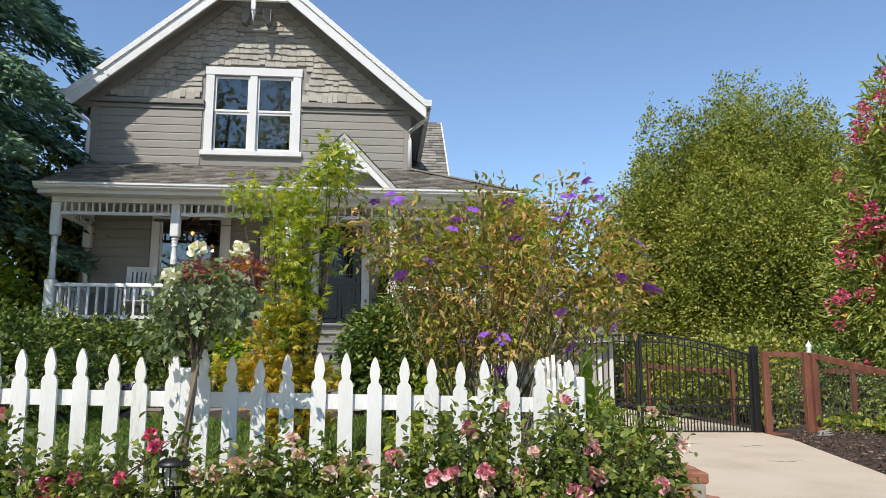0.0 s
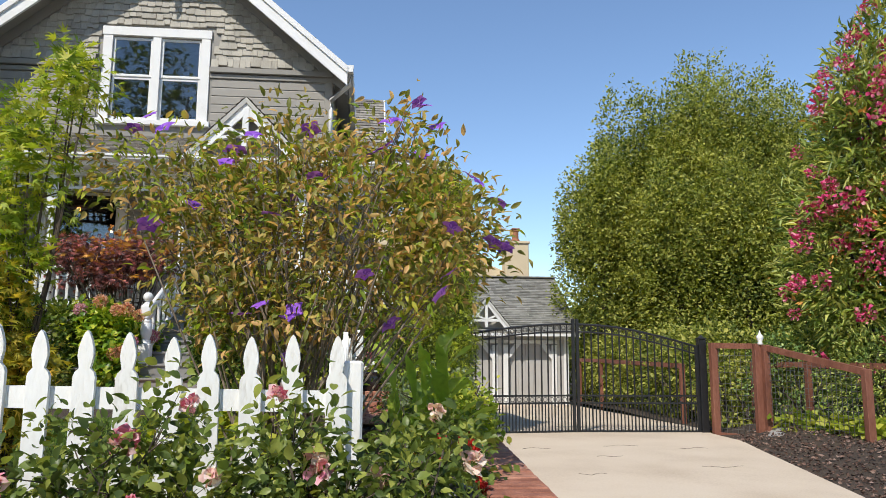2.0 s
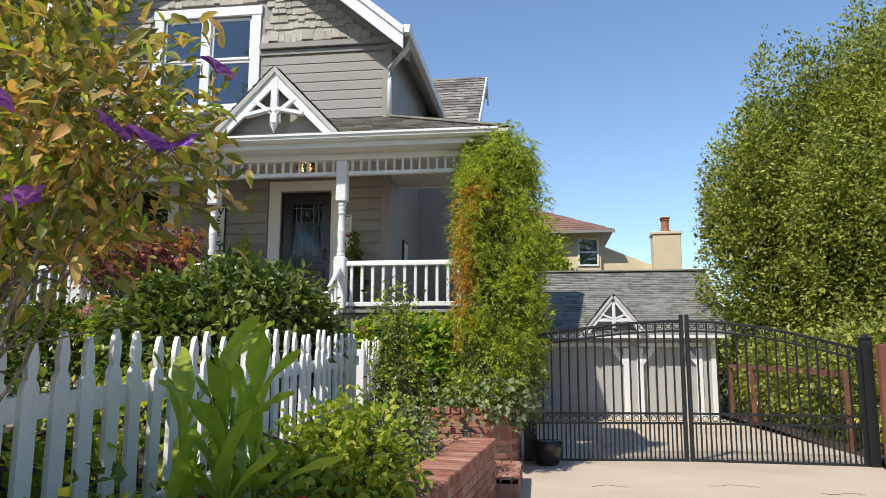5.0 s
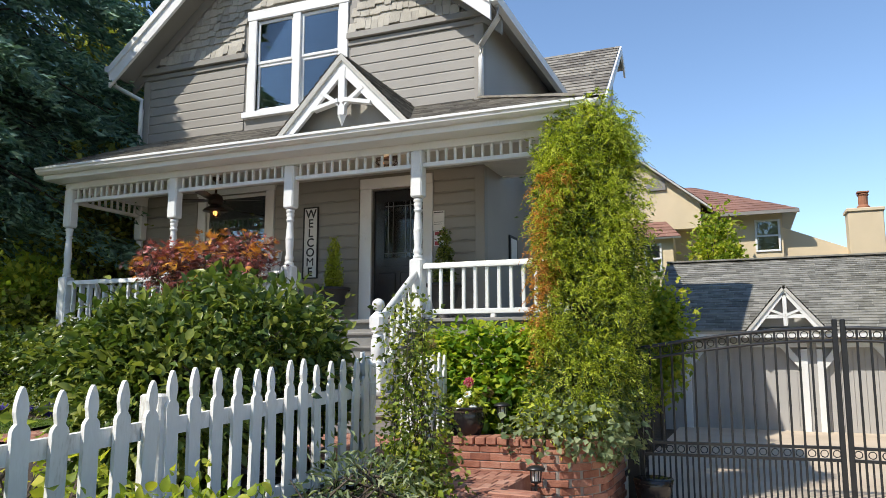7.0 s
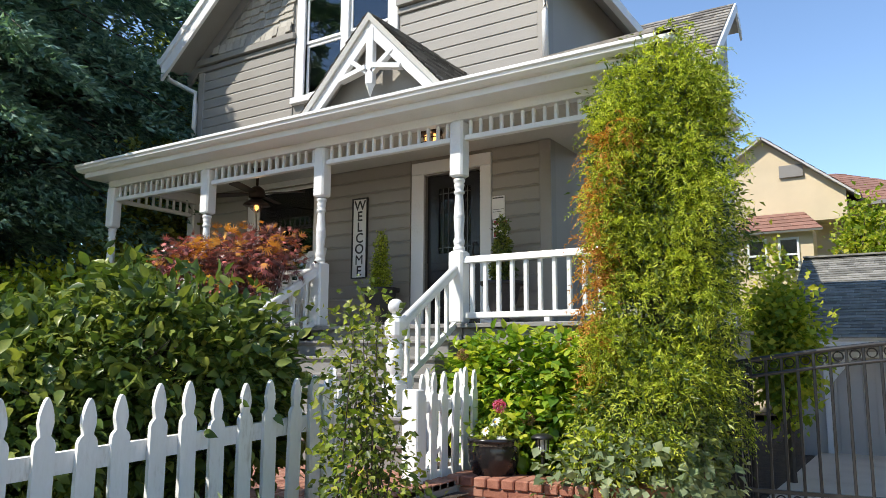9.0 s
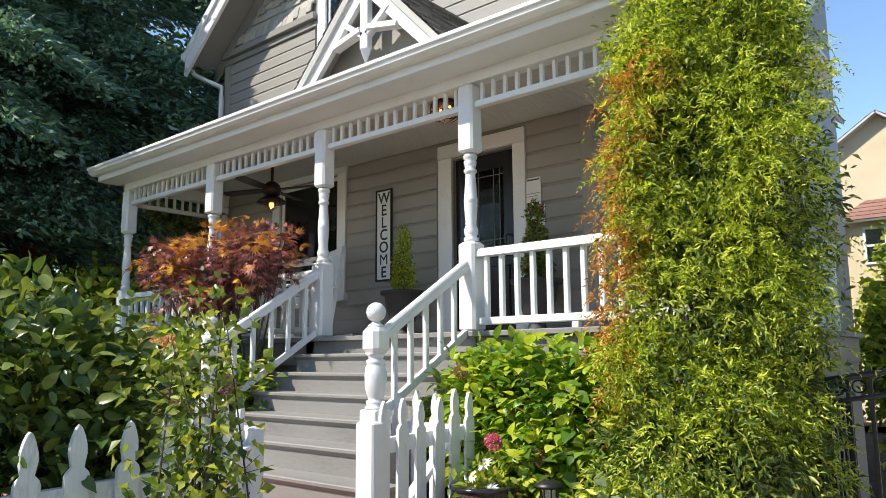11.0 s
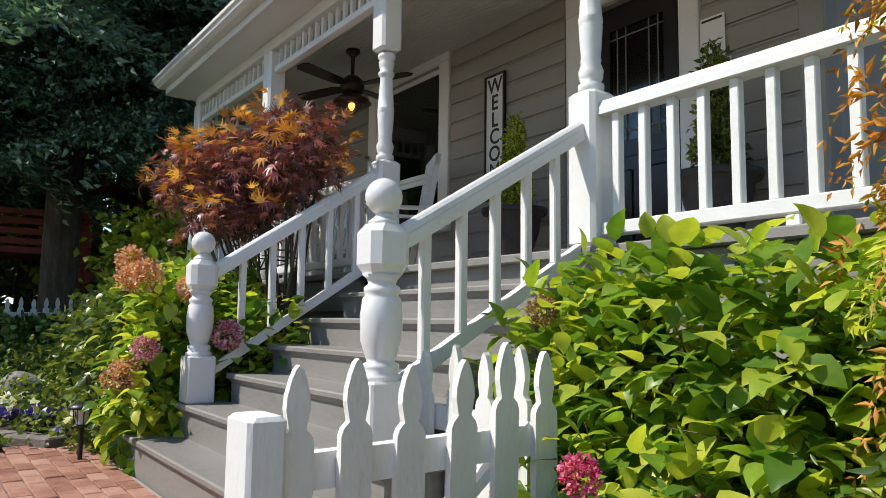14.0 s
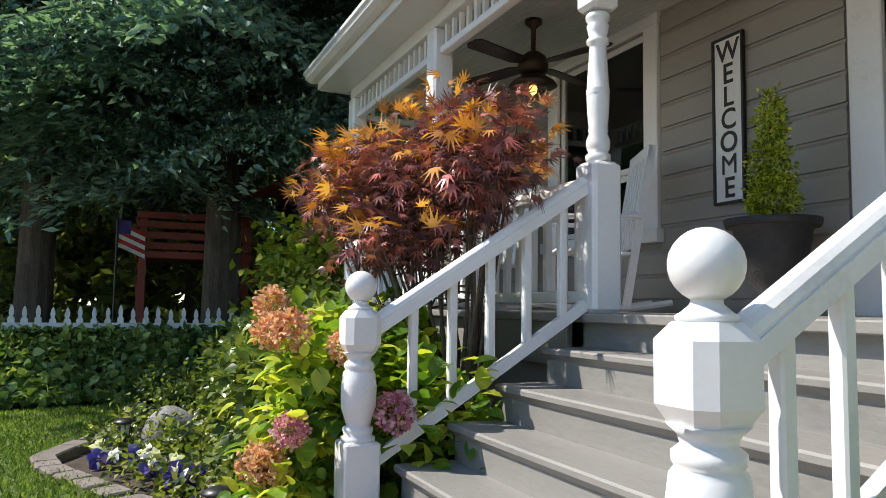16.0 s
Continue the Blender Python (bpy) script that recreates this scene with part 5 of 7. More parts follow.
def wire(parent, a, c, z0, z1a, z1c, step=0.09):
    b = Build()
    a, c = Vector(a), Vector(c)
    n = int((c - a).length / step)
    for i in range(1, n):
        p = a.lerp(c, i / n)
        b.bar((p.x, p.y, z0), (p.x, p.y, z1a + (z1c - z1a) * i / n), 0.005, 0.005, (1, 0, 0))
    k = int((max(z1a, z1c) - z0) / step)
    for j in range(1, k):
        z = z0 + j * step
        b.bar((a.x, a.y, min(z, z1a)), (c.x, c.y, min(z, z1c)), 0.005, 0.005)
    ob = part("wire_mesh", b, M_galv, parent, "thin galvanised wire mesh")
    ob["kind"] = "stuff"


def wood_fence(name, pts, tops, label, low=0.1, rails=True, post=0.09):
    """Posts with a top rail; where rails is set also a bottom rail and wire mesh."""
    f = thing(name, label, "fence", pose(pts[0][0], pts[0][1], 0.1), "redwood wire fences")
    for i, (p, z) in enumerate(zip(pts, tops)):
        part("post", Build().chamfer(p[0] - post / 2, p[1] - post / 2, 0.0, p[0] + post / 2, p[1] + post / 2, z, 0.008), M_red, f)
        if i:
            q, zq = pts[i - 1], tops[i - 1]
            part("top_rail", Build().bar((q[0], q[1], zq - 0.045), (p[0], p[1], z - 0.045), 0.05, 0.09), M_red, f)
            if rails:
                part("bottom_rail", Build().bar((q[0], q[1], low + 0.06), (p[0], p[1], low + 0.06), 0.05, 0.12), M_red, f)
                wire(f, q, p, low + 0.1, zq - 0.1, z - 0.1)
    return f


wood_fence("redwood_fence", [(6.99, 13.0), (7.42, 12.4)], [1.62, 1.60], "reddish stained post-and-rail fence panel with wire mesh", 0.05, post=0.11)
wood_fence("redwood_fence", [(7.50, 12.28), (7.75, 10.3)], [1.58, 1.24], "sloping redwood fence with wire mesh beside the bed", 0.12, post=0.10)
wood_fence("redwood_fence", [(7.34, 15.05), (7.3, 19.9), (7.3, 21.8)], [1.26, 1.33, 1.34], "long redwood rail fence along the rear drive", 0.12, False)
wood_fence("redwood_fence", [(7.9, 13.4), (8.2, 12.3), (8.9, 10.6)], [1.30, 1.32, 1.30], "low redwood fence among the hedge", 0.15, False)
fin = thing("post_lantern", "small white ornament on the fence post", "ornament", pose(7.46, 12.35, 1.58))
part("body", Build().lathe([(0.03, 0), (0.05, 0.02), (0.03, 0.05), (0.05, 0.1), (0.055, 0.14), (0.02, 0.18), (0.0, 0.24)], 10, 7.46, 12.35, 1.575), M_white, fin, "", True)

# ---- small things on the porch ----
fan = thing("ceiling_fan", "dark bronze ceiling fan with four blades and a caged bulb", "fan", pose(-3.62, 13.95, 4.36))
fx, fy = -3.62, 13.95
part("downrod", Build().lathe([(0.07, 0), (0.07, -0.03), (0.02, -0.07), (0.018, -0.26)][::-1], 14, fx, fy, 4.357), M_bronze, fan, "", True)
part("motor", Build().lathe([(0.05, -0.44), (0.11, -0.42), (0.12, -0.36), (0.10, -0.30), (0.05, -0.26), (0.02, -0.25)], 18, fx, fy, 4.357), M_bronze, fan, "", True)
for i in range(4):
    m = pose(fx, fy, 4.357 - 0.36, 8, 0, 20 + 90 * i)
    part("blade", Build().prism([(0.12, -0.03), (0.2, -0.065), (0.66, -0.075), (0.70, -0.04), (0.70, 0.04), (0.66, 0.075), (0.2, 0.065), (0.12, 0.03)], -0.005, 0.005, "z", m), M_bronze, fan)
part("shade", Build().lathe([(0.19, -0.53), (0.17, -0.50), (0.09, -0.45), (0.05, -0.44)], 20, fx, fy, 4.357), M_bronze, fan, "", True)
part("bulb", Build().lathe([(0.005, -0.60), (0.028, -0.58), (0.034, -0.55), (0.018, -0.51), (0.015, -0.48)], 12, fx, fy, 4.357), M_bulb, fan, "glowing warm bulb", True)
cage = Build()
for i in range(6):
    a = i * math.pi / 3
    cage.tube([(fx + 0.09 * math.cos(a), fy + 0.09 * math.sin(a), 3.86), (fx + 0.08 * math.cos(a), fy + 0.08 * math.sin(a), 3.78), (fx + 0.02 * math.cos(a), fy + 0.02 * math.sin(a), 3.73)], 0.004, 5)
part("cage", cage, M_bronze, fan)
pl = thing("porch_light", "round caged bronze ceiling light with warm bulbs", "lamp", pose(-0.55, 13.72, 4.36))
part("plate", Build().lathe([(0.14, -0.05), (0.15, -0.03), (0.13, 0.0)], 18, -0.55, 13.72, 4.356), M_bronze, pl, "", True)
cg = Build()
for z, r in ((4.24, 0.15), (4.19, 0.12)):
    cg.tube([(-0.55 + r * math.cos(i * math.pi / 8), 13.72 + r * math.sin(i * math.pi / 8), z) for i in range(17)], 0.006, 5)
for i in range(8):
    a = i * math.pi / 4
    cg.tube([(-0.55 + 0.14 * math.cos(a), 13.72 + 0.14 * math.sin(a), 4.31), (-0.55 + 0.15 * math.cos(a), 13.72 + 0.15 * math.sin(a), 4.24), (-0.55 + 0.06 * math.cos(a), 13.72 + 0.06 * math.sin(a), 4.17)], 0.005, 5)
part("cage", cg, M_bronze, pl)
for dx in (-0.06, 0.06):
    part("bulb", Build().lathe([(0.004, 0.0), (0.018, 0.015), (0.02, 0.04), (0.012, 0.08), (0.014, 0.12)], 12, -0.55 + dx, 13.72, 4.19), M_bulb, pl, "glowing warm bulb", True)
for lx, ly, lz, e in ((-3.62, 13.95, 3.70, 0.8), (-0.55, 13.72, 4.14, 1.0)):
    la = bpy.data.lights.new("bulb_light", "POINT")
    la.energy, la.color, la.shadow_soft_size = e, (1, 0.62, 0.3), 0.03
    lo = new("bulb_light", la)
    lo.location = (lx, ly, lz)


def rocking_chair(x, y, turn):
    ch = thing("rocking_chair", "white painted wooden slat-back rocking chair on the porch", "chair", pose(0, 0, 0))
    for s in (-1, 1):
        part("rocker", Build().tube([(s * 0.25, -0.42, 0.06), (s * 0.25, -0.1, 0.022), (s * 0.25, 0.2, 0.022), (s * 0.25, 0.5, 0.07)], 0.022, 6), M_white, ch)
        part("front_leg", Build().chamfer(s * 0.25 - 0.02, -0.24, 0.03, s * 0.25 + 0.02, -0.2, 0.62), M_white, ch)
        part("back_post", Build().bar((s * 0.25, 0.2, 0.04), (s * 0.25, 0.38, 1.12), 0.04, 0.05, (0, 1, 0)), M_white, ch)
        part("arm", Build().chamfer(s * 0.27 - 0.045, -0.3, 0.62, s * 0.27 + 0.045, 0.3, 0.645), M_white, ch)
    for i in range(6):
        part("seat_slat", Build().chamfer(-0.26, -0.25 + i * 0.085, 0.41 - i * 0.006, 0.26, -0.175 + i * 0.085, 0.43 - i * 0.006, 0.004), M_white, ch)
        part("back_slat", Build().bar((-0.2 + i * 0.08, 0.235, 0.42), (-0.2 + i * 0.08, 0.355, 1.05), 0.05, 0.016, (0, 1, 0)), M_white, ch)
    part("crest_rail", Build().bar((-0.27, 0.365, 1.07), (0.27, 0.365, 1.07), 0.03, 0.1), M_white, ch)
    ch.matrix_basis = pose(x, y, FLOOR, 0, 0, turn)


rocking_chair(-4.62, 14.1, 8)
rocking_chair(-3.02, 14.05, -25)

# ---- brickwork ----
BR = [Build().chamfer(-0.098, -0.05, -0.032, 0.098, 0.05, 0.032, c).mesh("brick") for c in (0.004, 0.007)]
COP = Build().chamfer(-0.048, -0.16, -0.035, 0.048, 0.16, 0.035, 0.008).mesh("coping_brick")
for me in (*BR, COP):
    me.materials.append(M_brick)
rb = random.Random(9)


def brick_wall(name, path, z0, courses, label, thick=0.26):
    """A brick wall along a path whose right hand is its face, with a coping of bricks on edge."""
    ob = None
    core = Build()
    pts = [Vector((*p, 0)) for p in path]
    top = z0 + courses * 0.072
    for a, c in zip(pts, pts[1:]):
        d = (c - a).normalized()
        nrm = Vector((d.y, -d.x, 0))
        core.bar(a - nrm * (thick / 2 + 0.006) + Vector((0, 0, (z0 + top) / 2 - 0.1)), c - nrm * (thick / 2 + 0.006) + Vector((0, 0, (z0 + top) / 2 - 0.1)), thick, top - z0 + 0.2)
    ob = structure(name, core, M_mortar, label)
    for j in range(courses):
        z = z0 + j * 0.072 + 0.034
        for a, c in zip(pts, pts[1:]):
            d = (c - a)
            ln = d.length
            d.normalize()
            nrm = Vector((d.y, -d.x, 0))
            ang = math.degrees(math.atan2(d.y, d.x))
            n = max(1, round(ln / 0.206))
            for i in range(n):
                t = (i + 0.5 + (0.5 if j % 2 else 0)) / n
                if t > 1:
                    continue
                p = a + d * ln * t - nrm * (0.05 - rb.uniform(0, 0.006))
                part("brick", BR[j % 2], None, ob, at=pose(p.x, p.y, z, rb.uniform(-0.6, 0.6), rb.uniform(-0.6, 0.6), ang + rb.uniform(-0.6, 0.6)))
    for p, q in ((pts[0], pts[1]), (pts[-1], pts[-2])):
        d = (q - p).normalized()
        e = Vector((pts[1] - pts[0]).normalized()) if p is pts[0] else Vector((pts[-1] - pts[-2]).normalized())
        nrm = Vector((e.y, -e.x, 0))
        for j in range(courses):
            c0 = p + d * 0.035 - nrm * (0.165 + (0.03 if j % 2 else 0))
            part("brick", BR[j % 2], None, ob, at=pose(c0.x, c0.y, z0 + j * 0.072 + 0.034, rb.uniform(-0.6, 0.6), 0, math.degrees(math.atan2(d.y, d.x)) + 90))
    for a, c in zip(pts, pts[1:]):
        d = (c - a)
        ln = d.length
        d.normalize()
        nrm = Vector((d.y, -d.x, 0))
        ang = math.degrees(math.atan2(d.y, d.x))
        n = max(1, round(ln / 0.104))
        for i in range(n):
            p = a + d * ln * (i + 0.5) / n - nrm * 0.14
            part("coping_brick", COP, None, ob, at=pose(p.x, p.y, top + 0.034 + rb.uniform(-0.003, 0.003), rb.uniform(-0.8, 0.8), rb.uniform(-0.8, 0.8), ang + rb.uniform(-1, 1)))
    return ob


def arc(cx, cy, r, a0, a1, n):
    return [(cx + r * math.cos(radians(a0 + (a1 - a0) * i / n)), cy + r * math.sin(radians(a0 + (a1 - a0) * i / n))) for i in range(n + 1)]


brick_wall("brick_wall_bed", [(2.13, 4.7), (2.25, 6.5), (2.37, 8.2), (2.48, 10.12)], 0.08, 8, "low red brick retaining wall beside the driveway")
brick_wall("brick_wall_planter", [(1.02, 11.62), (2.0, 11.68)] + arc(2.0, 12.28, 0.6, -90, 0, 4)[1:] + [(2.62, 13.05)], 0.10, 10, "curved red brick planter wall under the jasmine")
structure("ground_planter", Build().prism([(1.05, 11.7), (2.0, 11.76), (2.4, 11.95), (2.52, 12.3), (2.54, 13.2), (0.4, 13.2), (0.4, 12.25), (1.0, 12.25)], 0.3, 0.84, "z"), M_soil, "soil inside the brick planter")


def paving(name, x0, y0, x1, y1, z, label, keep=lambda x, y: True, turn=False):
    b = Build()
    b.box(x0, y0, 0.02, x1, y1, z - 0.012)
    base = structure(name, b, M_brick_joined if "step" in name else M_mortar, label)
    t = Build()
    lx, ly = (0.10, 0.205) if turn else (0.205, 0.10)
    for j in range(int((y1 - y0) / ly)):
        for i in range(int((x1 - x0) / lx) + 1):
            xa = x0 + i * lx - (lx / 2 if j % 2 else 0)
            xb = min(x1, xa + lx - 0.007)
            xa = max(x0, xa)
            ya = y0 + j * ly
            if xb - xa > 0.03 and keep((xa + xb) / 2, ya):
                h = rb.uniform(-0.003, 0.003)
                t.chamfer(xa, ya, z - 0.05, xb, ya + ly - 0.007, z + h, 0.004)
    p = part("bricks", t, M_brick_joined, base)
    p["kind"] = "stuff"
    return base


paving("brick_path", -3.3, 9.9, 1.1, 11.72, 0.862, "worn red brick path in front of the steps")
paving("brick_step", 2.02, 10.35, 2.68, 11.6, 0.34, "low red brick step beside the driveway", turn=True)
paving("brick_step_upper", 1.11, 9.92, 2.01, 11.6, 0.60, "upper red brick step at the fence gate", turn=True)
edge = Build()
yy = 7.3
while yy < 9.0:
    x = drive_edge(yy)
    dx = (drive_edge(yy + 0.05) - drive_edge(yy)) / 0.05
    m = pose(x - 0.11, yy, drive_z(yy) + 0.006, 0, 0, math.degrees(math.atan(-dx)) + rb.uniform(-1, 1))
    edge.chamfer(-0.16, -0.048, -0.03, 0.10, 0.048, 0.012, 0.005, m)
    yy += 0.104 / math.sqrt(1 + dx * dx)
tagged(structure("brick_edging", edge, M_brick_joined, "curved red brick edging of the driveway"), "", "", "", "structure")

# ---- path lights ----


def path_light(x, y, z, label="black solar path light with a ribbed lantern head"):
    p = thing("path_light", label, "garden light", pose(x, y, z), "solar path lights")
    part("stake", Build().lathe([(0.014, -0.1), (0.014, 0.2)], 8, x, y, z), M_black, p)
    part("lantern", Build().lathe([(0.04, 0.20), (0.05, 0.215), (0.045, 0.22)], 14, x, y, z), M_black, p)
    for i in range(8):
        a = i * math.pi / 4
        part("rib", Build().tube([(x + 0.046 * math.cos(a), y + 0.046 * math.sin(a), z + 0.215), (x + 0.052 * math.cos(a), y + 0.052 * math.sin(a), z + 0.315)], 0.004, 5), M_black, p)
    part("diffuser", Build().lathe([(0.034, 0.22), (0.038, 0.31)], 12, x, y, z), M_paper, p)
    part("cap", Build().lathe([(0.085, 0.312), (0.085, 0.325), (0.05, 0.345), (0.0, 0.352)], 16, x, y, z), M_black, p, "", True)


for x, y, z in ((-1.0, 3.72, 0.62), (1.58, 3.96, 0.56), (1.86, 8.4, 0.54), (2.1, 11.45, 0.34), (1.62, 12.0, 0.84), (-5.0, 11.15, 0.86), (-2.55, 11.55, 0.86), (1.92, 6.9, 0.53)):
    path_light(x, y, z)

# ---- pots ----


def pot(name, label, x, y, z, prof, mat):
    p = thing(name, label, "plant pot", pose(x, y, z))
    part("vessel", Build().lathe(prof, 24, x, y, z), mat, p, "", True)
    part("soil", Build().lathe([(prof[-2][0] * 0.96, prof[-1][1] - 0.05), (prof[-2][0] * 0.96, prof[-1][1] - 0.02)], 20, x, y, z), M_soil, p)
    return p


URN = [(0.14, 0), (0.15, 0.035), (0.085, 0.07), (0.075, 0.12), (0.14, 0.2), (0.19, 0.36), (0.21, 0.48), (0.255, 0.50), (0.26, 0.535), (0.22, 0.54)]
pot("urn", "dark urn planter on the porch beside the sign", -1.76, 14.4, FLOOR, URN, M_urn)
pot("urn", "dark urn planter on the porch beside the door", 0.02, 14.4, FLOOR, URN, M_urn)
pot("glazed_pot", "black glossy glazed pot with flowers on the brick planter", 1.28, 11.86, 0.84, [(0.12, 0), (0.15, 0.03), (0.19, 0.14), (0.20, 0.24), (0.185, 0.28), (0.20, 0.29), (0.20, 0.31), (0.17, 0.312)], M_pot)
pot("glazed_pot", "black pot on the driveway beside the gate", 2.95, 12.75, 0.15, [(0.13, 0), (0.16, 0.05), (0.18, 0.2), (0.2, 0.28), (0.17, 0.29)], M_pot)

# ---- plants ----


def foliage(parent, name, blobs, clumps, per, spread, size, mat, rng, width=0.35, shape="simple", depth=0.2, droop=0.0, flat=0.5, seed=1, low=-1.0, label="", smooth=False, top=99.0):
    base, out = cloud(rng, blobs, clumps, per, spread, seed, depth, low)
    base, out = base[base[:, 2] < top], out[base[:, 2] < top]
    out[:, 2] -= droop
    sz = size * rng.uniform(0.6, 1.3, len(base))
    ob = part(name, leaves(name, base, out, sz, width, shape, rng, flat, smooth), mat, parent, label)
    return ob


def stems(parent, rng, foot, blobs, count, r, mat, name="stem_work", spread=0.12):
    """Bare stems from the foot up into the crown."""
    b = Build()
    for i in range(count):
        bl = blobs[i % len(blobs)]
        d = unit(rng.normal(size=(1, 3)))[0]
        d[2] = abs(d[2])
        e = Vector((bl[0] + d[0] * bl[3] * 0.85, bl[1] + d[1] * bl[4] * 0.85, bl[2] + d[2] * bl[5] * 0.85))
        f = Vector(foot) + Vector((rng.normal() * spread, rng.normal() * spread, 0))
        mid = f.lerp(e, 0.45) + Vector((rng.normal() * 0.06, rng.normal() * 0.06, 0.12))
        b.tube([f, mid, e], [r * rng.uniform(0.6, 1), r * 0.6, r * 0.22], 5)
        for _ in range(2):
            g = mid.lerp(e, rng.uniform(0.1, 0.8))
            b.tube([g, g + Vector((rng.normal() * 0.2, rng.normal() * 0.2, abs(rng.normal()) * 0.2)) * (bl[3] + 0.2)], [r * 0.4, r * 0.12], 4)
    return part(name, b, mat, parent)


def shoots(parent, name, blobs, count, pairs, span, size, mat, rng, seed=1, droop=1.0):
    """Arching shoots off a crown, set with narrow leaves in pairs along them."""
    base, out = cloud(rng, blobs, count, 1, 0.03, seed, 0.25)
    out = unit(out + rng.normal(size=out.shape) * 0.35 + np.array([0, 0, 0.25]))
    ln = rng.uniform(span[0], span[1], count)
    side = unit(np.cross(out, rng.normal(size=out.shape)))
    pts, dirs, size_all = [], [], []
    for i in range(pairs):
        t = (i + 0.6) / pairs
        q = base + out * (ln * t)[:, None] + np.array([0, 0, -1.0]) * (droop * ln * t * t * 0.7)[:, None]
        d = unit(out + np.array([0, 0, -1.0]) * droop * t * 1.1)
        for s in (-1, 1):
            pts.append(q)
            dirs.append(d * 0.75 + side * s * 0.7 + rng.normal(size=out.shape) * 0.22)
            size_all.append(size * rng.uniform(0.6, 1.2, count) * (1.1 - 0.45 * t))
    me = leaves(name, np.concatenate(pts), np.concatenate(dirs), np.concatenate(size_all), 0.14, "simple", rng, 0.45)
    return part(name, me, mat, parent)


def bloom(name, rng, n, r, size, mat, width=0.5, flat=0.2, up=0.0):
    d = unit(rng.normal(size=(n, 3)) + np.array([0, 0, up]))
    me = leaves(name, d * r * rng.uniform(0.5, 1.0, (n, 1)), d + rng.normal(size=(n, 3)) * 0.5, size * rng.uniform(0.7, 1.2, n), width, "broad", rng, flat)
    me.materials.append(mat)
    return me


def flat_flower(name, rng, n, size, mat, tilt=0.25, width=0.42):
    a = np.arange(n) * 2 * np.pi / n + rng.uniform(0, 6)
    d = np.stack([np.cos(a), np.sin(a), np.full(n, tilt)], 1)
    me = leaves(name, d * 0.004, d, np.full(n, size), width, "broad", rng, 1.0)
    me.materials.append(mat)
    return me


def hedge(name, label, blobs, n, size, mat, seed, width=0.4, at=None, twigs=True, per=6, depth=0.12, shape="simple"):
    rng = np.random.default_rng(seed)
    b0 = blobs[0]
    t = plant(name, label, "shrub", at or (b0[0], b0[1], b0[2] - b0[5] * 0.9))
    if twigs:
        stems(t, rng, (b0[0], b0[1], b0[2] - b0[5]), blobs, 24, 0.025, M_bark, spread=b0[3] * 0.4)
    foliage(t, "leaves", blobs, n, per, 0.07, size, mat, rng, width, shape, depth, 0.25, 0.5, seed)
    return t


R0 = np.random.default_rng(11)
ROSE = {k: bloom("rose_bloom", R0, 34, 0.028, 0.038, m, 0.6, 0.2, 0.5) for k, m in (("pink", F_pink), ("blush", F_blush), ("cream", F_cream), ("magenta", F_magenta))}
MOP = {k: bloom("flower_head", R0, 460, 0.09, 0.019, m, 0.55, 0.3, 0.2) for k, m in (("salmon", F_salmon), ("mauve", F_mauve), ("brown", F_brown), ("pink", F_magenta))}
TIBF = flat_flower("purple_flower", R0, 5, 0.055, F_purple, 0.3, 0.5)
DAISY = flat_flower("daisy_petals", R0, 14, 0.05, F_white, 0.1, 0.16)
PANSY_W = bloom("white_flower", R0, 9, 0.02, 0.05, F_white, 0.5, 0.3, 0.6)
PANSY_B = bloom("blue_flower", R0, 12, 0.02, 0.045, F_blue, 0.5, 0.3, 0.6)
GERAN = bloom("red_flower", R0, 40, 0.035, 0.022, F_red, 0.55, 0.3, 0.4)
OLEF = bloom("flower_cluster", R0, 46, 0.12, 0.055, F_magenta, 0.45, 0.3, 0.3)


def put_flowers(parent, mesh, name, spots, rng, s=(0.8, 1.25)):
    for p in spots:
        part(name, mesh, None, parent, at=pose(*p, rng.uniform(-40, 40), rng.uniform(-40, 40), rng.uniform(0, 360)) @ Matrix.Scale(rng.uniform(*s), 4))


def on_blobs(rng, blobs, n, facing=(0, -1, 0.4), out=1.03):
    """Spots on the outside of a crown, mostly on the side that faces a direction."""
    f = np.array(facing)
    res = []
    while len(res) < n:
        b = blobs[rng.integers(len(blobs))]
        d = unit(rng.normal(size=(1, 3)))[0]
        if d @ f > 0.15:
            res.append(tuple(np.array(b[:3]) + d * np.array(b[3:6]) * out * rng.uniform(0.9, 1.1)))
    return res


# -- tall trees beyond the gate --
def tall_tree(x, y, h, r, seed, label):
    rng = np.random.default_rng(seed)
    t = plant("tree", label, "tree", (x, y, 0.1), "tall trees beyond the gate")
    part("trunk", limbs(Build(), rng, (x, y, 0.0), (x, y, h * 0.86), 0.16, 20, r * 0.6, h * 0.10), M_bark, t)
    blobs = [(x, y, h * 0.42, r * 0.62, r * 0.62, h * 0.40)]
    for i in range(8):
        a, k = i * 0.785 + rng.uniform(-0.25, 0.25), rng.uniform(0.82, 1.0)
        d = r * rng.uniform(0.5, 0.72)
        cx, cy = x + math.cos(a) * d, y + math.sin(a) * d
        blobs += [(cx, cy, h * k * 0.42, r * 0.42, r * 0.42, h * k * 0.40), (cx, cy, h * k * 0.82, r * 0.3, r * 0.3, h * k * 0.17), (cx, cy, h * k * 0.72, r * 0.36, r * 0.36, h * k * 0.16)]
    blobs.append((x, y, h * 0.88, r * 0.2, r * 0.2, h * 0.12))
    foliage(t, "crown", blobs, 7600, 5, 0.10, 0.12, L_tall, rng, 0.26, depth=0.12, droop=0.1, seed=seed, flat=0.4)


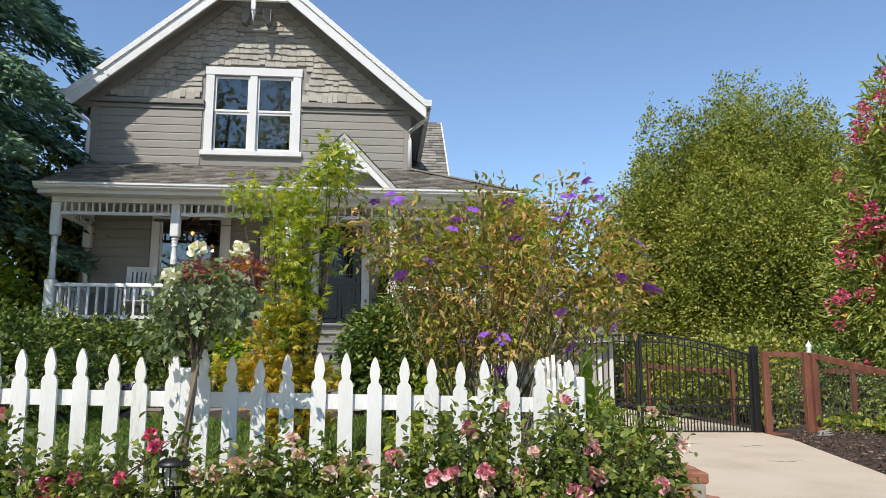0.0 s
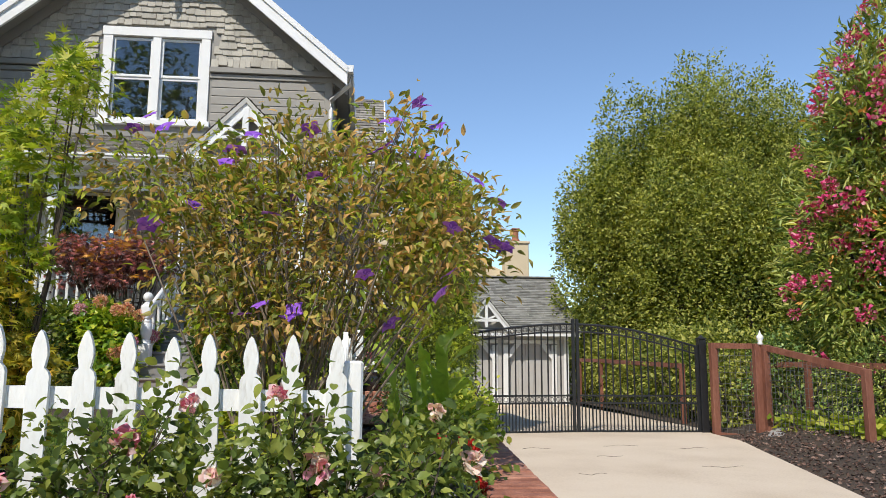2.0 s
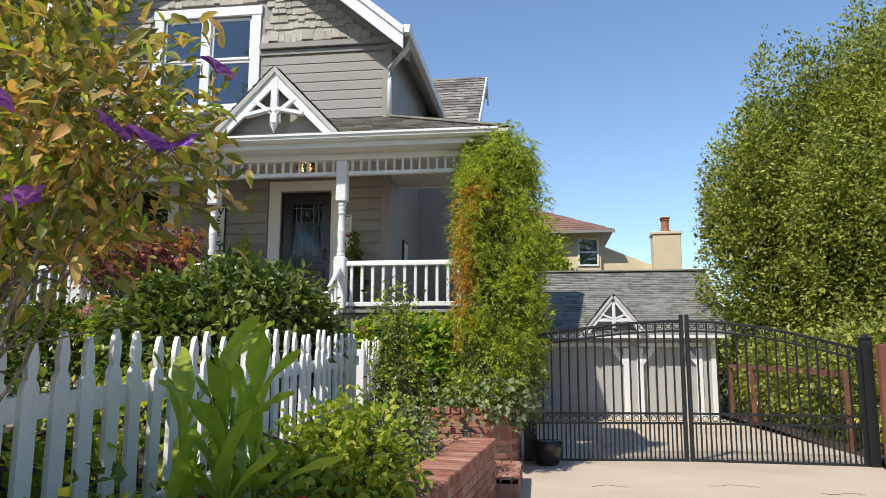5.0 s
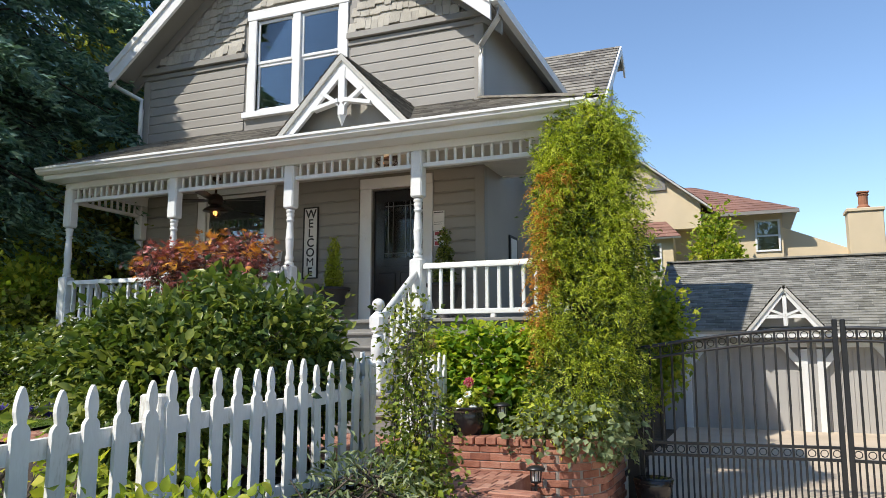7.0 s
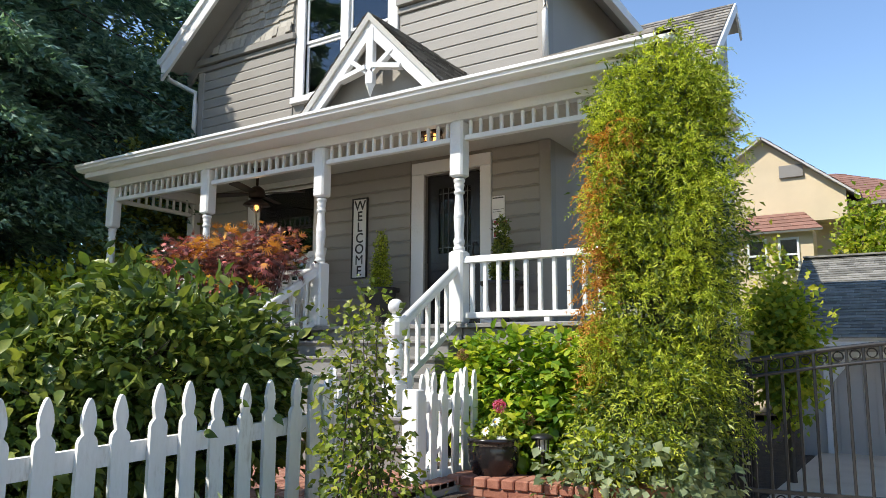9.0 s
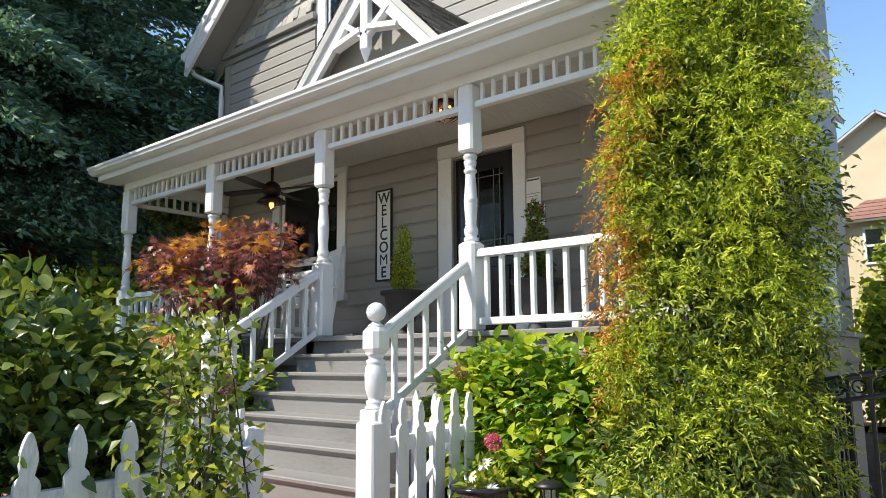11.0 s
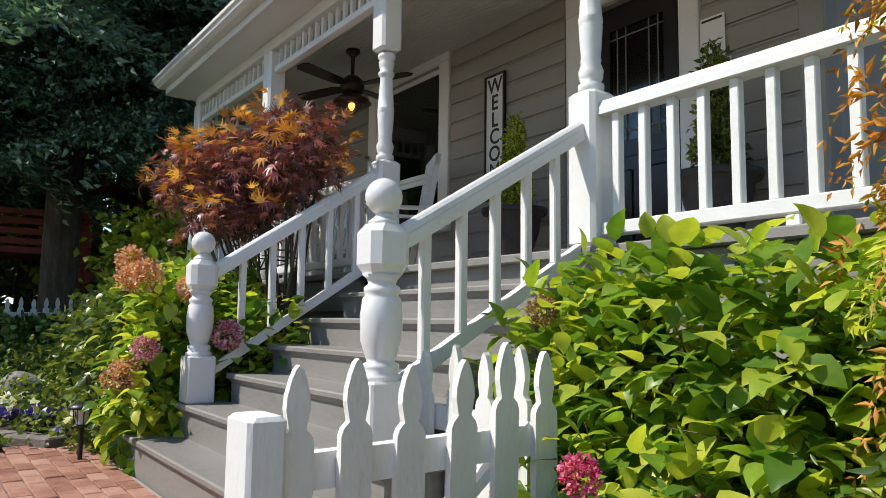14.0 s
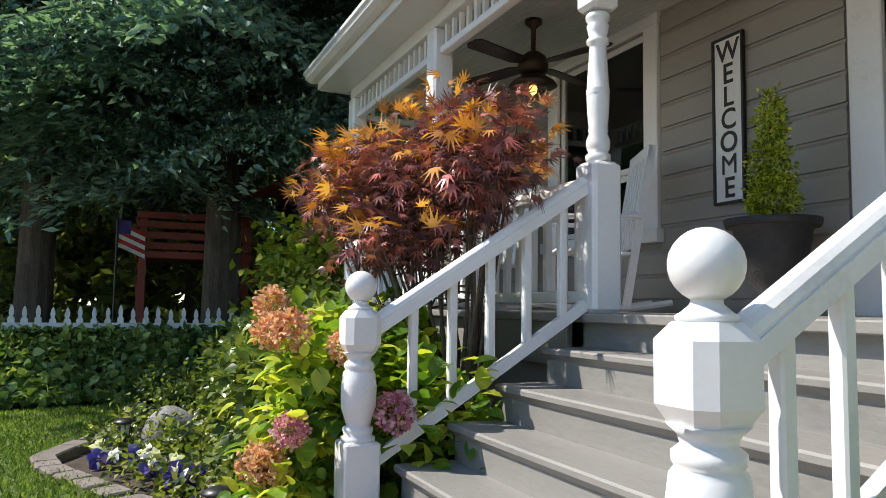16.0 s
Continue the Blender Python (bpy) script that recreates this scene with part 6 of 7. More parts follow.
for i, (x, y, h, r) in enumerate(((8.5, 23.0, 8.2, 1.5), (9.8, 23.4, 10.3, 1.5), (11.2, 23.0, 10.9, 1.6), (12.7, 23.6, 11.6, 1.6), (14.2, 23.2, 10.9, 1.7), (15.6, 23.8, 10.2, 1.7), (10.2, 21.6, 7.4, 1.5), (12.2, 21.3, 7.9, 1.6), (14.0, 21.4, 8.0, 1.6))):
    tall_tree(x, y, h, r, 40 + i, "tall columnar evergreen tree with glossy olive-green leaves")


# -- conifers and woodland to the side of the yard --
def conifer(x, y, h, r, seed, low=2.2, dens=1.0):
    rng = np.random.default_rng(seed)
    t = plant("conifer", "large dark blue-green spruce with drooping boughs", "tree", (x, y, 0.8), "dark conifers beside the yard")
    tr = Build()
    tr.tube([(x, y, 0.3), (x + 0.03, y, 1.2), (x, y + 0.04, h * 0.5), (x, y, h)], [0.42, 0.30, 0.2, 0.03], 12)
    bough = Build()
    pts, dirs = [], []
    n = int(120 * dens)
    for i in range(n):
        f = (i + rng.random()) / n
        z = low + (h - low) * f
        ln = r * (1 - f) ** 0.75 * rng.uniform(0.65, 1.1) * (0.75 + 0.25 * min(1, f * 5)) + 0.25
        a = rng.uniform(0, 6.28)
        d = np.array([math.cos(a), math.sin(a), 0])
        p0 = np.array([x, y, z])
        p1 = p0 + d * ln * 0.55 + np.array([0, 0, 0.05 * ln])
        p2 = p0 + d * ln + np.array([0, 0, -0.22 * ln])
        bough.tube([p0, p1, p2], [0.04 * (1 - f) + 0.012, 0.02, 0.006], 4)
        m = int(ln * 74 * dens) + 12
        u = rng.uniform(0.15, 1.0, m)
        q = np.where(u[:, None] < 0.55, p0 + (p1 - p0) * (u[:, None] / 0.55), p1 + (p2 - p1) * ((u[:, None] - 0.55) / 0.45))
        side = np.array([-d[1], d[0], 0])
        w = rng.normal(size=(m, 1)) * (0.24 * ln * (1.1 - u[:, None]) + 0.10)
        q = q + side * w + np.stack([np.zeros(m), np.zeros(m), -np.abs(w[:, 0]) * 0.5 - rng.uniform(0, 0.18, m)], 1)
        for _ in range(3):
            pts.append(q + rng.normal(size=(m, 3)) * 0.05)
            dirs.append(d + side * np.sign(w) * rng.uniform(0.2, 1.0, (m, 1)) + rng.normal(size=(m, 3)) * 0.35 + np.array([0, 0, -0.35]))
    part("trunk", tr, M_bark, t)
    part("bough_work", bough, M_bark, t)["kind"] = "stuff"
    pts, dirs = np.concatenate(pts), np.concatenate(dirs)
    part("crown", leaves("crown", pts, dirs, 0.17 * rng.uniform(0.6, 1.4, len(pts)), 0.16, "simple", rng, 0.3), L_conifer, t)


conifer(-11.0, 12.55, 21, 6.7, 61, 4.4, 1.6)
conifer(-16.0, 14.6, 17, 4.6, 62, 4.6, 0.8)
conifer(-12.4, 9.8, 16, 4.4, 63, 4.4, 0.9)


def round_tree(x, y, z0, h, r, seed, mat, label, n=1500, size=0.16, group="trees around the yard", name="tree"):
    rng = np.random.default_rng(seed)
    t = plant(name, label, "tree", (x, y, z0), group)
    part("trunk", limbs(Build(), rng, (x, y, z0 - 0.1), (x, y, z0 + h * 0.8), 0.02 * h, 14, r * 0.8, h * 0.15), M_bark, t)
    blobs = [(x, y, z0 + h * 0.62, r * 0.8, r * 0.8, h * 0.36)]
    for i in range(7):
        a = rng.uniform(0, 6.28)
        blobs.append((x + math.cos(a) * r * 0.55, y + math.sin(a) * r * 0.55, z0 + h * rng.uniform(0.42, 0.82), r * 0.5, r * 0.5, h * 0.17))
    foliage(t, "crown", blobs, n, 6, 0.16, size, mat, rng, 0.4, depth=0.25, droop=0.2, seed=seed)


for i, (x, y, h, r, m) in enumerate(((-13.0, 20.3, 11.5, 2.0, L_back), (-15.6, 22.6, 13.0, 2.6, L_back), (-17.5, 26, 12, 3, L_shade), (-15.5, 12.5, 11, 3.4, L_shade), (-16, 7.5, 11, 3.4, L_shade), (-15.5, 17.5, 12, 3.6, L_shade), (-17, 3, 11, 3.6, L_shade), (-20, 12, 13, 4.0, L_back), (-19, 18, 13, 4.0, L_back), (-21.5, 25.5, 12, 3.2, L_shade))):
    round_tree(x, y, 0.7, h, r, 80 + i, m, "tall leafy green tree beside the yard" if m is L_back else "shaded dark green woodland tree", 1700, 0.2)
for i, (x, y, h, r) in enumerate(((-23, 9.5, 9, 2.8), (-25, 6.5, 10, 2.8), (-23.5, 3.5, 9, 2.8), (-26, 12.5, 10, 3.0))):
    round_tree(x, y, 0.0, h, r, 760 + i, L_shade, "dark green woodland tree far behind the yard", 2600, 0.3)
for i, (x, y, h, r) in enumerate(((-7.0, 15.2, 5.0, 1.2), (-7.1, 17.2, 5.5, 1.3), (-7.3, 13.4, 2.6, 0.9))):
    round_tree(x, y, 0.6, h, r, 100 + i, L_lime if i else L_back, "bright green shrubby tree beside the house", 900, 0.12, "shrubs beside the house", "shrub")
round_tree(3.0, 30.8, 0.1, 6.4, 1.0, 110, L_lime, "bright lime-green tree behind the garage", 800, 0.16)
round_tree(0.6, 31.2, 0.1, 5.4, 0.9, 111, L_lime, "bright lime-green tree beside the yellow house", 700, 0.16)
round_tree(2.5, 18.2, 0.1, 2.9, 0.3, 112, L_lime, "leafy green shrub between house and garage", 800, 0.11)
for i, (x, y, h, r) in enumerate(((-11, -20, 23, 6.0), (-2.5, -21, 25, 6.0), (6, -20, 19, 5.2), (14, -21, 19, 5.5), (24, -18, 16, 5.2), (-21, -18, 17, 5.5))):
    round_tree(x, y, 0.0, h, r, 700 + i, L_shade, "tall dark green tree across the street", 1100, 0.3, "trees across the street")
hedge("undergrowth", "dark green undergrowth beneath the conifers", [(-14.5 - (i % 2), 5 + i * 1.7, 1.6, 1.3, 1.3, 1.4 + 0.4 * (i % 3)) for i in range(10)] + [(-20 - (i % 2) * 1.5, -1 + i * 2.4, 2.6 + (i % 3), 1.9, 1.9, 2.4) for i in range(12)] + [(-24.5 - (i % 2), -2 + i * 2.0, 3.6, 1.7, 1.7, 3.6 + 0.8 * (i % 3)) for i in range(14)], 9000, 0.34, L_shade, 720, 0.4, (-14.5, 12, 0.7))
structure("backdrop_hill", sheet(40, 6, -120, 110, 160, 150, lambda x, y: (y - 110) * 0.33 + 6 * noise.noise(Vector((x * 0.05, y * 0.05, 2)))), L_shade, "distant wooded green hill", True)
rng = np.random.default_rng(5)
base = np.stack([rng.uniform(-60, 120, 5000), rng.uniform(108, 130, 5000), np.zeros(5000)], 1)
base[:, 2] = (base[:, 1] - 110) * 0.33 + rng.uniform(0, 5, 5000)
tagged(part("far_woods", leaves("far_woods", base, rng.normal(size=(5000, 3)), rng.uniform(0.8, 1.8, 5000), 0.5, "simple", rng, 0.3), L_shade), "distant hillside woods, hazy green", "woods", "", "stuff")

# -- oleander and the hedge behind the redwood fence --
rng = np.random.default_rng(120)
ol = plant("oleander", "tall oleander with pink flower clusters and long narrow leaves", "shrub", (10.0, 12.6, 0.15))
ob_ = [(10.2, 12.8, 3.2, 1.7, 1.7, 2.6), (9.5, 12.2, 4.4, 0.9, 0.9, 1.7), (10.5, 12.4, 6.0, 1.1, 1.1, 1.8), (9.5, 12.3, 5.6, 0.6, 0.6, 1.2), (9.2, 12.6, 2.5, 0.9, 0.9, 1.3), (11.2, 13.4, 4.2, 1.4, 1.4, 2.2), (9.9, 11.6, 3.2, 0.9, 0.9, 1.5)]
stems(ol, rng, (10.1, 12.6, 0.1), ob_, 30, 0.04, M_bark)
foliage(ol, "leaves", ob_, 2600, 8, 0.10, 0.22, L_ole, rng, 0.10, depth=0.2, droop=0.0, seed=3, flat=0.3)
foliage(ol, "dry_leaves", ob_, 160, 8, 0.07, 0.12, L_jasdead, rng, 0.2, depth=0.05, seed=4)
put_flowers(ol, OLEF, "flower_cluster", on_blobs(rng, ob_, 130, (-0.6, -0.8, 0.2), 1.08), rng, (0.8, 1.6))


hedge("hedge", "dense dark green hedge behind the redwood fence", [(8.6 + i * 0.9, 13.2 - (i % 2) * 0.8 - i * 0.35, 1.0, 0.8, 0.9, 0.95) for i in range(6)], 3000, 0.08, L_ivy, 130, 0.3, (9, 12.5, 0.1))
hedge("hedge", "dense green hedge along the rear fence", [(8.1, 14.4 + i * 1.1, 1.0, 0.7, 0.8, 1.0) for i in range(8)], 2400, 0.11, L_tall, 131, 0.3, (8.1, 18, 0.1))
hedge("hedge", "dark ivy hedge spilling towards the mulch", [(8.9 + 0.3 * i, 11.6 - i * 0.9, 0.85, 0.7, 0.8, 0.85) for i in range(5)], 2400, 0.07, L_ole, 132, 0.2, (9, 10.5, 0.1))
hedge("groundcover", "bright green strawberry leaves under the redwood fence", [(7.75, 12.0, 0.3, 0.22, 0.3, 0.18), (7.95, 11.3, 0.3, 0.2, 0.4, 0.2), (8.05, 10.7, 0.3, 0.2, 0.4, 0.2)], 110, 0.13, L_lime, 133, 0.5, (7.9, 11.2, 0.15), False)

# -- fence-side beds --
YM = [(-0.60, 5.25, 2.35, 0.28, 0.25, 0.45), (-0.64, 5.2, 1.8, 0.18, 0.18, 0.4), (-0.35, 5.2, 2.85, 0.16, 0.15, 0.2), (-0.92, 5.25, 2.6, 0.2, 0.15, 0.16)]
YL = [(-0.68, 5.15, 1.5, 0.2, 0.2, 0.42), (-0.60, 5.15, 1.12, 0.24, 0.2, 0.26), (-0.98, 5.1, 1.36, 0.16, 0.12, 0.07), (-0.45, 5.15, 1.3, 0.14, 0.12, 0.1)]
ym = plant("young_maple", "slender young maple turning lime green to golden orange", "tree", (-0.62, 5.2, 0.65))
rng = np.random.default_rng(140)
stems(ym, rng, (-0.62, 5.2, 0.6), YM + YL, 30, 0.014, M_bark, spread=0.03)
foliage(ym, "upper_leaves", YM, 300, 7, 0.045, 0.06, L_lime, rng, 0.45, "palm", 0.35, 0.2, 0.6, 5)
foliage(ym, "golden_leaves", YL, 400, 7, 0.045, 0.058, L_yellow, rng, 0.45, "palm", 0.35, 0.2, 0.6, 6)

TB = [(0.98, 5.35, 2.05, 0.78, 0.6, 0.55), (1.55, 5.25, 2.02, 0.48, 0.45, 0.48), (0.45, 5.35, 1.98, 0.36, 0.45, 0.5), (0.72, 5.35, 1.6, 0.5, 0.4, 0.25), (1.72, 5.2, 2.05, 0.26, 0.3, 0.28), (0.12, 5.35, 2.32, 0.40, 0.4, 0.30), (1.4, 5.3, 2.6, 0.22, 0.25, 0.25), (0.82, 5.3, 2.5, 0.4, 0.35, 0.22)]
tbm = plant("princess_flower", "large straggly bush with rusty olive leaves and violet flowers", "shrub", (0.85, 5.3, 0.62))
rng = np.random.default_rng(150)
stems(tbm, rng, (0.8, 5.35, 0.55), TB, 90, 0.010, M_bark_pale, spread=0.12)
foliage(tbm, "leaves", TB, 950, 8, 0.06, 0.058, L_tib, rng, 0.21, "broad", depth=0.4, droop=0.05, flat=0.55, seed=7)
foliage(tbm, "green_leaves", TB, 380, 7, 0.06, 0.058, L_lime, rng, 0.18, "broad", depth=0.2, droop=0.05, seed=8)
put_flowers(tbm, TIBF, "violet_flower", on_blobs(rng, TB, 36, (0.35, -0.9, 0.25), 1.08), rng, (0.8, 1.3))


def rose_bush(x, y, z, r, h, seed, flowers, kind, n=260):
    rng = np.random.default_rng(seed)
    t = plant("rose_bush", "leafy rose bush with %s blooms beside the white pickets" % {"pink": "bright pink", "blush": "pale blush pink", "cream": "cream white", "magenta": "deep pink"}[kind], "shrub", (x, y, z), "rose bushes along the fence")
    bl = [(x, y, z + h * 0.45, r, r * 0.55, h * 0.38), (x - r * 0.5, y, z + h * 0.3, r * 0.6, r * 0.5, h * 0.3), (x + r * 0.5, y - 0.05, z + h * 0.3, r * 0.6, r * 0.5, h * 0.3), (x + rng.normal() * 0.15, y + 0.03, z + h * 0.72, r * 0.4, r * 0.35, h * 0.25)]
    stems(t, rng, (x, y, z - 0.03), bl, 16, 0.008, M_bark, spread=0.08)
    foliage(t, "leaves", bl, int(n * 0.95), 6, 0.05, 0.046, L_rose, rng, 0.3, "broad", depth=0.35, droop=0.3, seed=seed)
    put_flowers(t, ROSE[kind], "rose_bloom", on_blobs(rng, bl, flowers, (0.15, -0.9, 0.45), 1.05), rng, (0.6, 0.98))


for i, (x, y, r, h, f, k) in enumerate(((-1.72, 3.75, 0.34, 0.72, 7, "pink"), (-1.33, 3.72, 0.28, 0.70, 6, "magenta"), (-0.62, 3.68, 0.36, 0.66, 11, "blush"), (-0.28, 3.75, 0.26, 0.55, 4, "blush"), (0.36, 3.78, 0.30, 0.92, 6, "pink"), (0.72, 3.76, 0.32, 0.80, 5, "blush"), (1.08, 3.72, 0.33, 0.88, 5, "pink"), (1.36, 3.88, 0.26, 0.74, 3, "blush"), (-2.4, 3.7, 0.36, 0.6, 4, "pink"))):
    rose_bush(x, y, 0.55, r, h * 0.86, 160 + i, f + 2, k)
rt = plant("standard_rose", "standard rose on a bare grey stem with cream blooms", "shrub", (-1.02, 3.98, 0.56))
rng = np.random.default_rng(175)
part("stem", Build().tube([(-1.06, 3.98, 0.5), (-1.02, 3.98, 0.95), (-0.99, 3.99, 1.3), (-1.0, 4.0, 1.52)], [0.022, 0.02, 0.018, 0.014], 7).tube([(-1.03, 3.97, 0.5), (-1.05, 3.96, 0.9), (-0.97, 3.98, 1.42)], [0.014, 0.012, 0.01], 6), M_bark_pale, rt)
RB = [(-0.98, 4.0, 1.78, 0.22, 0.2, 0.17), (-1.12, 4.0, 1.66, 0.14, 0.15, 0.15), (-0.78, 4.0, 1.74, 0.14, 0.15, 0.16)]
stems(rt, rng, (-1.0, 4.0, 1.45), RB, 16, 0.008, M_bark, spread=0.02)
foliage(rt, "leaves", RB, 190, 6, 0.05, 0.05, L_silver, rng, 0.36, depth=0.35, droop=0.3, seed=12)
put_flowers(rt, ROSE["cream"], "rose_bloom", [(-0.98, 3.9, 2.03), (-0.76, 3.92, 2.03), (-1.1, 3.85, 1.88)], rng, (0.9, 1.15))

# -- hedges inside the yard --
hedge("viburnum_hedge", "broad rounded viburnum hedge, glossy dark green, behind the fence", [(0.28, 9.4, 1.55, 0.72, 0.7, 0.62), (-0.02, 9.0, 1.5, 0.46, 0.6, 0.58), (0.68, 9.6, 1.5, 0.42, 0.6, 0.58), (0.3, 8.75, 1.3, 0.6, 0.5, 0.56)], 3300, 0.082, L_hedge, 180, 0.26, (0.0, 9.35, 0.78), per=6, shape="broad")
hedge("shrub", "rounded grey-green shrub behind the picket fence", [(-4.2, 8.2, 1.35, 1.1, 0.8, 0.62), (-5.4, 8.2, 1.35, 0.9, 0.8, 0.6)], 2300, 0.07, L_hedge, 181, 0.3, (-4.4, 8.2, 0.75))
hedge("shrub", "leafy dark shrub in front of the porch", [(-3.4, 12.3, 1.5, 0.8, 0.55, 0.65), (-4.6, 12.4, 1.4, 0.8, 0.55, 0.6), (-5.6, 12.4, 1.3, 0.7, 0.55, 0.6)], 2200, 0.085, L_hedge, 182, 0.4, (-4.4, 12.4, 0.85))
hedge("shrub", "green shrub beside the porch corner", [(-6.9, 13.4, 1.7, 0.8, 0.8, 1.0), (-7.2, 14.2, 1.6, 0.7, 0.7, 0.9)], 1200, 0.11, L_back, 183, 0.4, (-6.7, 12.6, 0.8))


# -- jasmine column --
JB = [(2.32, 12.85, 3.65, 0.50, 0.48, 0.66), (2.32, 12.75, 2.75, 0.54, 0.5, 0.75), (2.36, 12.6, 1.95, 0.48, 0.5, 0.75), (2.36, 12.3, 1.3, 0.5, 0.48, 0.48), (2.55, 12.9, 2.9, 0.38, 0.45, 1.2), (2.08, 12.75, 3.1, 0.26, 0.36, 0.8), (2.55, 12.7, 1.6, 0.35, 0.45, 0.8)]
jm = plant("jasmine_vine", "tall jasmine vine on the porch corner, green with dry orange sprays", "vine", (2.25, 12.7, 0.85))
rng = np.random.default_rng(190)
stems(jm, rng, (2.3, 12.75, 0.8), JB, 44, 0.012, M_bark, spread=0.15)
JL = [(max(p[0], 2.02), p[1], p[2], rng.uniform(0.10, 0.2), rng.uniform(0.10, 0.18), rng.uniform(0.10, 0.24)) for p in on_blobs(rng, JB, 120, (-0.1, -0.5, 0.5), 0.97) + on_blobs(rng, JB, 30, (0.6, 0.4, 0.3), 0.97)]
shoots(jm, "leaves", JL, 6400, 8, (0.08, 0.22), 0.044, L_jas, rng, 21)
# fill leaves in darker hedge green: the column's inner shade, put into colour
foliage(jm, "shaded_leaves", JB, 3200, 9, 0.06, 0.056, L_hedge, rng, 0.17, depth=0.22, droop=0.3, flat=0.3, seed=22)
DRY = [(2.0, 12.36, 3.25, 0.12, 0.12, 0.35), (1.98, 12.30, 2.7, 0.10, 0.12, 0.5), (1.97, 12.18, 2.05, 0.10, 0.12, 0.5), (2.2, 12.28, 3.5, 0.12, 0.1, 0.12)]
shoots(jm, "dry_leaves", DRY, 300, 8, (0.08, 0.2), 0.042, L_jasdead, rng, 23, 1.7)
tend = Build()
for p in on_blobs(rng, JB, 40, (-0.2, -0.6, 0.4), 1.0):
    e = Vector(p) + Vector((rng.normal() * 0.14, rng.normal() * 0.14, rng.uniform(0.0, 0.22)))
    tend.tube([p, Vector(p).lerp(e, 0.5) + Vector((0, 0, 0.05)), e], [0.004, 0.003, 0.0015], 4)
part("tendrils", tend, L_jas, jm)["kind"] = "stuff"
hedge("ivy", "variegated glossy ivy spilling over the brick planter", [(2.35, 12.0, 0.98, 0.4, 0.4, 0.2), (2.6, 12.4, 0.9, 0.25, 0.5, 0.25), (2.0, 11.85, 0.95, 0.3, 0.2, 0.15)], 260, 0.075, L_silver, 191, 0.45, (2.35, 12.1, 0.85), False)

# -- climbing rose by the fence gate --
CR = [(1.69, 9.8, 1.15, 0.28, 0.22, 0.5), (1.64, 9.8, 1.7, 0.2, 0.18, 0.42), (1.78, 9.6, 0.85, 0.3, 0.25, 0.25)]
cr = plant("climbing_rose", "sparse climbing rose with small green leaves by the gate", "shrub", (1.69, 9.8, 0.6))
rng = np.random.default_rng(200)
stems(cr, rng, (1.69, 9.8, 0.55), CR, 26, 0.007, M_bark, spread=0.1)
foliage(cr, "leaves", CR, 400, 6, 0.05, 0.045, L_rose, rng, 0.36, depth=0.4, droop=0.3, seed=31)
foliage(cr, "young_leaves", CR, 120, 6, 0.05, 0.045, L_lime, rng, 0.36, depth=0.2, droop=0.3, seed=32)

# -- hydrangeas --
def hydrangea(label, blobs, n, heads, seed, foot, size=0.085):
    rng = np.random.default_rng(seed)
    t = plant("hydrangea", label, "shrub", foot, "hydrangeas beside the steps")
    stems(t, rng, foot, blobs, 22, 0.009, M_bark_pale, spread=0.2)
    foliage(t, "leaves", blobs, n, 5, 0.06, size, L_hyd, rng, 0.38, "broad", 0.25, 0.25, 0.75, seed, smooth=False, top=max(b[2] + b[5] for b in blobs) + 0.02)
    for k, p in heads:
        part("flower_head", MOP[k], None, t, at=pose(*p, 0, 0, rng.uniform(0, 360)) @ Matrix.Scale(rng.uniform(0.9, 1.1) * (0.62 if seed == 210 else 1.0), 4))
    return t


hydrangea("leafy green hydrangea beside the steps with dried brown heads", [(1.2, 12.65, 1.52, 0.55, 0.36, 0.46), (0.68, 12.62, 1.45, 0.36, 0.3, 0.46), (1.62, 12.6, 1.42, 0.32, 0.3, 0.46), (1.1, 12.45, 1.15, 0.55, 0.32, 0.32)], 1150,
          [("brown", (0.71, 12.36, 1.77)), ("brown", (1.40, 12.22, 1.27)), ("pink", (1.30, 11.92, 1.38))], 210, (1.1, 12.6, 0.84), 0.098)
hydrangea("hydrangea with faded salmon and mauve mop heads beside the newel", [(-2.35, 12.05, 1.55, 0.38, 0.34, 0.5), (-2.2, 11.88, 1.2, 0.3, 0.26, 0.32), (-2.7, 12.4, 1.7, 0.4, 0.4, 0.45), (-2.0, 12.5, 1.4, 0.3, 0.35, 0.4)], 850,
          [("salmon", (-2.40, 11.75, 2.10)), ("salmon", (-2.16, 11.70, 1.98)), ("salmon", (-2.05, 11.76, 1.99)), ("mauve", (-1.95, 11.76, 1.56)), ("mauve", (-1.80, 12.18, 1.64)), ("salmon", (-2.14, 11.66, 1.39)), ("salmon", (-2.05, 11.68, 1.40)), ("salmon", (-1.95, 12.0, 1.92)), ("mauve", (-2.75, 12.0, 2.0))], 211, (-2.3, 12.2, 0.86), 0.098)

# -- crimson maple --
MB = [(-2.45, 12.62, 2.85, 0.62, 0.5, 0.30), (-3.0, 12.5, 2.72, 0.48, 0.42, 0.32), (-3.2, 12.3, 2.85, 0.3, 0.3, 0.2), (-1.98, 12.66, 2.85, 0.34, 0.3, 0.32), (-2.5, 12.5, 2.5, 0.45, 0.4, 0.16)]
mp_ = plant("red_maple", "crimson laceleaf maple with orange tips beside the steps", "tree", (-2.4, 12.75, 0.88))
rng = np.random.default_rng(220)
stems(mp_, rng, (-2.4, 12.75, 0.85), MB, 36, 0.018, M_bark, spread=0.03)
foliage(mp_, "leaves", MB, 520, 6, 0.06, 0.086, L_maple, rng, 0.4, "lace", 0.35, 0.3, 0.75, 41)
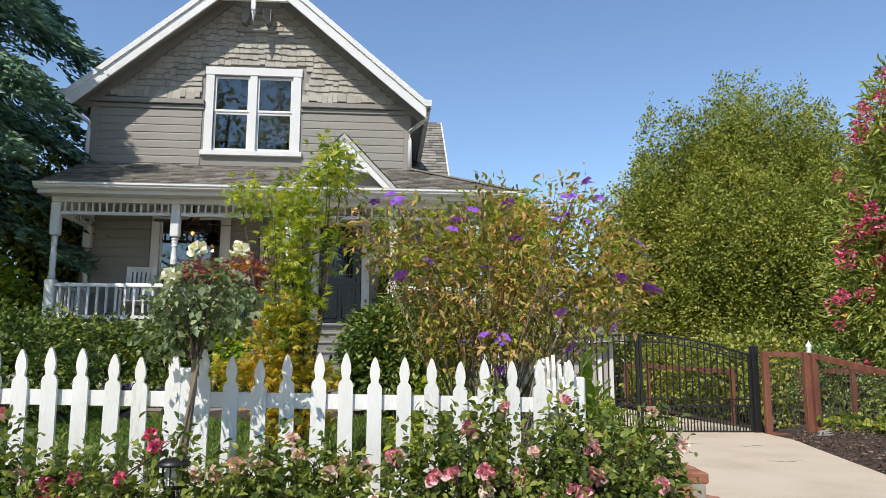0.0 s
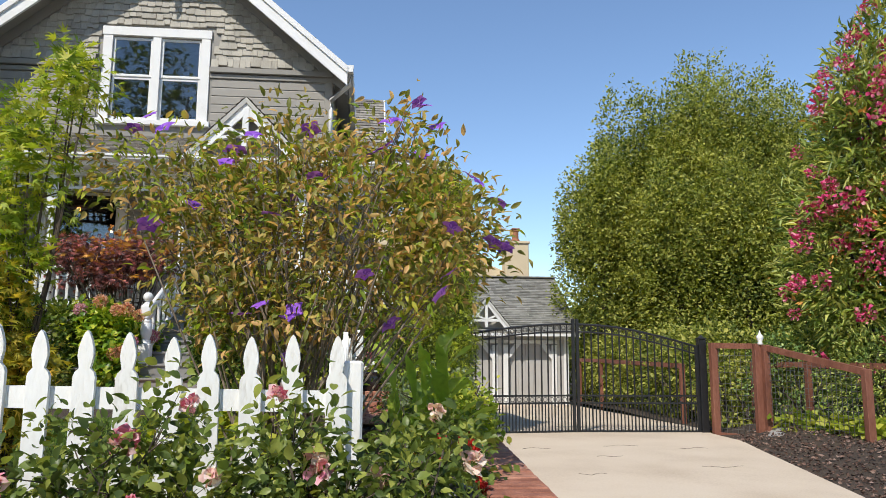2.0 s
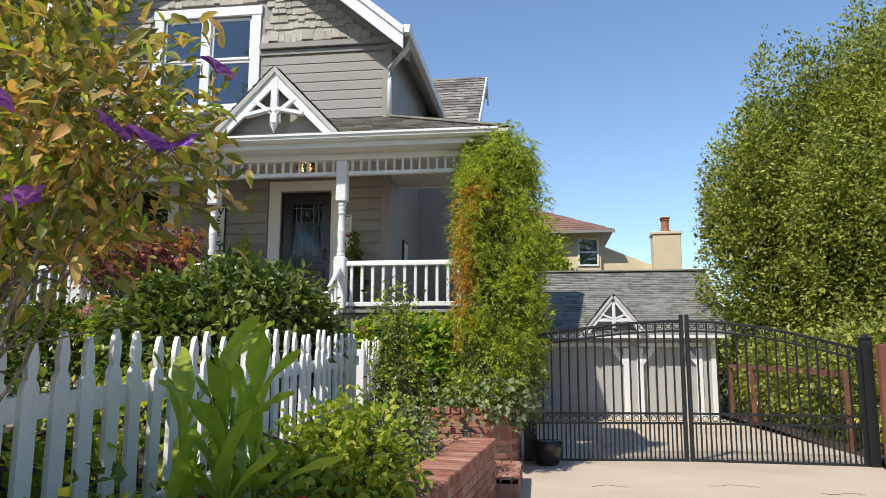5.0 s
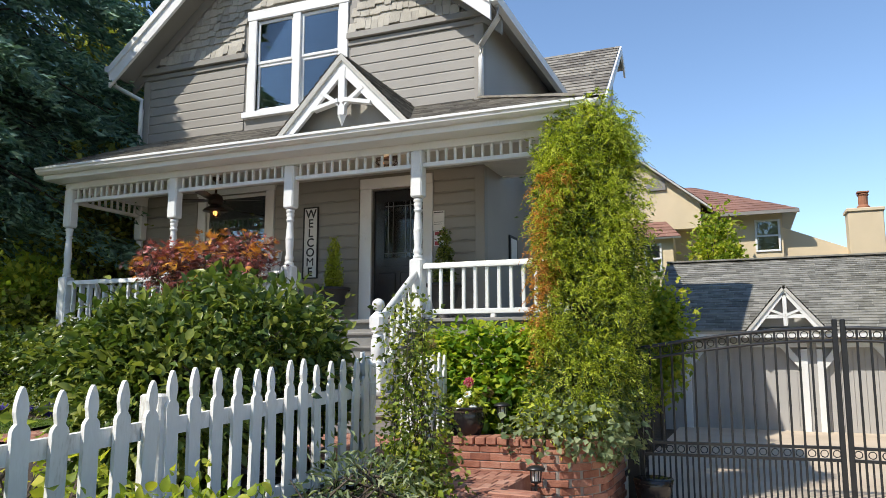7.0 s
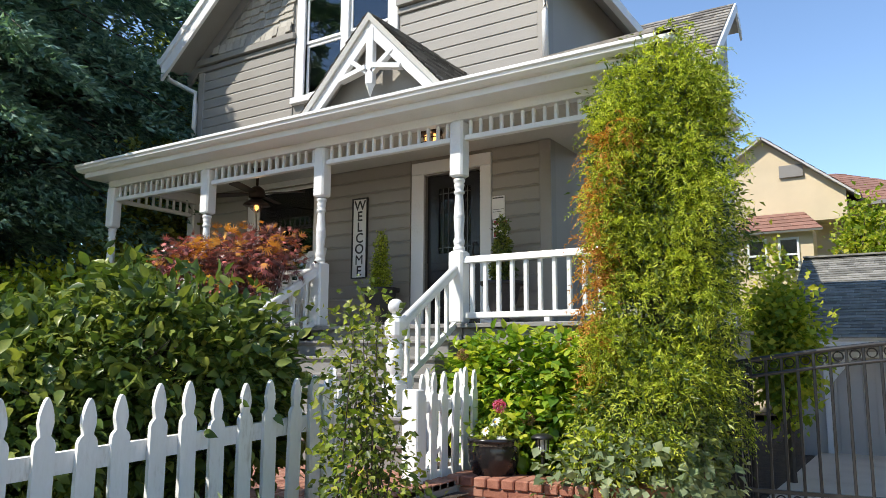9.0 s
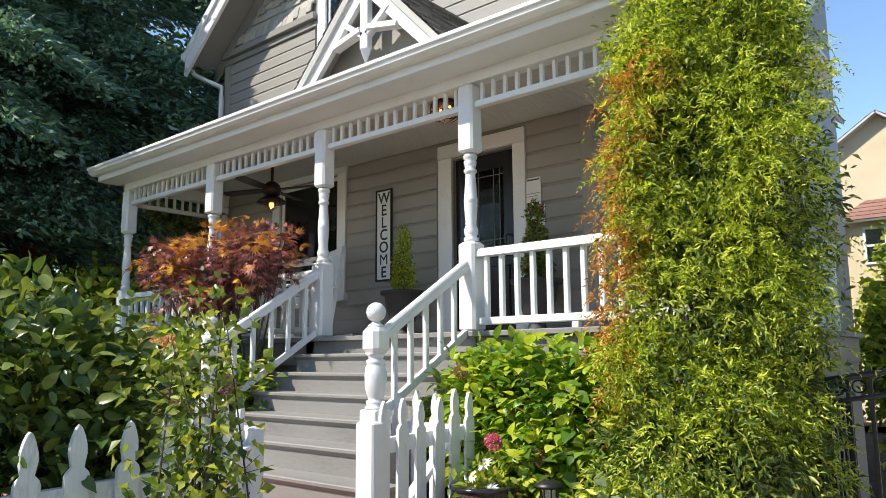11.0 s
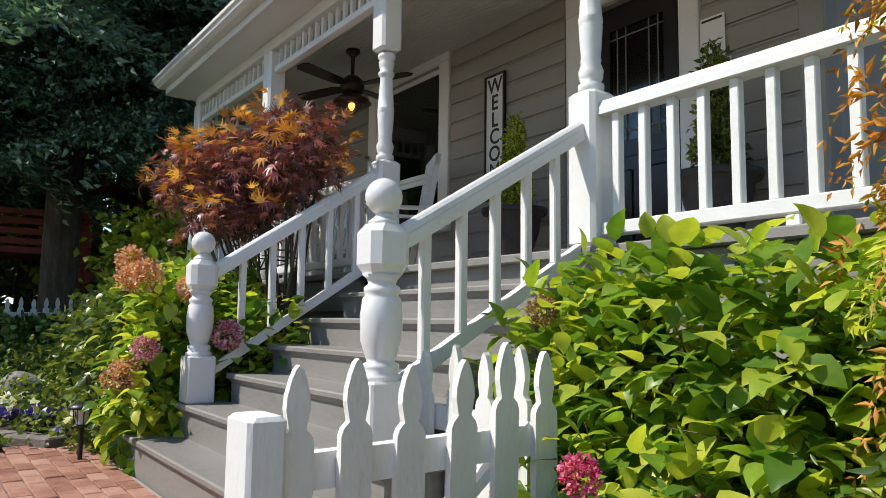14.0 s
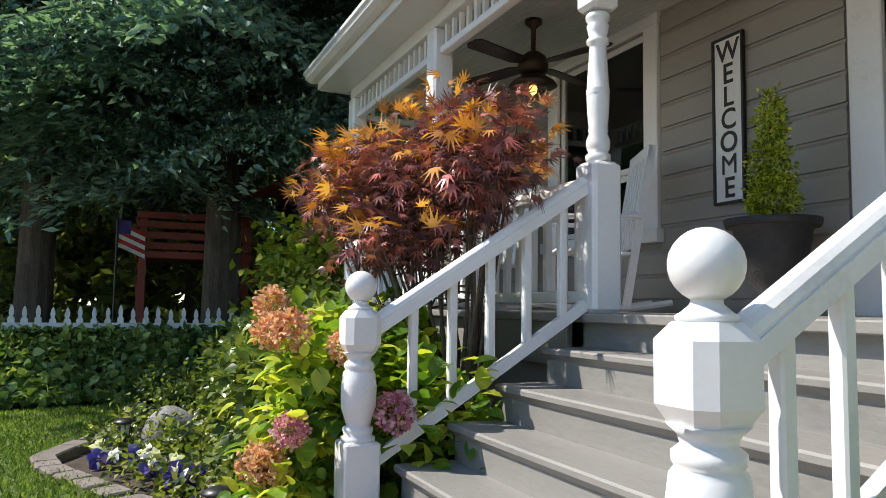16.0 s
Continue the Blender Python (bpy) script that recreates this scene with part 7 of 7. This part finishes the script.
foliage(mp_, "orange_leaves", MB, 72, 5, 0.05, 0.09, L_jasdead, rng, 0.4, "lace", 0.04, 0.0, 0.6, 42, low=0.1)

# -- canna, leafy bed plants --
cn = plant("canna", "canna lilies with broad upright green leaves", "plant", (1.72, 6.1, 0.55))
rng = np.random.default_rng(230)


def blade(parent, foot, lean, ln, w, mat, name="leaf"):
    """One long arching leaf with a keel."""
    v, f = [], []
    a = math.atan2(lean[1], lean[0])
    side = Vector((-math.sin(a), math.cos(a), 0))
    for i in range(9):
        t = i / 8
        c = Vector(foot) + Vector((lean[0] * t * t * ln, lean[1] * t * t * ln, ln * (t - 0.28 * t * t * math.hypot(*lean))))
        ww = w * (0.10 + 0.90 * math.sin(math.pi * min(1, t * 1.7) * 0.5)) * (1 - t ** 3.5)
        wave = 0.02 * math.sin(t * 9)
        v += [c - side * ww + Vector((0, 0, 0.25 * ww + wave)), c, c + side * ww + Vector((0, 0, 0.25 * ww - wave))]
        if i:
            k = 3 * i
            f += [(k - 3, k - 2, k + 1, k), (k - 2, k - 1, k + 2, k + 1)]
    return part(name, Build().add(v, f), mat, parent, "", True)


for i in range(7):
    fx2, fy2 = 1.72 + rng.normal() * 0.16, 6.1 + rng.normal() * 0.22
    hh = rng.uniform(0.42, 0.78)
    part("stalk", Build().tube([(fx2, fy2, 0.5), (fx2 + 0.02, fy2, 0.5 + hh)], [0.014, 0.008], 6), L_canna, cn)
    for j in range(5):
        a = rng.uniform(0, 6.28)
        s = rng.uniform(0.25, 0.95)
        blade(cn, (fx2, fy2, 0.55 + hh * (0.22 + 0.2 * j)), (math.cos(a) * s, math.sin(a) * s), rng.uniform(0.28, 0.44), rng.uniform(0.036, 0.058), L_canna)
hedge("bed_plant", "bright lime-green leafy bedding plant", [(1.95, 7.1, 0.85, 0.28, 0.42, 0.3), (1.8, 6.7, 0.75, 0.25, 0.3, 0.25)], 780, 0.05, L_lime, 240, 0.34, (1.9, 7.0, 0.55), shape="broad")
hedge("bed_plant", "low mixed green bedding plants at the wall", [(1.62, 5.4, 0.72, 0.26, 0.5, 0.24), (1.5, 4.7, 0.72, 0.24, 0.3, 0.22)], 360, 0.06, L_rose, 241, 0.36, (1.8, 5.0, 0.5))
ger = hedge("geranium", "scarlet geraniums in the bed by the wall", [(1.7, 5.2, 0.72, 0.2, 0.3, 0.16), (1.78, 6.2, 0.72, 0.18, 0.25, 0.16)], 160, 0.05, L_rose, 242, 0.5, (1.72, 5.5, 0.52), False)
rng = np.random.default_rng(243)
put_flowers(ger, GERAN, "red_flower", on_blobs(rng, [(1.7, 5.2, 0.75, 0.22, 0.32, 0.16), (1.78, 6.2, 0.75, 0.2, 0.28, 0.16)], 22, (0.2, -0.5, 0.8), 1.1), rng)
hedge("bed_plant", "grey-green lavender in the bed", [(1.75, 8.9, 0.8, 0.3, 0.4, 0.25), (1.7, 8.0, 0.7, 0.3, 0.4, 0.2)], 330, 0.07, L_silver, 244, 0.14, (1.75, 8.5, 0.56))
hedge("bed_plant", "green leafy perennials inside the side fence", [(0.7, 7.3, 0.95, 0.4, 0.6, 0.3), (0.6, 6.2, 0.9, 0.4, 0.5, 0.28), (0.5, 5.2, 0.85, 0.4, 0.4, 0.25)], 500, 0.07, L_lime, 245, 0.38, (0.6, 6.5, 0.65))
hedge("bed_plant", "green stems at the foot of the jasmine", [(2.05, 12.05, 1.0, 0.2, 0.22, 0.2), (2.1, 11.95, 1.0, 0.28, 0.2, 0.2)], 200, 0.06, L_jas, 246, 0.2, (1.8, 12.0, 0.84))
dz = thing("daisy", "white daisies and a pink flower in the glazed pot", "flower", pose(1.3, 11.9, 1.1))
rng = np.random.default_rng(250)
for p in ((1.33, 11.80, 1.27), (1.38, 11.78, 1.14), (1.25, 11.8, 1.2)):
    fl = part("daisy_head", DAISY, None, dz, at=pose(*p, 50, 0, rng.uniform(-30, 30)))
    part("centre", Build().lathe([(0.0, 0.002), (0.012, 0.004), (0.008, 0.012), (0.0, 0.014)], 10), F_yellow, dz, at=pose(*p, 50, 0, 0))
    part("flower_stem", Build().tube([(1.28, 11.88, 1.1), p], 0.003, 5), L_hyd, dz)
foliage(dz, "leaves", [(1.28, 11.88, 1.14, 0.16, 0.14, 0.1)], 40, 5, 0.04, 0.06, L_lime, rng, 0.35, seed=3)

# -- topiary --
for x, n, sz, lab in ((-1.76, 700, 0.03, "slim conical green topiary in the dark urn"), (0.02, 330, 0.05, "climbing green plant in the dark urn")):
    tp = plant("topiary", lab, "plant", (x, 14.4, FLOOR + 0.5))
    rng = np.random.default_rng(int(260 + x * 10))
    part("stem", Build().tube([(x, 14.4, FLOOR + 0.38), (x, 14.4, FLOOR + 1.1)], [0.012, 0.006], 6), M_bark, tp)
    bl = [(x, 14.4, FLOOR + 0.66, 0.14, 0.14, 0.16), (x, 14.4, FLOOR + 0.87, 0.10, 0.10, 0.2), (x, 14.4, FLOOR + 1.1, 0.06, 0.06, 0.2)]
    foliage(tp, "leaves", bl, n, 5, 0.018, sz, L_jas if x < -1 else L_rose, rng, 0.3, depth=0.2, seed=5)

# -- flower bed beside the path, ivy, grass, mulch --
bed = hedge("flower_bed", "low green bed plants inside the stone edging", [(-3.6, 11.75, 0.96, 0.6, 0.4, 0.16), (-4.6, 11.6, 0.97, 0.6, 0.5, 0.16), (-5.4, 11.4, 0.97, 0.5, 0.5, 0.18), (-3.0, 11.85, 0.98, 0.4, 0.3, 0.18), (-6.3, 11.6, 1.1, 0.6, 0.4, 0.3), (-4.4, 12.2, 1.15, 0.8, 0.4, 0.3)], 900, 0.06, L_rose, 270, 0.36, (-4.3, 12.0, 0.88), False)
rng = np.random.default_rng(271)
put_flowers(bed, PANSY_W, "white_flower", [(x, rng.uniform(11.45 - 0.62 * math.exp(-((x + 5.2) ** 2)), 11.9), rng.uniform(0.97, 1.12)) for x in rng.uniform(-6.2, -2.9, 20)], rng, (1.0, 1.6))
put_flowers(bed, PANSY_B, "blue_flower", [(x, 11.42 - 0.6 * math.exp(-((x + 5.2) ** 2)) + rng.uniform(0, 0.3), rng.uniform(0.94, 1.02)) for x in rng.uniform(-5.4, -3.1, 10)], rng, (1.3, 1.9))
bd = thing("boulder", "rounded grey boulder in the flower bed", "rock", pose(-5.4, 11.5, 0.9))
rk = bmesh.new()
bmesh.ops.create_icosphere(rk, subdivisions=3, radius=0.2)
for v in rk.verts:
    v.co *= 1 + 0.22 * noise.noise(v.co * 6)
    v.co.z *= 0.95
me = bpy.data.meshes.new("boulder")
rk.to_mesh(me)
rk.free()
me.polygons.foreach_set("use_smooth", [True] * len(me.polygons))
me.materials.append(M_stone)
part("stone", me, None, bd, at=pose(-5.4, 11.5, 1.02) @ Matrix.Scale(1.1, 4))
for x, y, s in ((7.62, 12.1, 0.9), (7.35, 11.75, 0.7), (7.75, 11.5, 0.6), (7.5, 11.2, 0.5), (7.95, 10.8, 0.7), (7.7, 10.6, 0.5)):
    b2 = thing("boulder", "tan garden stone edging the mulch bed", "rock", pose(x, y, 0.15), "stones along the mulch bed")
    part("stone", me, None, b2, at=pose(x, y, 0.2, 0, 0, x * 90) @ Matrix.Diagonal((s * 1.2, s, s * 0.7, 1)))
eb = structure("stone_edging", Build().box(-9, 11.45, 0.5, -8.9, 11.5, 0.6), M_edge, "curved mortared stone edging between lawn and bed")
path = [(-8.5, 11.35), (-7.2, 11.25), (-6.2, 11.0), (-5.6, 10.72), (-5.25, 10.58), (-4.85, 10.66), (-4.1, 11.0), (-3.5, 11.3), (-3.2, 11.5)]
for a, c in zip(path, path[1:]):
    n = max(2, int(math.dist(a, c) / 0.26))
    ang = math.degrees(math.atan2(c[1] - a[1], c[0] - a[0]))
    for i in range(n):
        t = (i + 0.5) / n
        part("edging_stone", Build().chamfer(-0.125, -0.09, -0.1, 0.125, 0.09, 0.05, 0.012), M_edge, eb, at=pose(a[0] + (c[0] - a[0]) * t, a[1] + (c[1] - a[1]) * t, 0.87, rb.uniform(-2, 2), rb.uniform(-2, 2), ang + rb.uniform(-4, 4)))


def scatter(name, label, cat, n, area, height, size, mat, seed, width=0.35, shape="simple", lift=0.7, keep=None, spread=1.0):
    """Many small leaves over an area (x0, y0, x1, y1), joined as stuff."""
    rng = np.random.default_rng(seed)
    x, y = rng.uniform(area[0], area[2], n), rng.uniform(area[1], area[3], n)
    if keep is not None:
        k = np.array([keep(a, c) for a, c in zip(x, y)])
        x, y = x[k], y[k]
    z = np.array([height(a, c) for a, c in zip(x, y)])
    d = np.stack([rng.normal(size=len(x)) * spread, rng.normal(size=len(x)) * spread, np.full(len(x), lift)], 1)
    me = leaves(name, np.stack([x, y, z], 1), d, size * rng.uniform(0.6, 1.4, len(x)), width, shape, rng, 0.3)
    return tagged(part(name, me, mat), label, cat, "", "stuff")


scatter("grass", "mown green lawn grass, dappled with shade", "grass", 52000, (-8.5, 7.5, -3.1, 11.4), lambda x, y: yard_z(y) + 0.02 + rough(x, y), 0.05, L_grass, 280, 0.07, lift=1.1, spread=0.6, keep=lambda x, y: y < 11.25 - 0.62 * math.exp(-((x + 5.2) ** 2)))
scatter("grass", "sunlit lawn grass behind the picket fence", "grass", 20000, (-3.1, 4.6, 0.2, 8.4), lambda x, y: yard_z(y) + 0.02 + rough(x, y), 0.05, L_grass, 281, 0.07, lift=1.1, spread=0.6)
scatter("ivy_ground", "dense dark ivy groundcover under the conifers", "ivy", 26000, (-10.3, 6.5, -8.3, 18.5), lambda x, y: 0.88 + 0.8 * max(0, min(1, (-8.3 - x) / 1.0)) * random.random() ** 0.5 + 0.1 * random.random(), 0.11, L_ivy, 282, 0.45, "broad", 0.5)
scatter("mulch", "loose brown bark mulch on the bed", "mulch", 9000, (5.4, 5.5, 9.0, 12.6), lambda x, y: max(-0.05, min(0.2, (x - (5.0 + (y - 4) * 0.235)) * 0.25 - 0.02) + rough(x, y, 0.05) + drive_z(y)) + 0.012, 0.045, M_mulch, 283, 0.3, "simple", 0.15, keep=lambda x, y: x > 5.02 + (y - 4) * 0.235)
scatter("fallen_leaves", "scattered fallen leaves and bark in the bed", "leaves", 5000, (1.25, 4.4, 2.1, 9.8), lambda x, y: 0.535 + rough(x, y) + (y - 6) * 0.012, 0.045, M_mulch, 284, 0.35, "simple", 0.2, keep=lambda x, y: x < 1.93 + (y - 6) * 0.065)
scatter("low_plants", "low green weeds and seedlings in the rose bed", "plants", 5000, (-5.5, 3.0, 1.45, 4.6), lambda x, y: yard_z(3.5) + 0.02 + 0.1 * random.random(), 0.07, L_rose, 285, 0.35, "simple", 0.7)

# ---- beyond the yard: play house, flag, cart ----
ph = thing("play_house", "red wooden play structure with rails and ladder under the trees", "playhouse", pose(-13, 12.2, 0.9))
part("deck", Build().chamfer(-13.6, 11.3, 2.85, -12.0, 13.2, 2.97), M_redplay, ph)
for x, y in ((-13.5, 11.4), (-12.1, 11.4), (-13.5, 13.1), (-12.1, 13.1)):
    part("leg", Build().chamfer(x - 0.06, y - 0.06, 0.6, x + 0.06, y + 0.06, 3.62), M_redplay, ph)
for z in (3.0, 3.18, 3.36, 3.52):
    part("rail", Build().chamfer(-12.06, 11.3, z, -12.02, 13.2, z + 0.12), M_redplay, ph)
    part("rail", Build().chamfer(-13.5, 11.3, z, -12.07, 11.34, z + 0.12), M_redplay, ph)
part("canopy", Build().prism([(13.0, 4.05), (13.8, 4.35), (14.6, 4.05), (14.6, 4.0), (13.8, 4.3), (13.0, 4.0)], -13.8, -11.9, "x"), M_redplay, ph)
for s in (-0.28, 0.28):
    part("ladder_rail", Build().bar((-11.9 + s, 13.5, 2.85), (-11.9 + s, 11.9, 1.2), 0.06, 0.12), M_redplay, ph)
for k in range(6):
    part("rung", Build().chamfer(-12.2, 11.95 + k * 0.26, 1.35 + k * 0.27, -11.6, 12.11 + k * 0.26, 1.38 + k * 0.27), M_redplay, ph)
fl = thing("flag", "small striped flag on a dark pole", "flag", pose(-11.5, 11.0, 0.9))
part("pole", Build().tube([(-11.5, 11.0, 0.7), (-11.5, 11.0, 3.45)], 0.018, 6), M_black, fl)
for i in range(6):
    part("stripe", Build().add([(-11.5, 11.02, 3.4 - i * 0.07), (-11.5, 11.42, 3.22 - i * 0.07), (-11.5, 11.42, 3.15 - i * 0.07), (-11.5, 11.02, 3.33 - i * 0.07)], [(0, 1, 2, 3)]), (F_red if i % 2 == 0 else F_white), fl)
part("canton", Build().box(-11.506, 11.02, 3.19, -11.494, 11.2, 3.4), F_blue, fl)
for y, z in ((10.4, 1.5), (11.2, 1.35)):
    bn = thing("bench", "weathered red timber bench beyond the fence", "bench", pose(-11.0, y, 0.9))
    part("seat", Build().chamfer(-11.4, y - 0.6, z, -10.9, y + 0.6, z + 0.06), M_redplay, bn)
    part("leg", Build().chamfer(-11.3, y - 0.5, 0.6, -11.2, y - 0.4, z), M_redplay, bn)
    part("leg", Build().chamfer(-11.3, y + 0.4, 0.6, -11.2, y + 0.5, z), M_redplay, bn)

# ---- siding boards and wall shingles ----


def board(x0, x1, z0, h, y):
    return Build().prism([(y - 0.001, z0 + 0.004), (y - 0.020, z0 + 0.004), (y - 0.020, z0 + h * 0.82), (y - 0.009, z0 + h * 0.93), (y - 0.009, z0 + h), (y - 0.001, z0 + h)], x0, x1, "x")


h = 0.182
for j in range(12):
    z0 = FLOOR + 0.10 + j * h
    hh = min(h, 4.35 - z0)
    segs = [(XL, -4.645), (-3.055, -1.525), (-0.275, XR - 0.132)] if z0 + h > 2.62 else [(XL, -1.525), (-0.275, XR - 0.132)]
    for x0, x1 in segs:
        if hh > 0.03:
            part("siding_board", board(x0, x1, z0, hh, WALL_Y), M_siding, front)
part("skirting_board", Build().chamfer(XL, WALL_Y - 0.028, FLOOR, -1.525, WALL_Y - 0.001, FLOOR + 0.095).chamfer(-0.275, WALL_Y - 0.028, FLOOR, XR - 0.13, WALL_Y - 0.001, FLOOR + 0.095), M_siding, front)
h = 0.163
for j in range(8):
    z0 = 5.19 + j * h
    for x0, x1 in ((XL + 0.131, UPWIN[0] - 0.225), (UPWIN[1] + 0.225, XR - 0.131)):
        part("siding_board", board(x0, x1, z0, h, WALL_Y), M_siding, front)
gab = [o for o in hb.children if o.name.startswith("gable_wall")][0]
SH = {}
rs = random.Random(21)
count, rest = 0, Build()
for j in range(18):
    z0 = 6.72 + j * 0.128
    zmid = z0 + 0.10
    half = (9.20 - zmid) / PITCH + 0.06
    x = RIDGE_X - half - rs.random() * 0.1
    while x < RIDGE_X + half:
        w = rs.choice((0.10, 0.12, 0.14, 0.165, 0.19))
        x1 = min(x + w, RIDGE_X + half)
        lo = rs.choice((0, 0, 0.026, -0.018))
        a = max(x, RIDGE_X - half)
        if x1 - a > 0.03 and not (x1 > UPWIN[0] - 0.185 and a < UPWIN[1] + 0.185 and z0 < UPWIN[3] + 0.17):
            ww = round(x1 - a, 3)
            flare = 0.035 if j == 0 else 0.0
            if ww not in SH:
                SH[ww] = Build().prism([(-0.003, 0.0), (-0.040, 0.0), (-0.040, 0.014), (-0.008, 0.165), (-0.003, 0.165)], 0.002, ww - 0.003, "x").mesh("shingle")
                SH[ww].materials.append(M_shingle)
            if count < 300:
                part("shingle", SH[ww], None, gab, at=pose(a, WALL_Y - flare, z0 + lo))
                count += 1
            else:
                rest.prism([(WALL_Y - 0.003, z0 + lo), (WALL_Y - 0.040, z0 + lo), (WALL_Y - 0.040, z0 + lo + 0.014), (WALL_Y - 0.008, z0 + lo + 0.165), (WALL_Y - 0.003, z0 + lo + 0.165)], a + 0.002, x1 - 0.001, "x")
        x += w
part("upper_shingles", rest, M_shingle_far, gab)["kind"] = "stuff"
